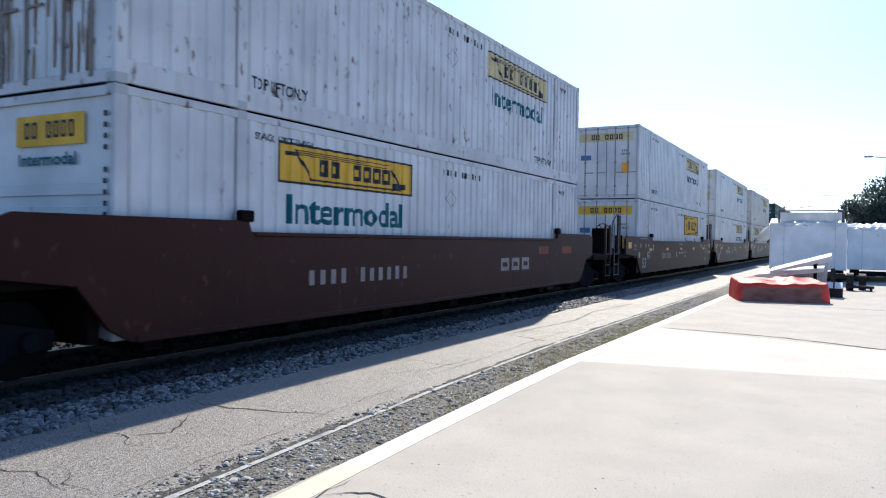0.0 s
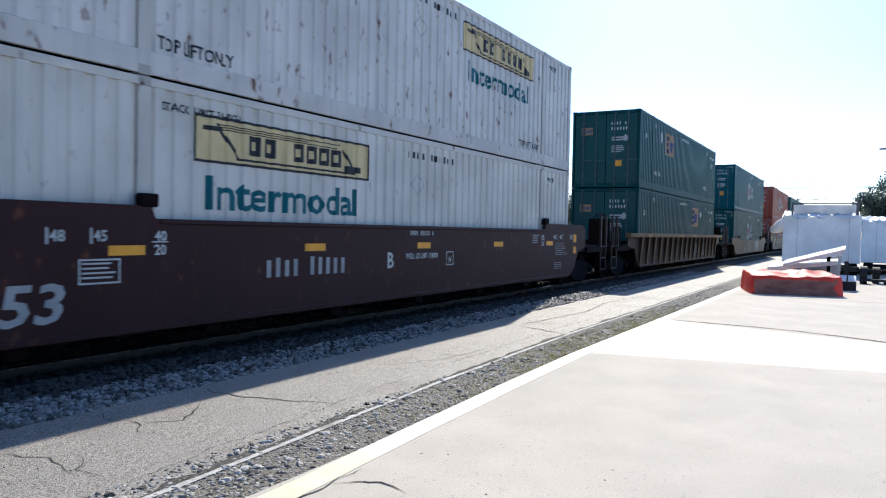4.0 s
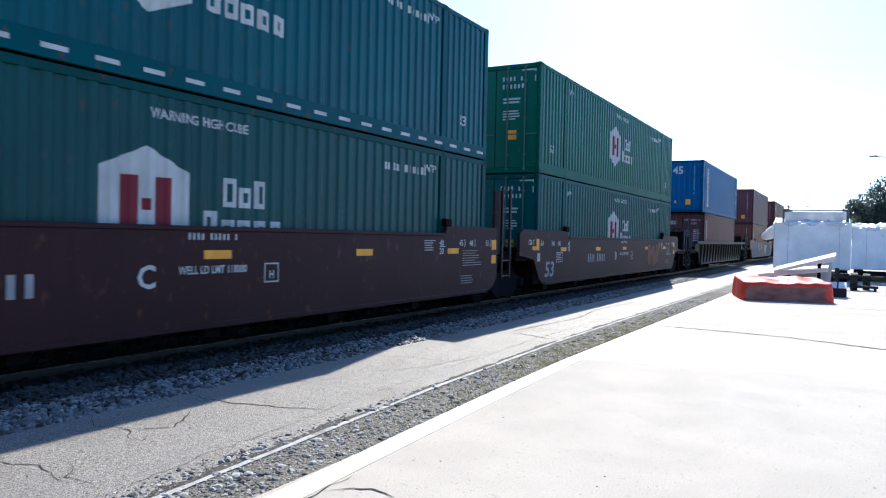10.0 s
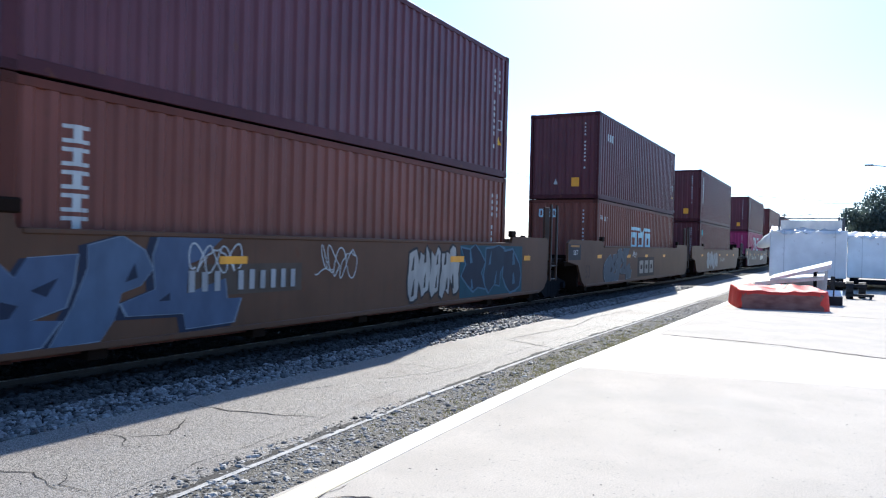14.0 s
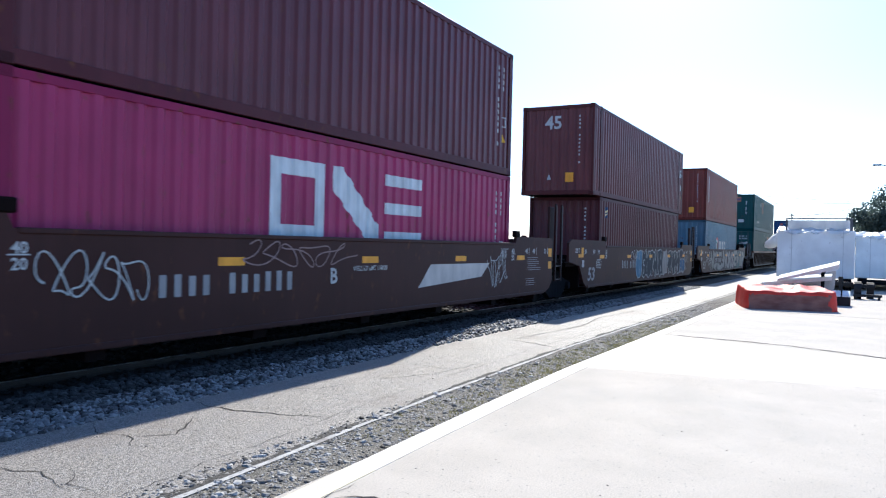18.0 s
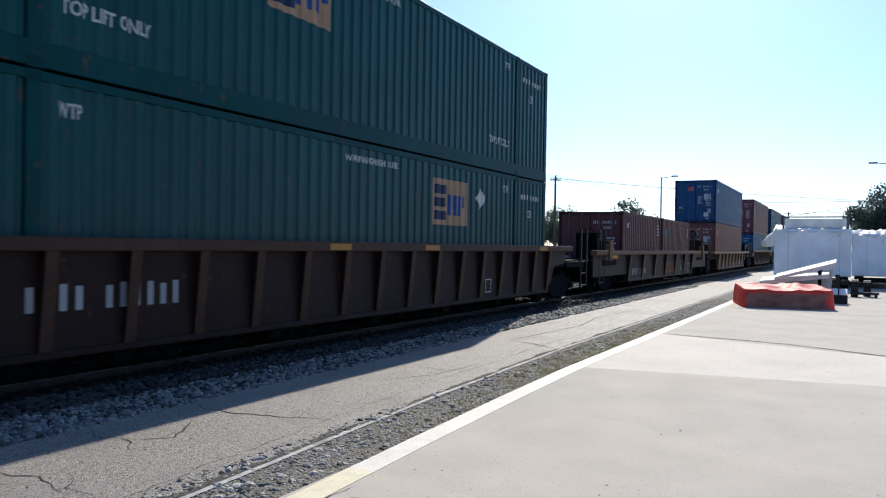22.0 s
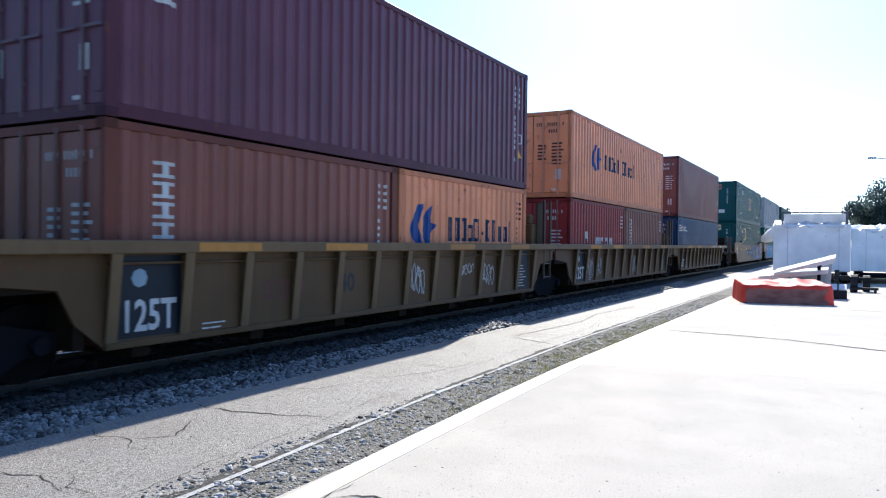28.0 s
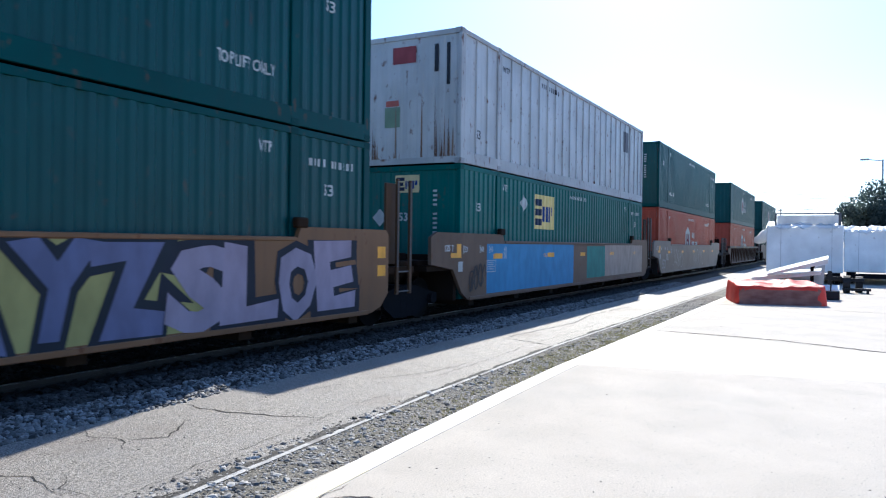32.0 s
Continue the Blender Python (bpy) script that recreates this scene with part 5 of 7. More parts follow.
for i, (x, y, h, r, mat) in enumerate((
    (-50.2, 68.6, 8.0, 3.0, LEAF), (-45.4, 71.9, 9.0, 3.4, LEAF_DRY), (-42.4, 73.6, 6.8, 2.2, LEAF_DRY), (-38.0, 76.0, 9.8, 2.4, LEAF),
    (-56.0, 66.0, 6.5, 3.2, LEAF_DRY), (-48.0, 80.0, 7.2, 3.6, LEAF_DRY), (-41.5, 84.0, 7.0, 3.2, LEAF), (-53.0, 74.0, 6.5, 3.0, LEAF), (-33.5, 92.0, 7.0, 3.0, LEAF), (-28.0, 105.0, 8.0, 3.5, LEAF), (-36.0, 98.0, 6.5, 3.0, LEAF_DRY))):
    tree(x, y, h, r, mat, i + 1, label="half-bare autumn tree behind the yard" if mat is LEAF_DRY else "leafy tree behind the railway yard")
for i, (x, y, h, r) in enumerate(((3.2, 70, 6.6, 3.6), (8.3, 74, 8.2, 4.4), (12, 72, 9.0, 4.5), (18, 80, 9.0, 4.5))):
    tree(x, y, h, r, LEAF_DENSE, 31 + i, 16000, 0.1, "dense dark green tree beyond the platform")


def low_building(x0, x1, y0, y1, h, turn, label, n):
    root = tagged(new("warehouse"), label, "building", "low buildings beyond the yard")
    wx, wy = (x1 - x0), (y1 - y0)
    part("wall", boxes((-wx / 2, wx / 2, -wy / 2, wy / 2, 0, h)), paint((0.62, 0.62, 0.60), 0.7, 0.3), root)
    part("roof", plate([(-wy / 2 - 0.3, h), (wy / 2 + 0.3, h), (0, h + wy * 0.08)], -wx / 2 - 0.3, wx / 2 + 0.3), paint((0.42, 0.43, 0.45), 0.5, 0.4), root)
    for i in range(n):
        x = -wx / 2 + (i + 0.5) * wx / n
        dr = part("door" if i % 3 == 0 else "window", boxes((x - 1.0, x + 1.0, -wy / 2 - 0.05, -wy / 2 + 0.05, 0.0 if i % 3 == 0 else 1.4, 2.6)), plain((0.16, 0.18, 0.2), 0.3), root)
    root.matrix_basis = pose((x0 + x1) / 2, (y0 + y1) / 2, -0.1, 0, 0, turn)


low_building(-78, -46, 92, 104, 3.9, 30, "long low whitewashed warehouse beyond the trees", 9)
low_building(-110, -85, 55, 66, 4.4, 60, "low pale shed beyond the yard", 7)


# ---- the train ----
BOXWHITE = (0.60, 0.605, 0.615)
GREEN, TEAL, HEXGREEN = (0.003, 0.050, 0.052), (0.003, 0.066, 0.085), (0.010, 0.09, 0.055)
HEXRED, MAROON, BROWN = (0.30, 0.058, 0.032), (0.088, 0.024, 0.030), (0.15, 0.048, 0.032)
BLUE, NAVY, ORANGE = (0.003, 0.078, 0.23), (0.005, 0.045, 0.145), (0.62, 0.245, 0.108)
CARBROWN, TAN, DARKCAR = (0.030, 0.012, 0.014), (0.095, 0.052, 0.031), (0.022, 0.020, 0.022)


def C(col, L=16.154, label="", h=2.896, **k):
    return dict(col=col, L=L, h=h, label=label, **k)


INK, PALE = plain((0.02, 0.022, 0.03), 0.5), plain((0.48, 0.49, 0.48), 0.6)
YELLOW, CREAM = plain((0.70, 0.42, 0.03), 0.5), plain((0.66, 0.55, 0.30), 0.6)
DEEPBLUE, MIDBLUE = plain((0.01, 0.02, 0.06), 0.5), plain((0.015, 0.05, 0.20), 0.5)
TEALINK, REDINK = plain((0.01, 0.10, 0.13), 0.5), plain((0.15, 0.012, 0.025), 0.5)
TANPANEL, SKYINK = plain((0.33, 0.22, 0.13), 0.6), plain((0.50, 0.66, 0.70), 0.6)
DIM = plain((0.33, 0.33, 0.33), 0.6)
LETTERS = "white stencilled lettering"
WORDS = (((0.52, 0.53, 0.55), "white"), ((0.012, 0.105, 0.075), "dark green"), ((0.012, 0.12, 0.13), "teal"), ((0.03, 0.14, 0.06), "green"), ((0.34, 0.075, 0.035), "rust-red"), ((0.115, 0.03, 0.032), "maroon"), ((0.19, 0.06, 0.035), "brown"), ((0.008, 0.09, 0.30), "bright blue"), ((0.012, 0.03, 0.085), "navy"), ((0.62, 0.20, 0.06), "orange"), ((0.29, 0.026, 0.105), "magenta"), ((0.20, 0.28, 0.31), "faded pale blue"), ((0.24, 0.028, 0.03), "red"), ((0.01, 0.06, 0.15), "dark blue"))


def word(col):
    return min(WORDS, key=lambda w: sum((a - b) ** 2 for a, b in zip(w[0], col)))[1]


def up(bm, k):
    """Raises a marking k layers above the surface."""
    for v in bm.verts:
        v.co.x = 0.003 * k
    return bm


def rowed(*bms):
    """Joins the shapes of one marking."""
    out = bmesh.new()
    for b in bms:
        me = bpy.data.meshes.new("shape")
        b.to_mesh(me)
        b.free()
        out.from_mesh(me)
        bpy.data.meshes.remove(me)
    return out


def diamond(a, b, r):
    return m_poly([(a, b - r), (a + r, b), (a, b + r), (a - r, b)])


def side(bm, ink, label="", k=0):
    return ("side", up(bm, k), ink, label)


def end(bm, ink, label="", k=0):
    return ("end", up(bm, k), ink, label)


def door_notes(z, white=PALE, x=0.2):
    """Number, weight lines and stickers on a right-hand door."""
    return [end(rowed(m_bars([4, 1], x, z, 0.12, 0.62), m_bars([6], x, z - 0.2, 0.12, 0.66)), white, "white painted number"),
            end(rowed(m_lines(x + 0.02, z - 0.45, 0.6, 0.09, 2, 0.05), m_lines(x + 0.02, z - 0.78, 0.55, 0.07, 4, 0.035)), white, "white weight table"),
            end(m_rects((x + 0.18, z - 1.55, x + 0.42, z - 1.3)), AMBER, "orange sticker")]


def white_box(near, wide=False, rusty=False, far=False, col=BOXWHITE, a=None):
    """White domestic box: yellow banner, teal word under it."""
    mk = []
    a = -5.37 if wide or near == "front" else 1.65
    if far:
        a = 1.46
    lo = 1.60 if far else 1.99
    panel = YELLOW if wide else plain((0.60, 0.50, 0.26), 0.6)
    mk.append(side(m_rects((a, lo, a + 3.74, 2.59)), panel, "yellow banner"))
    mk.append(side(rowed(m_frame(a, lo, a + 3.74, 2.59, 0.035), blocks("AA AAAA", a + 0.95, lo + (2.59 - lo) * 0.26, (2.59 - lo) * 0.44, 2.1), m_poly([(a + 0.35, 2.50), (a + 0.42, 2.50), (a + 0.82, lo + 0.08), (a + 0.75, lo + 0.08)], [(a + 3.0, 2.44), (a + 3.07, 2.44), (a + 3.4, lo + 0.08), (a + 3.33, lo + 0.08)]), m_rects((a + 0.75, lo + 0.07, a + 3.4, lo + 0.10)), m_lines(a + 0.45, 2.50, 2.6, 0.03, 3, 0.014), m_rects((a + 3.1, lo + 0.1, a + 3.5, lo + 0.2), (a + 0.15, 2.40, a + 0.5, 2.46))), INK, "dark banner drawing", 1))
    mk.append(side(m_text("Intermodal", a + 0.22, lo - 0.58, 0.43, 3.2), TEALINK, "dark teal lettering"))
    mk.append(side(m_text("TOP LIFT ONLY", -5.92, 0.34, 0.16, 1.2), INK, "dark stencilled lettering"))
    mk.append(side(m_text("TOP LIFT ONLY", 4.6, 0.34, 0.16, 1.2), INK, "dark stencilled lettering"))
    mk.append(side(m_text("STACK LIMIT 3 HIGH", -5.85, 2.55, 0.10, 1.3), INK, "dark stencilled lettering"))
    mk.append(side(m_bars([4, 6], -0.4, 2.5, 0.13, 1.8), INK, "dark painted number"))
    mk.append(side(m_text("WTP", 6.5, 2.5, 0.13), INK, "dark stencilled lettering"))
    mk.append(side(rowed(m_poly([(-0.28, 2.03), (-0.05, 1.80), (-0.05, 1.83), (-0.25, 2.03)], [(-0.05, 1.80), (0.18, 2.03), (0.15, 2.03), (-0.05, 1.83)], [(0.18, 2.03), (-0.05, 2.26), (-0.05, 2.23), (0.15, 2.03)], [(-0.05, 2.26), (-0.28, 2.03), (-0.25, 2.03), (-0.05, 2.23)])), plain((0.35, 0.36, 0.38)), "empty placard frame"))
    if near == "doors":
        mk.append(end(m_rects((-1.12, 2.28, 1.05, 2.62)), panel, "yellow banner"))
        mk.append(end(blocks("AA AAAA", -0.62, 2.35, 0.2, 1.3), INK, "dark banner drawing", 1))
        mk.append(end(m_rects((0.62, 1.0, 0.9, 1.42)), AMBER, "amber notice"))
        mk.append(end(rowed(m_bars([4], 0.62, 1.85, 0.09, 0.3), m_bars([6], 0.6, 1.72, 0.09, 0.36)), INK, "dark painted number"))
        mk.append(end(m_rects((-1.05, 1.55, -0.62, 1.75)), plain((0.12, 0.2, 0.38)), "blue notice"))
        if rusty:
            rust = plain((0.20, 0.13, 0.08), 0.9)
            rnd = random.Random(3)
            for i in range(46):
                x = rnd.choice((rnd.uniform(-1.15, 1.1), rnd.uniform(-1.15, -0.6), rnd.uniform(0.3, 0.75)))
                w, zt = rnd.uniform(0.015, 0.07), rnd.choice((0.9, 1.6, 2.2, 2.7)) * rnd.uniform(0.6, 1.0)
                zl = max(0.17, zt - rnd.uniform(0.3, 1.3))
                mk.append(end(m_poly([(x, zl), (x + w * 0.7, zl - 0.0), (x + w, (zl + zt) / 2), (x + w * 0.6, zt), (x + w * 0.2, zt * 0.97 + zl * 0.03)]), (rust, plain((0.28, 0.21, 0.16), 0.9), plain((0.12, 0.08, 0.06), 0.9))[i % 3], "rust streak", 1 + 0.02 * i))
    else:
        mk.append(end(m_rects((-0.55, 2.25, 0.75, 2.62)), panel, "yellow banner", 4))
        mk.append(end(blocks("AA AAAA", -0.38, 2.34, 0.2, 0.98), INK, "dark banner drawing", 5))
        mk.append(end(m_text("Intermodal", -0.5, 2.02, 0.15, 1.1), TEALINK, "dark teal lettering", 4))
        mk.append(end(m_bars([4, 6], 1.08, 2.6, 0.06, 1.4, down=True), INK, "dark painted number", 4))
    label = "white ribbed steel intermodal container with yellow banner" + (" and rusty doors" if rusty else "")
    return C(col, label=label, near=near, ribs_across=True, marks=mk, wear=0.7 if rusty else 0.35, rods_col=(0.22, 0.20, 0.185) if rusty else (0.27, 0.265, 0.26), deep=0.032, wall="deep", period=0.285)


def tan_panel(a, b, s, panel=TANPANEL, lay=side):
    """A tan square with block shapes in dark and mid blue."""
    return [lay(m_rects((a, b, a + 1.47 * s, b + 0.92 * s)), panel, "tan emblem panel", 0 if lay is side else 1),
            lay(m_rects((a + 0.08 * s, b + 0.62 * s, a + 0.58 * s, b + 0.80 * s), (a + 0.08 * s, b + 0.36 * s, a + 0.50 * s, b + 0.54 * s), (a + 0.08 * s, b + 0.10 * s, a + 0.58 * s, b + 0.28 * s)), DEEPBLUE, "dark blue emblem", 1 if lay is side else 2),
            lay(m_rects((a + 0.62 * s, b + 0.2 * s, a + 0.72 * s, b + 0.62 * s), (a + 0.76 * s, b + 0.32 * s, a + 0.84 * s, b + 0.6 * s), (a + 0.88 * s, b + 0.2 * s, a + 0.98 * s, b + 0.62 * s), (a + 1.06 * s, b + 0.2 * s, a + 1.17 * s, b + 0.62 * s), (a + 1.22 * s, b + 0.38 * s, a + 1.36 * s, b + 0.62 * s)), MIDBLUE, "blue emblem", 1 if lay is side else 2)]


def green_box(near, bright=False, cream=False, plain_box=False, at=2.02, foot=1.60, mark=None, deep_green=False):
    mk = []
    if not plain_box:
        p = plain((0.72, 0.58, 0.22), 0.6) if bright else plain((0.52, 0.38, 0.14), 0.6) if cream else TANPANEL
        mk += tan_panel(at, foot, 1.0, p)
        mk.append(side(diamond(mark if mark is not None else at + 2.13 if at > 0 else at - 0.75, 2.23, 0.23), PALE, "white diamond placard"))
    for x in (-7.3, 6.82):
        mk.append(side(m_text("53", x, 1.92, 0.18), PALE, LETTERS))
    for x in (-5.84, 5.33):
        mk.append(side(m_text("WTP", x, 2.46, 0.16, 0.27), PALE, LETTERS))
    for x in (-5.81, 4.53):
        mk.append(side(m_text("TOP LIFT ONLY", x, 0.64, 0.16, 1.13), PALE, LETTERS))
    mk.append(side(m_text("WARNING HIGH CUBE", -0.85, 2.55, 0.11, 1.6), PALE, LETTERS))
    mk.append(side(m_bars([4, 6], 6.47, 2.36, 0.13, 1.18), PALE, "white painted number"))
    if near == "doors":
        mk += door_notes(2.35)
        mk.append(end(diamond(0.75, 1.85, 0.14), PALE, "white diamond placard"))
        mk += tan_panel(-0.95, 2.0, 0.3, plain((0.3, 0.2, 0.1)), end)
    else:
        mk += tan_panel(-0.35, 2.30, 0.42, plain((0.36, 0.16, 0.09)) if not (bright or cream) else CREAM, end)
        mk.append(end(diamond(-0.75, 1.75, 0.2), PALE, "white diamond placard", 1))
        mk.append(end(m_text("53", -0.25, 1.68, 0.18), PALE, LETTERS, 1))
        mk.append(end(m_rects((0.1, 0.62, 0.5, 0.86)), PALE, "white notice", 1))
        mk.append(end(m_bars([4, 6], 0.62, 2.35, 0.1, 1.1, down=True), PALE, "white painted number", 1))
    return C((0.006, 0.095, 0.085) if bright else (0.0025, 0.043, 0.046) if deep_green else GREEN, label="dark green ribbed intermodal container with tan emblem panel" if not plain_box else "dark green ribbed intermodal container", near=near, marks=mk, wear=0.3)


def hexagon(a, b, w, h):
    """A white six-sided emblem with a dark red figure of bars."""
    return [side(m_poly([(a - w / 2, b - h * 0.30), (a, b - h / 2), (a + w / 2, b - h * 0.30), (a + w / 2, b + h * 0.30), (a, b + h / 2), (a - w / 2, b + h * 0.30)]), PALE, "white six-sided emblem"),
            side(m_rects((a - w * 0.28, b - h * 0.24, a - w * 0.09, b + h * 0.24), (a + w * 0.09, b - h * 0.24, a + w * 0.28, b + h * 0.24), (a - w * 0.045, b - h * 0.05, a + w * 0.045, b + h * 0.05)), REDINK, "dark red emblem bars", 1)]


def hex_box(col, near, dashes=False, inc=False):
    mk = hexagon(-1.0, 1.5, 1.25, 1.36)
    if inc:
        mk.append(side(rowed(blocks("Aab", 0.15, 1.62, 0.30, 0.8), blocks("Aaaaa aaa", -0.15, 1.22, 0.30, 2.1)), PALE, "white emblem lettering bars"))
    else:
        mk.append(side(rowed(blocks("Aab", 0.22, 1.52, 0.38, 0.86), blocks("Aaaaa", -0.14, 1.08, 0.38, 1.56)), PALE, "white emblem lettering bars"))
    mk.append(side(m_text("WARNING HIGH CUBE", -0.97, 2.52, 0.12, 1.6), PALE, LETTERS))
    mk.append(side(m_bars([4, 6], 4.0, 2.36, 0.14, 1.55), PALE, "white painted number"))
    for x in (-7.24, 6.8):
        mk.append(side(m_text("53", x, 0.62, 0.2), PALE, LETTERS))
    for x in (-5.85, 5.4):
        mk.append(side(m_text("WTP", x, 2.44, 0.14), PALE, LETTERS))
    if dashes:
        rows = [(-7.9 + i * 0.62, 0.11, -7.9 + i * 0.62 + 0.3, 0.165) for i in range(26)]
        mk.append(("side", [m_rects(*rows)], PALE, "row of white reflective dashes"))
    if near == "doors":
        mk += door_notes(2.45)
        mk.append(end(m_poly([(-0.98 + 0.15 * math.cos(k * 1.047 + 0.52), 2.45 + 0.15 * math.sin(k * 1.047 + 0.52)) for k in range(6)]), PALE, "white six-sided emblem"))
        mk.append(end(m_text("53'", -1.05, 1.75 if inc else 1.2, 0.2), PALE, LETTERS))
        mk.append(end(rowed(m_rects((-1.05, 1.2, -0.55, 1.42), (-0.85, 0.75, -0.65, 1.0))), PALE, "white notices"))
        mk.append(end(rowed(m_rects((-1.15, 2.70, -0.75, 2.735), (0.75, 2.70, 1.15, 2.735), (1.12, 2.4, 1.15, 2.7), (-1.15, 2.4, -1.12, 2.7))), PALE, "white reflective corner strips"))
    return C(col, label=f"{word(col)} ribbed intermodal container with white six-sided emblem", near=near, marks=mk, wear=0.3)


def blocks(s, a, b, height, width):
    """Plain hollow blocks in place of a line's name: one a letter."""
    n = len(s)
    step = width / n
    out = []
    for i, ch in enumerate(s):
        x, w, h = a + i * step, step * 0.74, height * (1.0 if ch.isupper() or ch in "dlkbt" else 0.72)
        if ch in "Iil1d-":
            out.append(m_rects((x + w * 0.3, b + (h * 0.4 if ch == "-" else 0), x + w * 0.58, b + (h * 0.62 if ch == "-" else h))))
        elif ch != " ":
            out.append(m_frame(x, b, x + w, b + h, min(w, h) * 0.33))
    return rowed(*out)


def down_blocks(s, a, b, width, height):
    """The same, one below the other."""
    step = height / len(s)
    return rowed(*[m_rects((a, b - i * step - step * 0.8, a + width, b - i * step - step * 0.62), (a + width * 0.34, b - i * step - step * 0.62, a + width * 0.66, b - i * step - step * 0.18), (a, b - i * step - step * 0.18, a + width, b - i * step)) for i in range(len(s))])


def sea(col, near, L=12.192, h=2.896, tall="", end_="", strip=False, num="", roofmark=False, small=False, logo="", squares=False, disc=False, wear=0.45, wide=False, swoosh=False, redword=False, flagmark=False, **kw):
    """An ocean-going box with what is painted on it."""
    mk, hl, white = [], L / 2, PALE
    ink = plain((0.03, 0.025, 0.025)) if swoosh else PALE
    if L < 8:
        mk.append(side(rowed(m_bars([4, 6, 1], hl - 0.62, h - 0.35, 0.06, 1.6, down=True), m_bars([4], hl - 0.40, h - 0.35, 0.06, 0.5, down=True)), ink, "painted number"))
    else:
        mk.append(side(rowed(m_bars([4, 6, 1], hl - 0.72, h - 0.4, 0.055, 1.9, 0.36, down=True), m_bars([4], hl - 0.45, h - 0.4, 0.055, 0.6, 0.36, down=True)), ink, "painted number"))
        mk.append(side(m_poly([(hl - 0.52, 0.75), (hl - 0.34, 0.75), (hl - 0.43, 0.95)]), YELLOW, "yellow warning triangle"))
        mk.append(side(m_frame(hl - 0.5, 1.1, hl - 0.34, 1.34, 0.025), white, "white notice frame"))
    if tall:
        big = 0.32
        a = -hl + 0.68
        mk.append(side(down_blocks(tall, a, h - 0.42, big, 0.245 * len(tall) + (0.35 if tall == "taa" else 0)), white, "white block lettering, one below the other"))
    if strip:
        mk.append(side(m_rects((-5.40, 0.36, -4.92, 2.54)), white, "white vertical panel"))
        mk.append(side(m_bars([8], -5.28, 2.46, 0.22, 2.0, down=True), DEEPBLUE, "blue lettering bars", 1))
    if num and not strip:
        mk.append(side(m_text(num, hl - 0.75, 1.7, 0.35), white, LETTERS))
    if strip:
        mk.append(side(m_text(num, hl - 0.72, 1.72, 0.36), white, LETTERS))
    if roofmark:
        mk.append(side(m_poly([(-1.66, 2.0), (-1.66, 2.12), (-0.25, 2.12), (0.08, 1.86), (0.35, 2.12), (1.42, 2.12), (1.42, 2.0), (0.42, 2.0), (0.08, 1.68), (-0.32, 2.0)]), SKYINK, "pale roof-shaped emblem"))
        for x in (-1.67, -0.58, 0.62):
            mk.append(side(m_frame(x, 1.24, x + 0.86, 1.92, 0.2), SKYINK, "pale block emblem"))
        mk.append(side(rowed(m_lines(-5.76, 2.38, 0.3, 0.05, 3, 0.03), m_bars([4], -5.42, 2.2, 0.17, 0.6)), white, "white lettering bars"))
    if small:
        mk.append(side(m_bars([6], -5.05, 2.03, 0.28, 0.8), white, "white lettering bars"))
    if squares:
        mk.append(side(m_frame(-2.24, 1.24, -0.96, 2.45, 0.24), plain((0.62, 0.66, 0.68)), "large white square emblem"))
        mk.append(side(m_poly([(-0.80, 2.45), (-0.52, 2.45), (0.52, 1.55), (0.52, 1.24), (0.24, 1.24), (-0.80, 2.1)]), plain((0.62, 0.66, 0.68)), "large white slanted band"))
        for z in (1.24, 1.75, 2.25):
            mk.append(side(m_rects((0.74, z, 1.98, z + 0.2)), plain((0.62, 0.66, 0.68)), "large white bar"))
    if disc:
        mk.append(side(m_poly([(-2.5 + 0.48 + 0.48 * math.cos(k * 0.524), 1.62 + 0.42 * math.sin(k * 0.524)) for k in range(12)]), plain((0.55, 0.18, 0.16)), "red and white round emblem"))
        mk.append(side(m_poly([(-2.5, 1.86), (-2.1, 1.9), (-1.75, 1.78), (-1.8, 1.4), (-2.3, 1.3), (-2.5, 1.6)]), white, "white emblem field", 1))
        mk.append(side(m_poly([(-2.4, 1.78), (-2.0, 1.72), (-1.85, 1.5), (-1.8, 1.24), (-2.15, 1.24), (-2.12, 1.55)]), plain((0.01, 0.16, 0.13)), "dark green emblem figure", 2))
        mk.append(side(blocks("AAA", -1.2, 1.24, 0.56, 2.7), white, "white block lettering"))
    if swoosh:
        k = 0.47 if L < 8 else -4.03
        k = k - 3.06 if L < 8 else k
        z = 1.26 if L < 8 else 1.12
        mk.append(side(m_poly([(k, z + 0.22), (k + 0.10, z + 0.52), (k + 0.30, z + 0.70), (k + 0.50, z + 0.72), (k + 0.36, z + 0.52), (k + 0.30, z + 0.28), (k + 0.38, z + 0.02), (k + 0.52, z - 0.14), (k + 0.22, z - 0.10), (k + 0.06, z + 0.02)], [(k + 0.42, z + 0.18), (k + 0.46, z + 0.42), (k + 0.64, z + 0.64), (k + 0.86, z + 0.70), (k + 0.78, z + 0.46), (k + 0.80, z + 0.36), (k + 0.98, z + 0.32), (k + 0.84, z + 0.20), (k + 0.74, z + 0.12), (k + 0.80, z - 0.12), (k + 0.56, z - 0.04)]), MIDBLUE, "blue emblem"))
        mk.append(side(blocks("Abbab-Abaad", k + 1.45, z, 0.5, 3.9 if L > 8 else 3.4), DEEPBLUE, "dark blue block lettering"))
    if redword:
        mk.append(side(rowed(m_rects((-1.62, 1.26, -1.5, 1.62), (-1.5, 1.4, -1.3, 1.62), (-1.36, 1.26, -1.2, 1.42)), blocks("AAAA", -0.42, 1.05, 0.4, 1.95)), white, "white block lettering"))
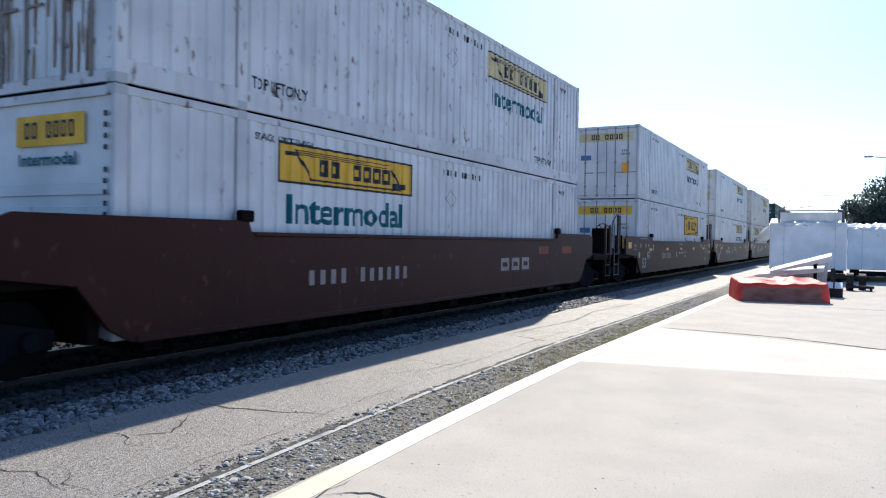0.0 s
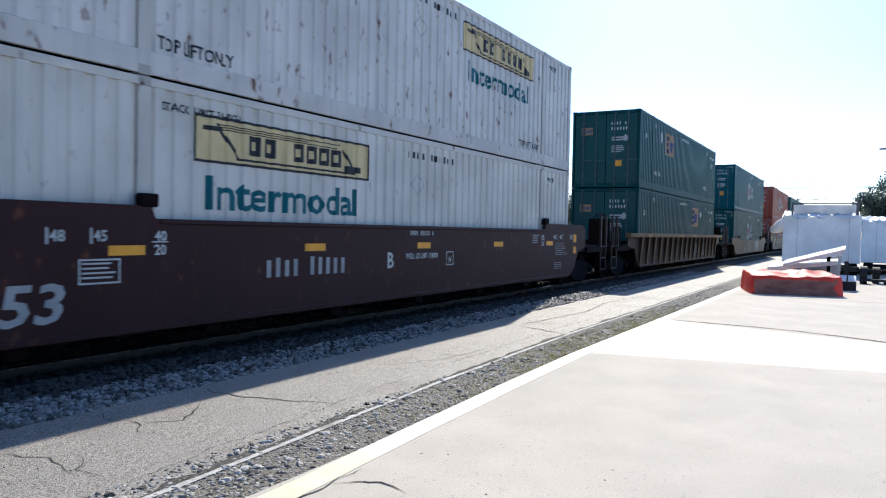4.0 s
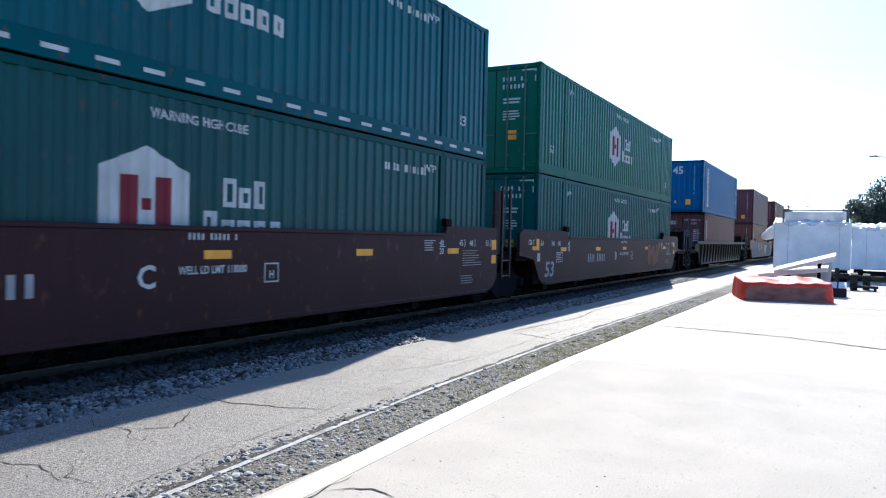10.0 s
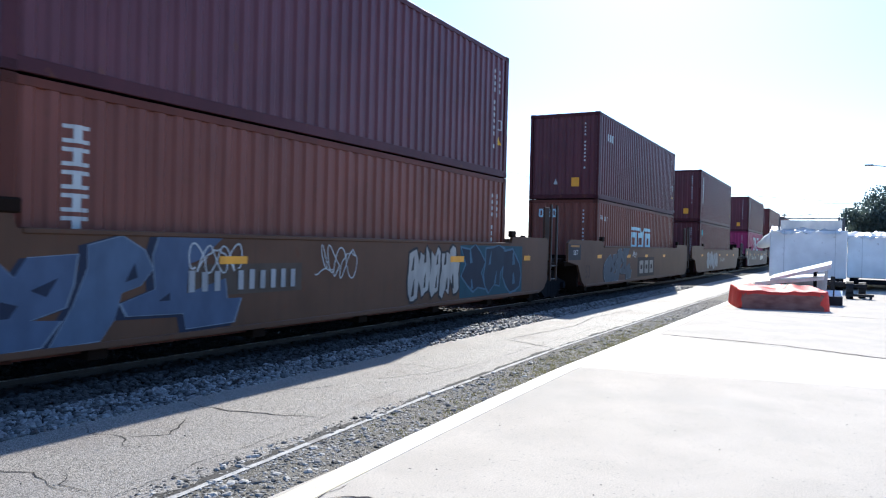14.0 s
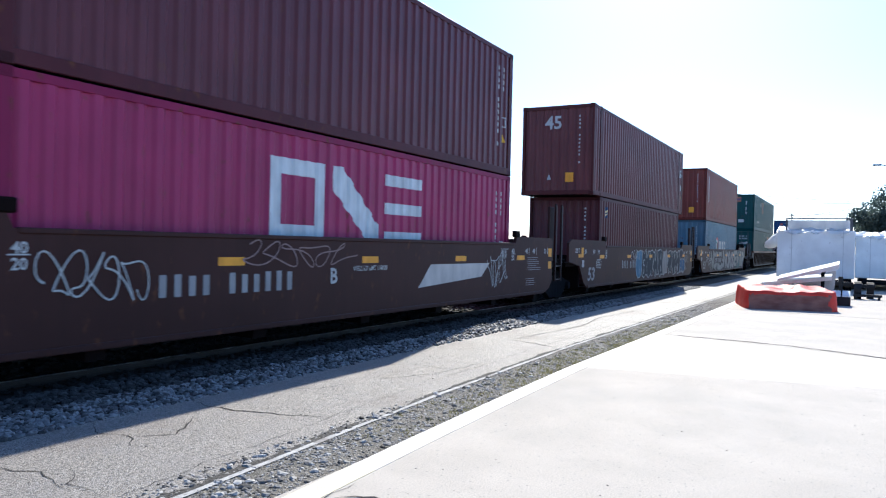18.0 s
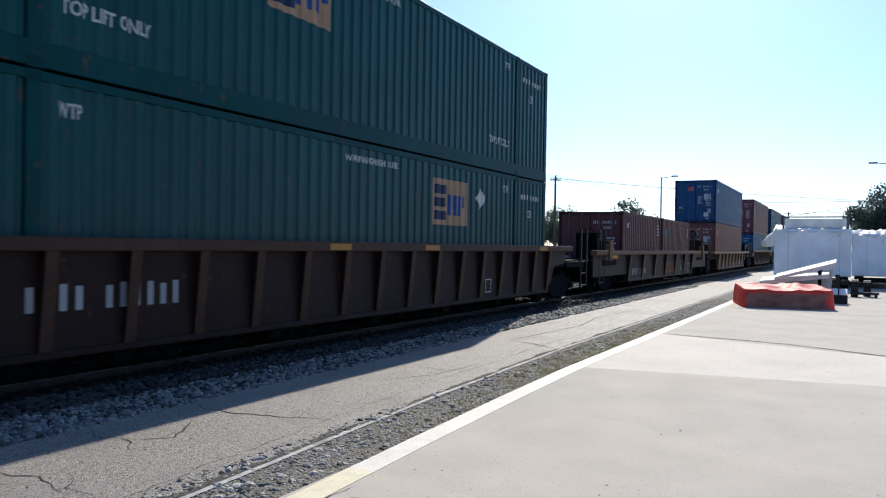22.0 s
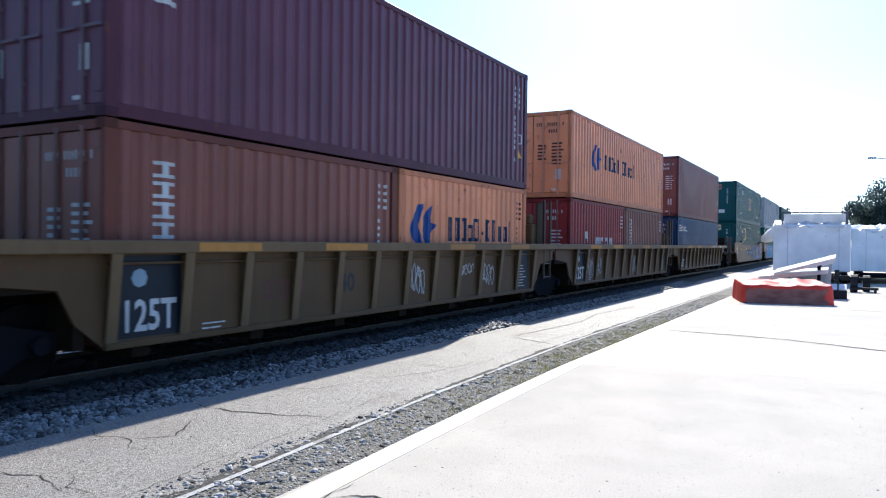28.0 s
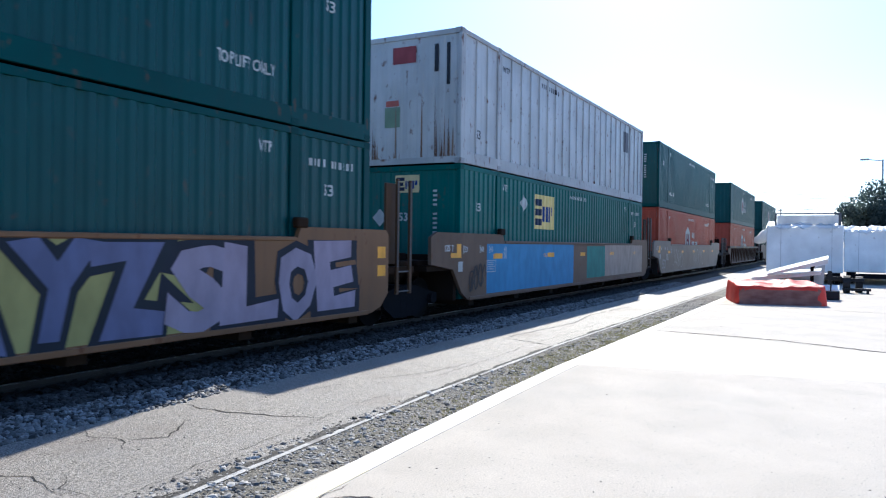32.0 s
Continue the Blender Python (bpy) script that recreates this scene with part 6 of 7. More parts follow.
    if flagmark:
        mk.append(side(m_rects(*[(-5.74, 1.9 + i * 0.125, -5.26, 1.9 + i * 0.125 + 0.062) for i in range(3)]), white, "white flag bars"))
        mk.append(side(m_rects(*[(-5.74, 1.965 + i * 0.125, -5.26, 1.965 + i * 0.125 + 0.058) for i in range(2)]), REDINK, "red flag bars"))
        mk.append(side(rowed(blocks("AAA", -5.12, 1.92, 0.22, 1.2), blocks("AAAA", -3.95, 1.90, 0.08, 0.3)), white, "white block lettering"))
    if logo == "flag":
        mk.append(side(m_rects((-hl + 0.62, h - 0.66, -hl + 1.0, h - 0.30)), plain((0.02, 0.05, 0.13)), "dark emblem square"))
        mk.append(side(m_poly([(-hl + 0.7, h - 0.52), (-hl + 0.95, h - 0.42), (-hl + 0.95, h - 0.36), (-hl + 0.7, h - 0.44)], [(-hl + 0.7, h - 0.62), (-hl + 0.86, h - 0.52), (-hl + 0.86, h - 0.48), (-hl + 0.7, h - 0.56)]), CREAM, "pale emblem stripes", 1))
    if logo == "blue":
        mk.append(side(m_poly([(-hl + 0.85 + 0.14 * math.cos(k * 0.785), h - 0.62 + 0.17 * math.sin(k * 0.785)) for k in range(8)]), plain((0.05, 0.35, 0.45)), "light blue round emblem"))
    if logo == "tag":
        mk.append(side(m_rects((-hl + 0.6, h - 0.75, -hl + 0.95, h - 0.5)), plain((0.6, 0.15, 0.12)) if col[2] < 0.06 else PALE, "small emblem"))
        mk.append(end(m_rects((-0.45, h - 0.65, -0.12, h - 0.4)), plain((0.5, 0.12, 0.1)), "small red emblem"))
        mk.append(end(rowed(m_rects((0.5, h - 1.2, 0.9, h - 0.85), (0.5, 0.35, 0.8, 0.6), (-0.95, 0.6, -0.75, 0.85))), PALE, "white notices"))
    if logo in ("wave", "fish"):
        mk.append(side(rowed(m_bars([7], -hl + 0.8, h - 0.6, 0.22, 1.6)) if logo == "wave" else m_poly([(0.3, 1.3), (0.8, 1.9), (1.1, 1.7), (0.9, 1.35), (1.25, 1.25)]), white, "white emblem"))
    # the end that looks at the platform
    zt = h - 0.45
    if near == "doors":
        mk.append(end(rowed(m_bars([4, 6, 1], 0.12, zt, 0.11, 0.88), m_bars([4], 0.5, zt - 0.2, 0.11, 0.3)), ink, "white painted number"))
        mk.append(end(rowed(m_lines(0.15, zt - 0.55, 0.3, 0.1, 5, 0.05), m_lines(0.6, zt - 0.5, 0.4, 0.1, 7, 0.045)), ink, "white weight table"))
        mk.append(end(rowed(m_rects((0.72, 0.55, 0.9, 0.85), (-0.95, 0.6, -0.75, 0.95), (0.6, 0.22, 0.75, 0.27))), PALE, "white notices"))
        if end_:
            mk.append(end(blocks(end_, -0.85, zt - 0.22, 0.30, 0.6), white, "white block lettering"))
    else:
        mk.append(end(m_bars([4, 6, 1], 0.70, zt + 0.1, 0.055, 1.6, down=True), white, "white painted number"))
        mk.append(end(m_rects((0.28, 0.42, 0.55, 0.72)), AMBER if L > 8 else PALE, "amber notice"))
        mk.append(end(m_poly([(-0.35, 0.5), (-0.2, 0.5), (-0.275, 0.7)]), PALE, "pale triangle"))
        if end_:
            mk.append(end(blocks(end_, -0.98, zt - 0.1, 0.30, 0.6), white, "white block lettering"))
        if num:
            mk.append(end(m_text(num, -0.45, zt - 0.3, 0.42), white, LETTERS))
        if roofmark:
            mk.append(end(blocks("AAA", -0.85, zt - 0.15, 0.28, 0.7), SKYINK, "pale block emblem"))
    what = "white block lettering" if tall or squares or disc or redword or flagmark else "blue emblem" if swoosh else "painted numbers"
    size = "short" if L < 8 else "tall" if h > 2.7 else "long"
    return C(col, L, f"{word(col)} {size} ribbed steel shipping container with {what}", h, near=near, wear=wear, marks=mk)


def silver_marks():
    mk = [end(m_rects((-0.45, 2.25, 0.15, 2.62)), plain((0.25, 0.06, 0.07)), "dark red emblem", 1), end(rowed(m_rects((-0.65, 0.85, -0.25, 1.3))), plain((0.2, 0.28, 0.2)), "green notice", 1),
          end(m_rects((-0.62, 1.32, -0.28, 1.45)), plain((0.4, 0.12, 0.1)), "red notice", 1)]
    rnd = random.Random(5)
    rust = [plain((0.20, 0.125, 0.085), 0.9), plain((0.26, 0.19, 0.145), 0.9), plain((0.13, 0.08, 0.06), 0.9)]
    for i in range(34):
        x = rnd.choice((rnd.uniform(-1.15, 1.15), rnd.uniform(0.55, 1.15), rnd.uniform(-1.15, -0.85)))
        w, z = rnd.uniform(0.01, 0.05), 0.2 + 1.6 * rnd.random() ** 2.2
        mk.append(end(m_poly([(x, 0.16), (x + w, 0.16), (x + w * 0.8, z * 0.7), (x + w * 0.55, z), (x + w * 0.2, z * 0.6)]), rust[i % 3], "rust streak", 1 + 0.02 * i))
    mk.append(end(rowed(m_rects((0.62, 2.0, 0.72, 2.6), (0.92, 1.7, 1.0, 2.6))), INK, "dark slots", 2))
    mk.append(side(m_rects((5.2, 1.75, 5.9, 2.5)), plain((0.13, 0.13, 0.15)), "dark panel"))
    mk.append(side(m_bars([4, 6], -3.4, 2.5, 0.14, 1.6), INK, "dark painted number"))
    mk.append(side(m_text("53", -7.3, 0.62, 0.2), INK, "dark lettering"))
    mk.append(side(m_text("WTP", -5.85, 2.4, 0.14), INK, "dark lettering"))
    return mk


# ---- paint on the cars ----
def blob(a, b, w, h, seed, grow=0.0, sides=16):
    """One fat rounded form."""
    rnd = random.Random(seed)
    ph = [rnd.uniform(0, 6.28) for _ in range(3)]
    pts = []
    for k in range(sides):
        t = k * 6.2832 / sides
        r = 1 + 0.13 * math.sin(2 * t + ph[0]) + 0.10 * math.sin(3 * t + ph[1]) + 0.06 * math.sin(5 * t + ph[2])
        c, s = math.cos(t), math.sin(t)
        q = (abs(c) ** 3 + abs(s) ** 3) ** (-1 / 3)
        pts.append((a + (w / 2 * r + grow) * q * c, b + (h / 2 * min(1.05, r) + grow) * q * s))
    return pts


def clip_b(pts, lo=0.36, hi=1.57):
    return [(a, min(hi, max(lo, b))) for a, b in pts]


def wild(n, a0, a1, b0, b1, fill, line, seed, ground=None):
    """Sprayed shapes that spell nothing: fat jagged forms with a heavy outline and slits."""
    rnd = random.Random(seed)
    out, w, h = [], (a1 - a0) / n, b1 - b0
    if ground:
        out.append((up(m_poly(clip_b(blob((a0 + a1) / 2, (b0 + b1) / 2, (a1 - a0) * 0.98, h * 0.95, seed, 0.1, 28))), 0.5), ground, "sprayed ground of the graffiti"))
    for i in range(n):
        a, b = a0 + (i + 0.5) * w, (b0 + b1) / 2 + h * rnd.uniform(-0.05, 0.05)
        lean = rnd.uniform(-0.25, 0.25)
        r = [rnd.uniform(0.62, 1.08) if k % 2 else rnd.uniform(0.9, 1.2) for k in range(12)]

        def form(grow):
            pts = []
            for k in range(12):
                t = k * 0.5236 + 0.26
                c, s = math.cos(t), math.sin(t)
                q = (abs(c) ** 4 + abs(s) ** 4) ** -0.25
                y = (h / 2 * 0.95 + grow) * q * s * min(1.05, r[k])
                pts.append((a + (w / 2 * 1.02 * r[k] + grow) * q * c + lean * y, b + y))
            return clip_b(pts)

        out.append((up(m_poly(form(0.05)), 1 + 0.1 * i), line, "graffiti outline"))
        out.append((up(m_poly(form(0.0)), 2 + 0.1 * i), fill[i % len(fill)], "sprayed graffiti form"))
        for k in range(2):
            x, y = a + w * rnd.uniform(-0.25, 0.2), b + h * (-0.42 + 0.5 * k) + h * rnd.uniform(0.0, 0.1)
            l, t = h * rnd.uniform(0.22, 0.36), 0.035 + 0.05 * rnd.random() * w
            out.append((up(m_poly([(x - t, y), (x + t, y + 0.02), (x + t * 0.6 + lean * l, y + l), (x - t * 0.2 + lean * l, y + l * 0.8)]), 3 + 0.1 * i), line, "graffiti slit"))
    return out


PIECE = (((0.0, 0.34), (0.03, 0.56), (0.13, 0.72), (0.22, 0.80), (0.27, 0.63), (0.30, 0.79), (0.43, 0.82), (0.42, 0.55), (0.40, 0.36), (0.31, 0.27), (0.39, 0.25), (0.34, 0.04), (0.10, 0.0), (0.02, 0.14)),
         ((0.36, 0.02), (0.42, 0.36), (0.46, 0.70), (0.46, 0.90), (0.56, 0.99), (0.63, 0.86), (0.66, 0.68), (0.62, 0.52), (0.56, 0.46), (0.54, 0.22), (0.50, 0.04)),
         ((0.56, 0.36), (0.67, 0.48), (0.66, 0.80), (0.68, 1.0), (0.92, 1.0), (0.84, 0.78), (0.79, 0.72), (0.78, 0.42), (0.93, 0.56), (0.94, 0.34), (1.0, 0.34), (0.97, 0.08), (0.78, 0.06), (0.77, 0.22), (0.58, 0.24)))


def piece(a0, a1, b0, b1, fill, shadow, rim):
    """A sprayed piece: three jagged forms with a thin pale rim over a dark drop shadow."""
    at = lambda pts, du=0.0, dv=0.0, k=1.0: [(a0 + (a1 - a0) * (0.5 + (u - 0.5) * k + du), b0 + (b1 - b0) * (0.5 + (v - 0.5) * k + dv)) for u, v in pts]
    out = []
    for i, form in enumerate(PIECE):
        cu, cv = sum(u for u, v in form) / len(form), sum(v for u, v in form) / len(form)
        grown = [(cu + (u - cu) * 1.07, cv + (v - cv) * 1.05) for u, v in form]
        out.append((up(m_poly(clip_b(at(grown, -0.022, -0.02))), 0.5 + 0.1 * i), shadow, "dark graffiti shadow"))
        out.append((up(m_poly(clip_b(at([(cu + (u - cu) * 1.03, cv + (v - cv) * 1.022) for u, v in form]))), 1 + 0.5 * i), rim, "pale graffiti rim"))
        out.append((up(m_poly(clip_b(at(form))), 1.25 + 0.5 * i), fill[i % len(fill)], "sprayed graffiti form"))
    for pts in (((0.20, 0.30), (0.24, 0.44), (0.28, 0.40), (0.26, 0.30)), ((0.31, 0.52), (0.38, 0.62), (0.35, 0.46)), ((0.57, 0.56), (0.60, 0.74), (0.61, 0.60)), ((0.68, 0.36), (0.72, 0.44), (0.72, 0.36))):
        out.append((up(m_poly(at(pts)), 3.2), shadow, "dark graffiti slit"))
    return out


def throw_up(s, a0, a1, b0, b1, fill, line, seed, lean=0.0, ground=None):
    """Fat sprayed letters side by side, each with a heavy outline under it."""
    rnd = random.Random(seed)
    out, w = [], (a1 - a0) / len(s)
    if ground:
        out.append((up(m_poly(clip_b(blob((a0 + a1) / 2, (b0 + b1) / 2, (a1 - a0) * 0.98, (b1 - b0) * 0.95, seed, 0.1, 28))), 0.5), ground, "sprayed ground of the graffiti"))
    for i, ch in enumerate(s):
        slim = 0.4 if ch == "I" else 1.0
        rise, grow, bulge, tilt = rnd.uniform(-0.04, 0.04), rnd.uniform(0.98, 1.2), rnd.uniform(-0.25, 0.3), lean + rnd.uniform(-0.12, 0.12)
        for fat, k, ink, label in ((0.13, 1 + 0.1 * i, line, "graffiti outline"), (0.055, 2 + 0.1 * i, fill[i % len(fill)], "sprayed graffiti letter")):
            co, faces, wide = text_mesh(ch, fat)
            tight = text_mesh(ch, 0.022)[0]
            x0, x1, y0, y1 = tight[:, 0].min(), tight[:, 0].max(), tight[:, 1].min(), tight[:, 1].max()
            pad = (wide - (x1 - x0)) / 2
            bm = bmesh.new()
            vs = []
            for x, y, z in co:
                u, v = (x - pad - x0) / (x1 - x0) - 0.5, (y - y0) / (y1 - y0) - 0.5
                a = a0 + (i + 0.5) * w + w * 0.86 * slim * grow * (u * (1 + bulge * v) + tilt * v + 0.05 * math.sin(v * 5 + i))
                b = (b0 + b1) / 2 + (b1 - b0) * (0.86 * v * (1 + 0.12 * u * bulge) + rise + 0.03 * math.sin(u * 5 + seed))
                vs.append(bm.verts.new((0, a, min(1.57, max(0.36, b)))))
            for f in faces:
                try:
                    bm.faces.new([vs[j] for j in f])
                except ValueError:
                    pass
            out.append((up(bm, k), ink, label))
    return out


def scrawl(a0, a1, b0, b1, ink, seed, width=0.010, n=26, k=3.8):
    """A thin looping tag."""
    rnd = random.Random(seed)
    pts = []
    for i in range(n * 4):
        t = i / (n * 4)
        pts.append((a0 + (a1 - a0) * (0.05 + 0.9 * t) + 0.10 * (a1 - a0) * math.sin(t * 39 + seed), (b0 + b1) / 2 + (b1 - b0) * (0.36 * math.sin(t * 31 + seed * 2) + 0.13 * math.sin(t * 67 + seed))))
    bm = bmesh.new()
    prev = None
    for i in range(len(pts)):
        p, q = pts[max(0, i - 1)], pts[min(len(pts) - 1, i + 1)]
        d = Vector((-(q[1] - p[1]), q[0] - p[0])).normalized() * width
        cur = (bm.verts.new((0, pts[i][0] - d.x, pts[i][1] - d.y)), bm.verts.new((0, pts[i][0] + d.x, pts[i][1] + d.y)))
        if prev:
            bm.faces.new((prev[0], prev[1], cur[1], cur[0]))
        prev = cur
    return (up(bm, k), ink, "thin sprayed tag")


def gauge_marks(ink, tail=True, head=True, big=True, lead=False):
    """Load marks, notes and reflectors near the ends of a smooth car."""
    out = []
    if head:
        if big:
            out.append((slanted(m_text("53", -7.85, 0.54, 0.40, 0.66), 0.54), DIM if ink is PALE else ink, "large painted number"))
        out.append((rowed(m_text("53", -8.13, 1.36, 0.12), m_text("48", -7.32, 1.36, 0.12), m_text("45", -6.83, 1.36, 0.12), m_text("40", -6.05, 1.36, 0.12), m_text("20", -6.05, 1.2, 0.12), m_rects((-8.17, 1.33, -8.145, 1.5), (-7.36, 1.33, -7.335, 1.5), (-6.87, 1.33, -6.845, 1.5), (-6.09, 1.34, -5.86, 1.355))), ink, "load position marks"))
        if lead:
            out.append((m_rects((-9.95, 1.31, -9.50, 1.54)), AMBER, "amber reflector"))
            out.append((rowed(m_lines(-9.15, 1.48, 0.55, 0.05, 5, 0.014), m_lines(-9.15, 0.98, 0.4, 0.05, 1, 0.014), m_lines(-8.2, 1.70, 1.2, 0.05, 1, 0.03)), DIM, "notice lines"))
        else:
            out.append((m_text("125 T", -9.0, 1.38, 0.13), ink, "load limit lettering"))
            out.append((m_rects((-8.74, 1.24, -8.27, 1.34), (-8.47, 1.34, -8.27, 1.53)), AMBER, "amber reflector"))
        out.append((m_frame(-7.0, 0.9, -6.5, 1.17, 0.02), ink, "notice frame"))
        out.append((m_lines(-6.96, 1.13, 0.42, 0.05, 4, 0.02), ink, "notice lines"))
        out.append((m_rects((-8.4, 0.95, -8.2, 1.16)), PALE, "pale notice"))
    if tail:
        out.append((rowed(m_text("40", 5.79, 1.36, 0.12), m_text("20", 5.79, 1.2, 0.12), m_text("45", 6.62, 1.36, 0.12), m_text("48", 7.09, 1.36, 0.12), m_text("53", 7.88, 1.36, 0.12), m_rects((6.86, 1.33, 6.885, 1.5), (7.33, 1.33, 7.355, 1.5), (8.12, 1.33, 8.145, 1.5), (5.79, 1.34, 6.02, 1.355))), ink, "load position marks"))
        out.append((m_rects((8.19, 1.27, 8.42, 1.49), (8.19, 0.96, 8.42, 1.15)), AMBER, "amber reflector"))
        out.append((rowed(m_lines(5.2, 1.47, 0.5, 0.045, 5, 0.02), m_lines(6.77, 1.26, 0.95, 0.05, 7, 0.012), m_lines(6.7, 0.74, 0.7, 0.05, 4, 0.012)), DIM if ink is PALE else ink, "notice lines"))
    out.append((m_rects(*[(x, 1.2, x + 0.47, 1.31) for x in (-6.65, -3.4, -0.25, 3.0, 6.12)]), AMBER, "amber reflectors"))
    return out


def name_marks(ink, unit, groups=(4, 5)):
    return [(m_bars(list(groups), -4.2, 0.85, 0.27, 1.85), DIM, "painted car number"), (m_text(unit, -1.23, 0.88, 0.27), ink, "unit letter"),
            (m_bars([4, 5, 1], -0.5, 1.44, 0.09, 0.85), ink, "small car number"), (m_text("WELL LD LMT 118000", -0.65, 1.02, 0.10, 1.15), ink, "load limit lettering"),
            (m_frame(0.84, 0.86, 1.13, 1.13, 0.02), ink, "notice frame"), (m_text("H", 0.94, 0.92, 0.11), ink, "class letter")]


def car_marks(k):
    g = []
    if k == 0:
        dim = plain((0.32, 0.27, 0.25), 0.7)
        g.append((m_bars([4, 6], -4.81, 0.83, 0.25, 2.95), dim, "faded car number"))
        g.append((blocks("AAA", 2.2, 0.83, 0.3, 1.9), dim, "faded block emblem"))
        g.append((m_rects((4.6, 1.2, 5.3, 1.4), (6.4, 1.2, 7.2, 1.4)), plain((0.20, 0.06, 0.03)), "orange patches"))
    if k in (1, 2, 3):
        g += gauge_marks(PALE, lead=k == 1) + name_marks(PALE, "?ACB"[k])
    if k == 4:
        g += [scrawl(2.05, 3.05, 0.55, 1.15, PALE, 4), scrawl(4.1, 4.85, 0.5, 1.2, PALE, 9), scrawl(3.15, 3.3, 0.6, 1.15, PALE, 2)]
    if k == 5:
        g += [scrawl(-3.95, -3.0, 0.42, 0.85, PALE, 3), scrawl(-2.5, 0.0, 0.4, 1.25, plain((0.45, 0.42, 0.36)), 6, 0.022, 40)]
        g += [(m_bars([3, 5], -4.6, 0.92, 0.25, 1.6), plain((0.10, 0.07, 0.05)), "faded car number")]
        g += wild(3, 1.9, 4.25, 0.40, 1.38, [plain((0.40, 0.39, 0.31))], plain((0.10, 0.08, 0.06)), 12)
        g += [scrawl(0.5, 2.0, 1.1, 1.4, plain((0.45, 0.42, 0.36)), 8)]
    if k in (6, 7, 8):
        g += gauge_marks(PALE, lead=k == 6) + name_marks(PALE, "ACB"[k - 6])
    if k == 8:
        g += wild(3, 3.4, 5.3, 0.5, 1.48, [plain((0.16, 0.07, 0.045))], plain((0.02, 0.014, 0.014)), 21)
    if k == 10:
        g += piece(-7.2, -3.0, 0.37, 1.56, [plain((0.075, 0.10, 0.165)), plain((0.085, 0.115, 0.18))], plain((0.02, 0.026, 0.05)), plain((0.19, 0.22, 0.27)))
        g += [(m_rects((-4.05, 0.82, -1.75, 1.22)), plain((0.08, 0.06, 0.045)), "dark number panel"), (up(m_bars([3, 6], -3.9, 0.88, 0.27, 2.1), 5), DIM, "painted car number")]
        g += [scrawl(-1.4, -0.3, 0.95, 1.5, PALE, 5), scrawl(-3.9, -3.0, 1.1, 1.5, PALE, 15)]
        g += wild(5, 1.25, 3.3, 0.5, 1.48, [plain((0.36, 0.345, 0.315))], plain((0.03, 0.028, 0.03)), 43)
        g += [(up(m_rects((3.35, 0.42, 6.7, 1.53)), 0.2), plain((0.018, 0.06, 0.085)), "blue sprayed ground")] + wild(3, 3.5, 6.55, 0.45, 1.5, [plain((0.012, 0.02, 0.038)), plain((0.015, 0.026, 0.045))], plain((0.07, 0.13, 0.19)), 52)
        g += [(up(m_rects((2.9, 1.18, 3.5, 1.30), (6.8, 1.18, 7.2, 1.30), (-3.4, 1.22, -2.9, 1.32)), 5), AMBER, "amber reflectors")]
    if k == 11:
        g += piece(-5.95, -2.35, 0.37, 1.56, [plain((0.075, 0.09, 0.105)), plain((0.085, 0.10, 0.115))], plain((0.015, 0.018, 0.022)), plain((0.26, 0.29, 0.31)))
        g += [(m_rects((-1.45, 0.46, 1.31, 1.21)), plain((0.03, 0.022, 0.02)), "dark emblem panel"), (up(blocks("AAA", -1.2, 0.58, 0.5, 2.5), 5), plain((0.30, 0.28, 0.25)), "pale block emblem")]
        g += [(m_text("53", -7.93, 0.6, 0.4), plain((0.07, 0.04, 0.03)), "large painted number"), (m_rects((-9.52, 1.16, -8.4, 1.62)), plain((0.03, 0.03, 0.035)), "dark end panel"), (up(m_rects((-9.35, 1.54, -8.55, 1.60)), 2), plain((0.34, 0.17, 0.03), 0.5), "amber strip"), (up(m_text("125 T", -9.1, 1.32, 0.14), 3), PALE, "load limit lettering")]
        g += [(m_rects(*[(x, 1.2, x + 0.47, 1.31) for x in (-6.69, -3.0, -0.25, 3.0)]), AMBER, "amber reflectors"), scrawl(-2.3, -1.6, 1.2, 1.45, PALE, 7)]
    if k == 12:
        g += wild(4, -5.0, -0.9, 0.45, 1.45, [plain((0.36, 0.36, 0.34))], plain((0.16, 0.11, 0.07)), 71)
        g += [(m_rects(*[(x, 1.2, x + 0.47, 1.31) for x in (-6.69, -0.25, 3.0, 6.2)]), AMBER, "amber reflectors"), (m_bars([3, 6], 0.3, 0.85, 0.26, 1.9), DIM, "painted car number")]
    if k == 13:
        g += gauge_marks(PALE) + [(m_bars([4, 6], -4.31, 0.84, 0.28, 2.45), DIM, "painted car number"), (m_text("B", -1.08, 0.90, 0.24), PALE, "unit letter"), (m_text("WELL LD LMT 118000", -0.5, 1.08, 0.08, 1.0), PALE, "load limit lettering")]
        g += [scrawl(-5.8, -4.45, 0.82, 1.4, PALE, 3), scrawl(-3.1, -0.5, 1.15, 1.55, plain((0.28, 0.2, 0.19)), 13), (up(m_poly([(1.55, 0.72), (2.0, 1.15), (4.6, 1.15), (4.2, 0.86)]), 1), plain((0.55, 0.52, 0.48)), "pale slanted emblem"), scrawl(4.5, 5.6, 0.6, 1.45, PALE, 23)]
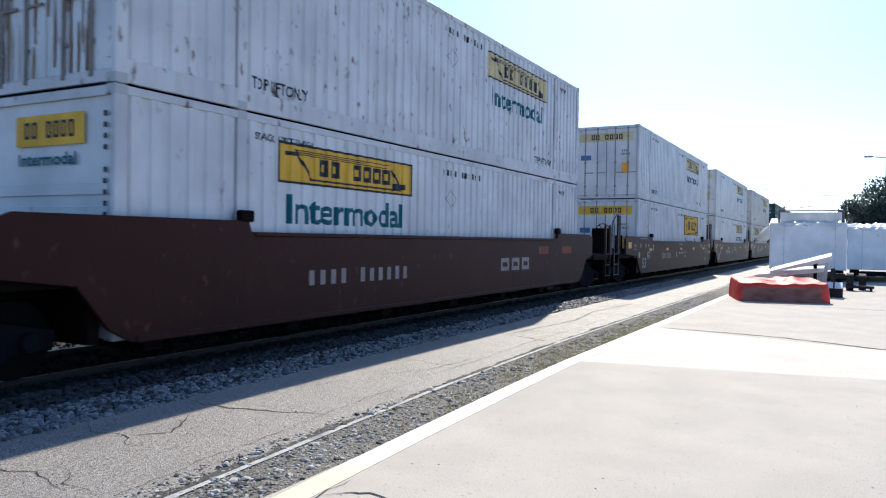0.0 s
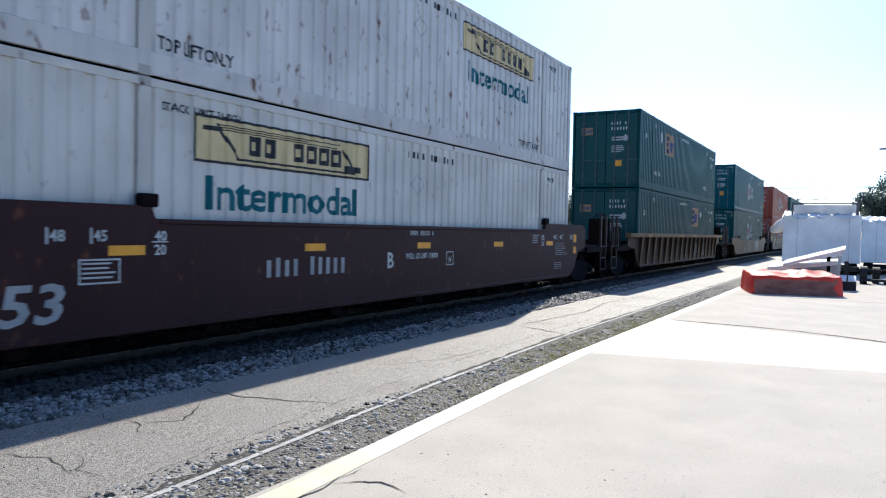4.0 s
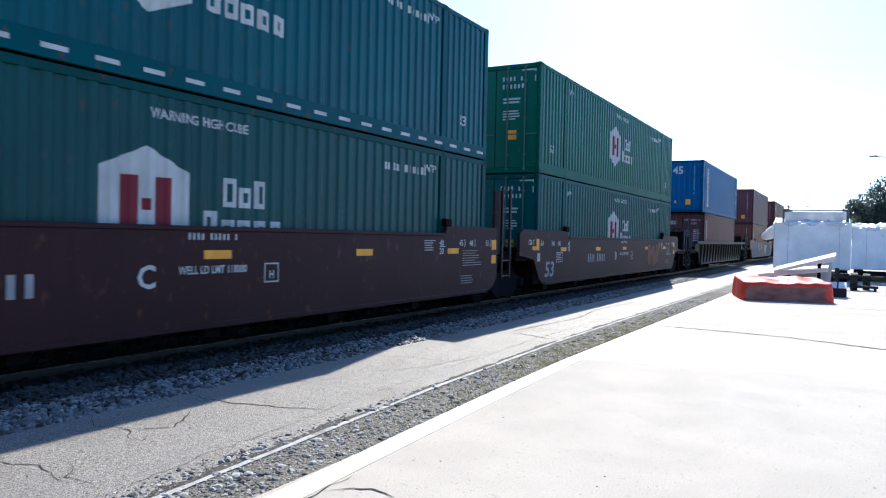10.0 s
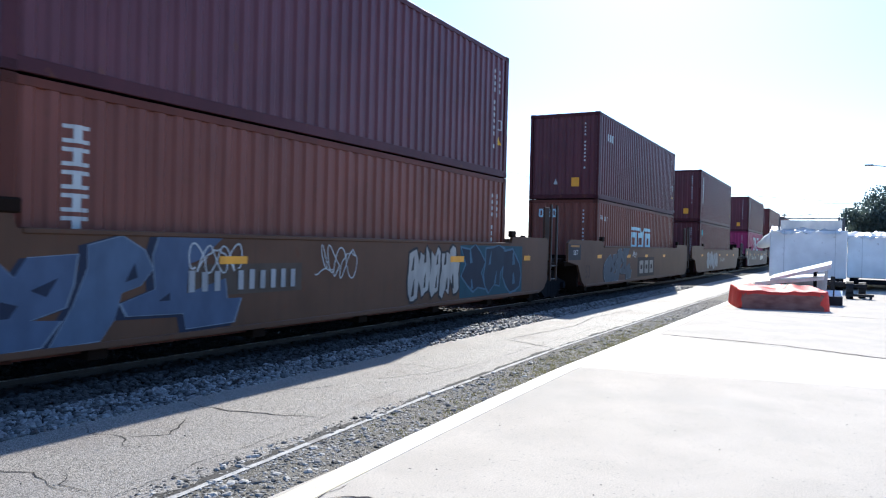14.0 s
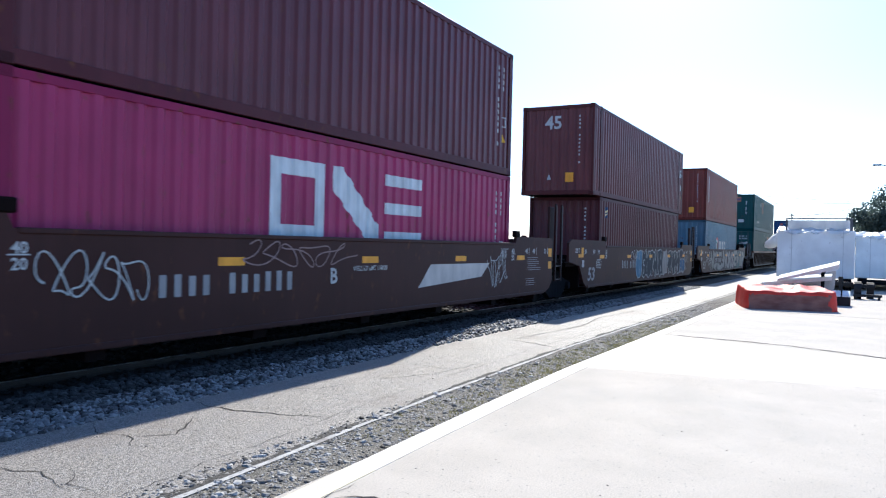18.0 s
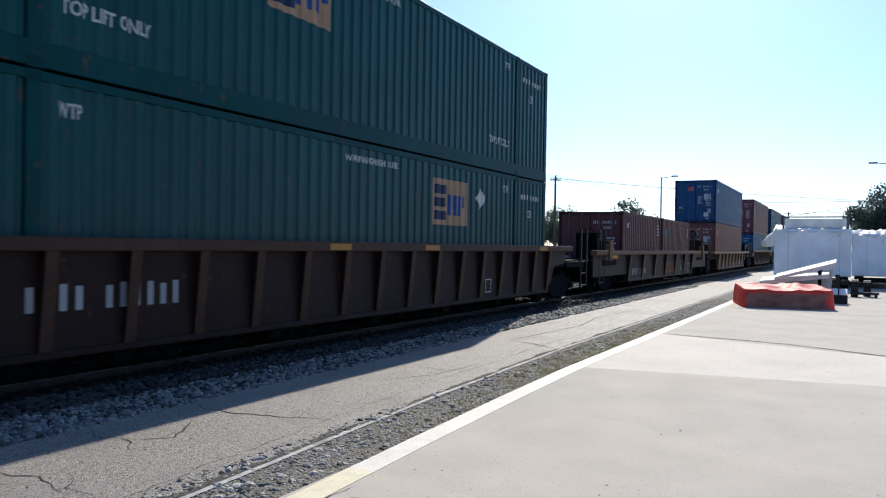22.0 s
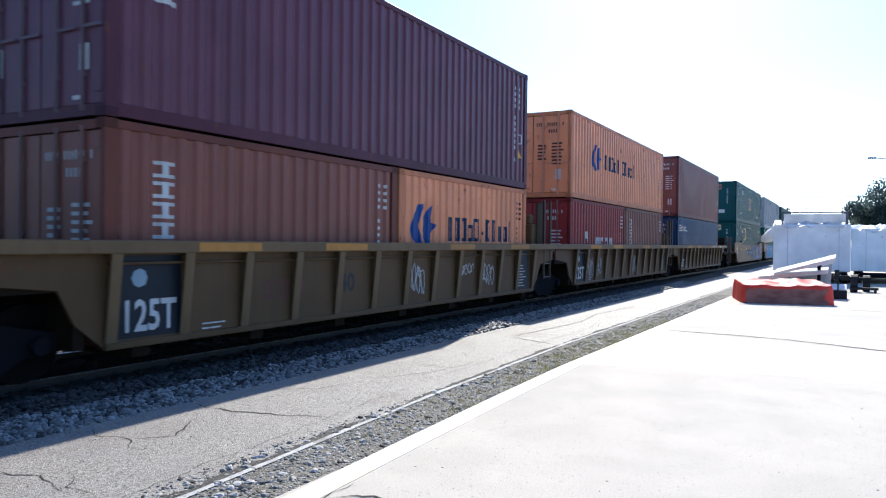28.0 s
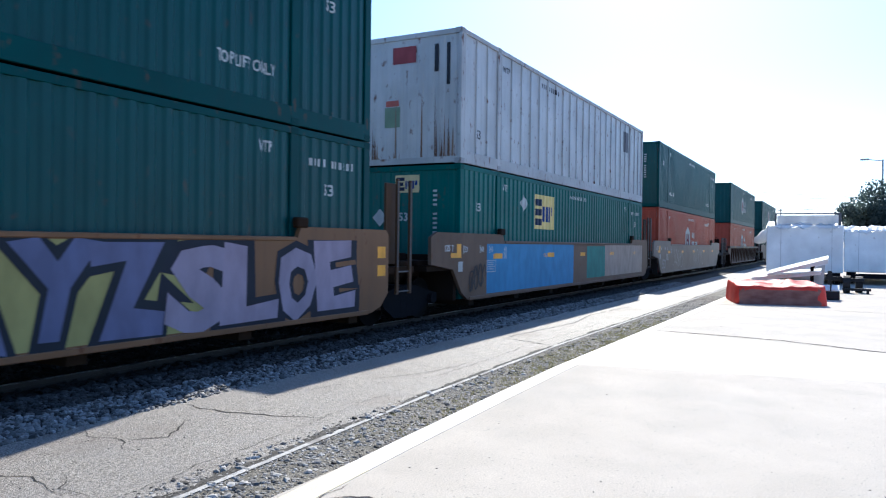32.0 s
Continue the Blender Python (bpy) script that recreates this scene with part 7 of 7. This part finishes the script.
    if k == 14:
        g += gauge_marks(PALE) + [(m_bars([4, 6], -4.06, 0.84, 0.28, 2.3), DIM, "painted car number"), (up(m_text("C", -1.2, 0.88, 0.26), 5), PALE, "unit letter")]
        g += [scrawl(-3.0, -1.9, 1.1, 1.5, PALE, 6)] + wild(4, -1.3, 2.1, 0.42, 1.54, [plain((0.03, 0.037, 0.045))], plain((0.38, 0.38, 0.36)), 81) + wild(1, 2.1, 3.1, 0.45, 1.52, [plain((0.30, 0.28, 0.26))], plain((0.36, 0.36, 0.34)), 84) + wild(3, 3.1, 5.6, 0.45, 1.52, [plain((0.03, 0.037, 0.045))], plain((0.38, 0.38, 0.36)), 83) + wild(1, -2.15, -1.35, 0.5, 1.54, [plain((0.10, 0.20, 0.30))], plain((0.30, 0.36, 0.38)), 85)
        g += [(up(m_poly(clip_b(blob(6.05, 1.0, 1.35, 1.05, 9, 0.05, 24))), 0.3), plain((0.24, 0.24, 0.25)), "pale graffiti outline"), (up(m_poly(clip_b(blob(6.05, 1.0, 1.25, 0.98, 9, 0.0, 24))), 0.6), plain((0.035, 0.035, 0.045)), "dark graffiti field")] + throw_up("PNS", 5.65, 6.65, 0.52, 1.08, [plain((0.03, 0.10, 0.22))], plain((0.30, 0.31, 0.32)), 91)
        g += [(up(m_rects((-0.25, 1.2, 0.22, 1.31), (3.0, 1.2, 3.5, 1.31), (6.12, 1.2, 6.6, 1.31)), 5), AMBER, "amber reflectors")]
    if k == 15:
        g += gauge_marks(PALE, False) + [scrawl(-6.3, -5.5, 0.6, 1.2, PALE, 9)]
        g += throw_up("NOREU", -5.55, -1.0, 0.40, 1.54, [plain((0.24, 0.23, 0.21)), plain((0.27, 0.26, 0.235))], plain((0.025, 0.022, 0.022)), 101) + throw_up("NORS", -1.0, 3.45, 0.40, 1.54, [plain((0.24, 0.225, 0.21)), plain((0.27, 0.24, 0.225))], plain((0.025, 0.022, 0.022)), 104)
        g += throw_up("EWIP", 3.55, 8.5, 0.42, 1.54, [plain((0.25, 0.23, 0.20))], plain((0.02, 0.022, 0.024)), 111, ground=plain((0.03, 0.11, 0.11)))
        g += [(up(m_rects((-4.15, 0.80, -1.1, 1.16)), 4), plain((0.05, 0.03, 0.028)), "dark number panel"), (up(m_bars([4, 6], -4.06, 0.84, 0.28, 2.3), 5), DIM, "painted car number"), (up(m_text("A", -1.45, 0.86, 0.26), 5), PALE, "unit letter")]
        g += [(up(m_rects(*[(x, 1.2, x + 0.47, 1.31) for x in (-3.4, -0.25, 3.0, 6.12)]), 5), AMBER, "amber reflectors")]
    if k == 16:
        g += [(m_bars([4, 6], -6.21, 0.8, 0.28, 2.0), DIM, "painted car number"), (m_frame(4.3, 0.5, 4.6, 0.8, 0.02), PALE, "notice frame")]
    if k == 17:
        g += [(m_bars([4, 5], -5.4, 0.55, 0.25, 2.2), DIM, "painted car number"), scrawl(3.16, 4.05, 0.45, 1.05, plain((0.4, 0.36, 0.32)), 5), (m_frame(5.1, 0.46, 5.6, 0.83, 0.025), PALE, "notice frame"), scrawl(6.0, 6.7, 0.7, 1.05, plain((0.4, 0.36, 0.32)), 8), (blocks("AAA", 0.2, 0.48, 0.5, 2.0), plain((0.22, 0.09, 0.03)), "faded orange block emblem"), (m_rects((-8.0, 1.18, -7.4, 1.28)), AMBER, "amber reflector")]
    if k == 18:
        g += [(m_text("40", -1.42, 0.47, 0.46, 0.52), INK, "large painted number"), (m_rects((3.77, 0.5, 4.24, 0.78)), PALE, "pale notice"), (up(m_lines(3.82, 0.75, 0.36, 0.05, 5, 0.02), 1), INK, "notice lines")]
    if 19 <= k <= 23:
        dark = plain((0.011, 0.016, 0.024), 0.5)
        g += [(m_rects((-6.04, 0.42, -5.15, 1.36)), dark, "dark load panel"), (up(m_text("125T", -5.94, 0.5, 0.36, 0.72), 2), PALE, "large white lettering"), (up(m_poly([(-5.75 + 0.11 * math.cos(i * 0.785), 1.1 + 0.11 * math.sin(i * 0.785)) for i in range(8)]), 2), plain((0.25, 0.33, 0.38)), "round emblem"),
              (m_lines(-4.8, 0.5, 0.5, 0.06, 2, 0.02), PALE, "notice lines")]
        if k < 23:
            g += [(m_rects((5.06, 0.42, 5.95, 1.36)), dark, "dark load panel"), (up(m_lines(5.2, 1.0, 0.6, 0.07, 8, 0.02), 2), PALE, "notice lines")]
        if k in (20, 21, 22):
            g += [(blocks("AAA", -3.73, 0.72, 0.28, 1.0), plain((0.10, 0.05, 0.035)), "faded block emblem"), (m_text("40", -1.96, 0.74, 0.3), INK, "large painted number")]
        if k == 21:
            g += [scrawl(0.15, 0.72, 0.55, 1.15, PALE, 3), scrawl(3.2, 3.9, 0.6, 1.1, PALE, 5), scrawl(2.2, 2.8, 0.85, 1.1, PALE, 8)]
        if k == 22:
            g += [scrawl(-4.9, -4.25, 0.5, 1.15, PALE, 11), scrawl(-3.95, -3.4, 0.5, 1.1, PALE, 12), scrawl(0.5, 1.1, 0.45, 1.15, PALE, 14)]
        if k == 23:
            g += [(m_bars([4, 6], 1.6, 0.8, 0.2, 1.6), DIM, "painted car number"), (m_text("40", 0.3, 0.72, 0.3), INK, "large painted number")]
            g += [scrawl(2.22, 3.93, 1.40, 1.52, PALE, 5, 0.008, 40, 53), scrawl(4.91, 5.57, 1.40, 1.52, PALE, 6, 0.008, 14, 53), (m_frame(4.2, 0.72, 4.62, 1.05, 0.025), PALE, "notice frame")]
        for x in (-5.0, -2.5, 1.5, 4.5):
            g.append((up(m_rects((x, 1.40, x + 1.1, 1.51)), 51), plain((0.40, 0.20, 0.04)) if x < 0 else plain((0.30, 0.16, 0.045)), "amber sill stripe"))
    if k == 24:
        g += gauge_marks(INK, tail=False) + [(m_rects((-3.05, 0.80, 0.35, 1.22)), plain((0.02, 0.022, 0.03)), "dark number panel"), (up(m_bars([4, 6], -2.85, 0.87, 0.27, 3.0), 2), DIM, "painted car number"), (m_text("B", -3.6, 0.88, 0.24), INK, "unit letter")]
        g += [scrawl(-7.4, -6.2, 1.0, 1.4, plain((0.10, 0.06, 0.035)), 4), (m_rects((8.15, 1.27, 8.4, 1.47), (8.15, 0.96, 8.4, 1.15)), AMBER, "amber reflectors"), (up(m_rects((0.42, 0.42, 4.2, 1.54)), 0), plain((0.30, 0.28, 0.10)), "yellow-green sprayed ground")]
        g += throw_up("HAYZ", 0.0, 3.55, 0.40, 1.55, [plain((0.115, 0.125, 0.225)), plain((0.13, 0.135, 0.235))], plain((0.015, 0.02, 0.03)), 121)
        g += throw_up("SLOE", 3.7, 7.4, 0.40, 1.55, [plain((0.28, 0.24, 0.31)), plain((0.30, 0.25, 0.32))], plain((0.015, 0.018, 0.03)), 131)
    if k == 25:
        g += gauge_marks(PALE, tail=False, big=False) + [scrawl(-7.9, -7.1, 0.5, 1.1, INK, 8, 0.02)] + [(m_rects((-7.0, 0.42, -0.9, 1.54)), plain((0.07, 0.22, 0.42)), "light blue overpainted field"), (up(m_rects((-6.6, 1.2, -6.15, 1.32), (-3.1, 1.2, -2.6, 1.32)), 2), AMBER, "amber reflectors"), (m_rects((0.4, 0.5, 2.4, 1.5)), plain((0.05, 0.20, 0.17)), "green overpainted field"), (m_rects((2.4, 0.5, 7.6, 1.54)), plain((0.34, 0.28, 0.23)), "pale overpainted field")]
    if k == 26:
        g += gauge_marks(PALE, tail=False) + [scrawl(-5.5, -3.0, 0.5, 1.4, PALE, 5), scrawl(0, 3, 0.5, 1.4, PALE, 9)]
    return g


RIDERS = []


def load(c, lower, upper, floor=0.35, gap=0.08):
    """Boxes in a well whose middle is c metres down the line when the clip starts."""
    z, n = floor, sum(s["L"] for s in lower)
    y = c - n / 2 - gap / 2 * (len(lower) - 1)
    for s in lower:
        RIDERS.append((container(s), y + s["L"] / 2, RAIL + z))
        y += s["L"] + gap
    if upper:
        RIDERS.append((container(upper), c, RAIL + z + lower[0]["h"] + 0.012))


def car(c, **k):
    k.setdefault("half", 8.077)
    RIDERS.append((well_car(k), c, RAIL))


FREE, HEAD, MID, TAIL = ("free", "free"), ("free", "link"), ("link", "link"), ("link", "free")

# 0: single car
car(13.627, ends=FREE, col=(0.036, 0.0105, 0.0075), label="rust-red smooth-sided well car", marks=car_marks(0))
load(13.627, [white_box("front", wide=True)], white_box("doors", rusty=True))
# 1-3: three linked units
for c, ends, k in ((37.217, HEAD, 1), (56.767, MID, 2), (76.147, TAIL, 3)):
    car(c, ends=ends, col=CARBROWN, label="dark brown smooth-sided well car", marks=car_marks(k))
load(37.217, [white_box("doors", wide=True, far=True)], white_box("doors"))
load(56.767, [white_box("doors")], white_box("doors"))
load(76.147, [white_box("front", col=(0.55, 0.535, 0.49))], white_box("doors", rusty=True, col=(0.55, 0.54, 0.51)))
# 4: ribbed car with green boxes
car(99.807, ends=FREE, col=(0.05, 0.03, 0.022), sill_col=(0.16, 0.10, 0.05), kind="ribbed", sill=1.57, label="brown rib-sided well car with tan top sill", marks=car_marks(4))
load(99.807, [green_box("doors")], green_box("doors", at=-3.9))
# 5: tan car
car(123.437, ends=FREE, col=(0.085, 0.046, 0.024), sill=1.25, label="tan smooth-sided well car with sprayed graffiti", marks=car_marks(5))
load(123.437, [hex_box(GREEN, "doors")], hex_box(TEAL, "doors", dashes=True))
# 6-8: three linked units
for c, ends, k in ((146.997, HEAD, 6), (166.407, MID, 7), (185.767, TAIL, 8)):
    car(c, ends=ends, col=CARBROWN, label="dark brown smooth-sided well car", marks=car_marks(k))
load(146.997, [hex_box(HEXRED, "doors", inc=True)], hex_box(HEXRED, "doors", inc=True))
load(166.407, [hex_box(GREEN, "doors")], hex_box(TEAL, "doors", dashes=True))
load(185.767, [hex_box((0.004, 0.064, 0.062), "doors")], hex_box(HEXGREEN, "doors"))
# 9: grey ribbed car
car(209.348, ends=FREE, col=DARKCAR, kind="ribbed", sill=1.57, label="dark grey rib-sided well car", marks=car_marks(9))
load(209.348, [sea(MAROON, "doors", tall="taa", end_="taa")], sea(BLUE, "front", L=13.716, strip=True, num="45"), 0.28)
# 10-12: three linked tan units
for c, ends, k in ((232.676, HEAD, 10), (252.386, MID, 11), (271.866, TAIL, 12)):
    car(c, ends=ends, col=TAN, label="tan smooth-sided well car covered with graffiti", marks=car_marks(k))
load(232.676, [sea(BROWN, "front", tall="AAAAA")], sea((0.10, 0.035, 0.045), "front"), 0.25)
load(252.386, [sea(BROWN, "front", roofmark=True)], sea(MAROON, "front", small=True), 0.25)
load(271.866, [sea(MAROON, "front", logo="blue")], sea(MAROON, "front", tall="AAAAAA"), 0.25)
# 13-15: three linked brown units
for c, ends, k in ((294.986, HEAD, 13), (314.358, MID, 14), (333.906, TAIL, 15)):
    car(c, ends=ends, col=(0.045, 0.02, 0.018), label="dark brown smooth-sided well car with graffiti", marks=car_marks(k))
load(294.986, [sea((0.29, 0.026, 0.105), "front", squares=True)], sea((0.105, 0.03, 0.04), "front", tall="taa", end_="taa"), 0.30)
load(314.358, [sea(MAROON, "front", logo="flag")], sea((0.13, 0.04, 0.04), "front", L=13.716, num="45"), 0.30)
load(333.906, [sea((0.105, 0.175, 0.235), "front", disc=True, wear=0.7)], sea((0.17, 0.04, 0.03), "front", tall="AAAAAA"), 0.30)
# 16: ribbed car with green boxes
car(357.537, ends=FREE, col=(0.020, 0.011, 0.010), sill_col=(0.055, 0.03, 0.02), kind="ribbed", sill=1.57, label="dark brown rib-sided well car", marks=car_marks(16))
load(357.537, [green_box("doors", deep_green=True)], green_box("front", at=-2.75, deep_green=True))
# 17: short car with two small boxes
car(379.87, half=6.1, ext=4.2, bare_ends=True, brake=9.61, eyes=(-8.9, 8.4), ends=FREE, col=(0.034, 0.021, 0.02), sill_col=(0.14, 0.078, 0.038), kind="ribbed", rib=2.03, sill=1.45, label="dark brown well car with widely spaced ribs", marks=car_marks(17))
load(379.87, [sea(MAROON, "doors", L=6.058, h=2.591, logo="flag"), sea((0.10, 0.028, 0.03), "front", L=6.058, h=2.591, logo="blue")], None, 0.28, 0.45)
# 18: tan short car
car(400.556, half=6.1, ext=2.15, bare_ends=True, ends=FREE, col=(0.165, 0.098, 0.058), sill_col=(0.25, 0.155, 0.07), kind="ribbed", rib=1.5, sill=1.43, label="tan rib-sided well car", marks=car_marks(18))
load(400.556, [sea((0.132, 0.043, 0.036), "doors", logo="tag")], sea(NAVY, "doors", h=2.591, logo="tag"), 0.28)
# 19-23: five linked units
for c, ends, k, col in ((420.346, HEAD, 19, (0.081, 0.046, 0.028)), (435.916, MID, 20, (0.093, 0.059, 0.028)), (451.446, MID, 21, (0.093, 0.059, 0.028)), (467.056, MID, 22, (0.087, 0.053, 0.028)), (482.606, TAIL, 23, (0.087, 0.056, 0.031))):
    car(c, half=6.2, ends=ends, col=col, sill_col=(0.13, 0.09, 0.045), kind="ribbed", bar=True, sill=1.53, label="weathered brown rib-sided well car with a dark load panel", marks=car_marks(k))
S = 6.058
load(420.346, [sea((0.006, 0.075, 0.20), "doors", L=S, h=2.591), sea((0.008, 0.085, 0.06), "front", L=S, h=2.591)], sea((0.12, 0.035, 0.045), "doors", tall="AAAAAA", wide=True), 0.31)
load(435.916, [sea((0.10, 0.24, 0.28), "doors", L=S, h=2.591, logo="fish"), sea(MAROON, "front", L=S, h=2.591, tall="taa")], sea((0.007, 0.048, 0.12), "front", logo="wave"), 0.31)
load(451.446, [sea((0.17, 0.06, 0.04), "doors", L=S, h=2.591, tall="AAAA"), sea(ORANGE, "front", L=S, h=2.591, swoosh=True)], sea((0.10, 0.035, 0.055), "doors", tall="taa", end_="taa"), 0.31)
load(467.056, [sea((0.19, 0.02, 0.022), "doors", L=S, h=2.591, redword=True), sea((0.16, 0.06, 0.045), "front", L=S, h=2.591, tall="AAAA")], sea(ORANGE, "doors", h=2.591, swoosh=True, wear=0.55), 0.31)
load(482.606, [sea((0.008, 0.042, 0.115), "doors", h=2.591, flagmark=True)], sea((0.158, 0.054, 0.05), "doors"), 0.31)
# 24-26: three linked units
for c, ends, k, col in ((504.527, HEAD, 24, (0.18, 0.10, 0.05)), (524.127, MID, 25, (0.12, 0.08, 0.055)), (543.357, TAIL, 26, (0.2, 0.17, 0.15))):
    car(c, ends=ends, col=col, label="tan smooth-sided well car with large graffiti", marks=car_marks(k))
load(504.527, [green_box("front", at=-3.74, cream=True)], green_box("front", at=-0.8, foot=1.12, mark=-4.55))
load(524.127, [green_box("front", bright=True, at=-3.72)], C((0.42, 0.43, 0.44), label="bare aluminium intermodal container with rust streaks", near="front", wall="seam", period=0.62, deep=0.035, wear=0.8, rough=0.4, marks=silver_marks()))
load(543.357, [hex_box(HEXRED, "front", inc=True)], green_box("front", plain_box=True))
# 27-28: the far end
car(566.98, ends=FREE, col=(0.06, 0.035, 0.03), kind="ribbed", sill=1.57, label="dark brown rib-sided well car", marks=())
load(566.98, [hex_box(HEXRED, "front", inc=True)], hex_box(GREEN, "front"))
car(590.6, ends=FREE, col=CARBROWN, label="dark brown smooth-sided well car", marks=())
load(590.6, [hex_box(GREEN, "front")], hex_box(GREEN, "front"))


# ---- what moves ----
def motions():
    """The train rolls past; its wheels turn with it."""
    times = [i * 2.0 for i in range(17)]
    for ob, c, z in RIDERS:
        walk(ob, [(t, pose(TRACK, c - run(t), z)) for t in times])
    spins = {}
    for wh, k in TRUCKS:
        if k not in spins:
            walk(wh, [(i / FPS, pose(0, k, 0.42, math.degrees(run(i / FPS) / 0.42))) for i in range(32 * FPS + 1)])
            spins[k] = wh.animation_data
        else:
            wh.rotation_mode = "QUATERNION"
            keys = wh.animation_data_create()
            keys.action = spins[k].action
            keys.action_slot = spins[k].action_slot


motions()
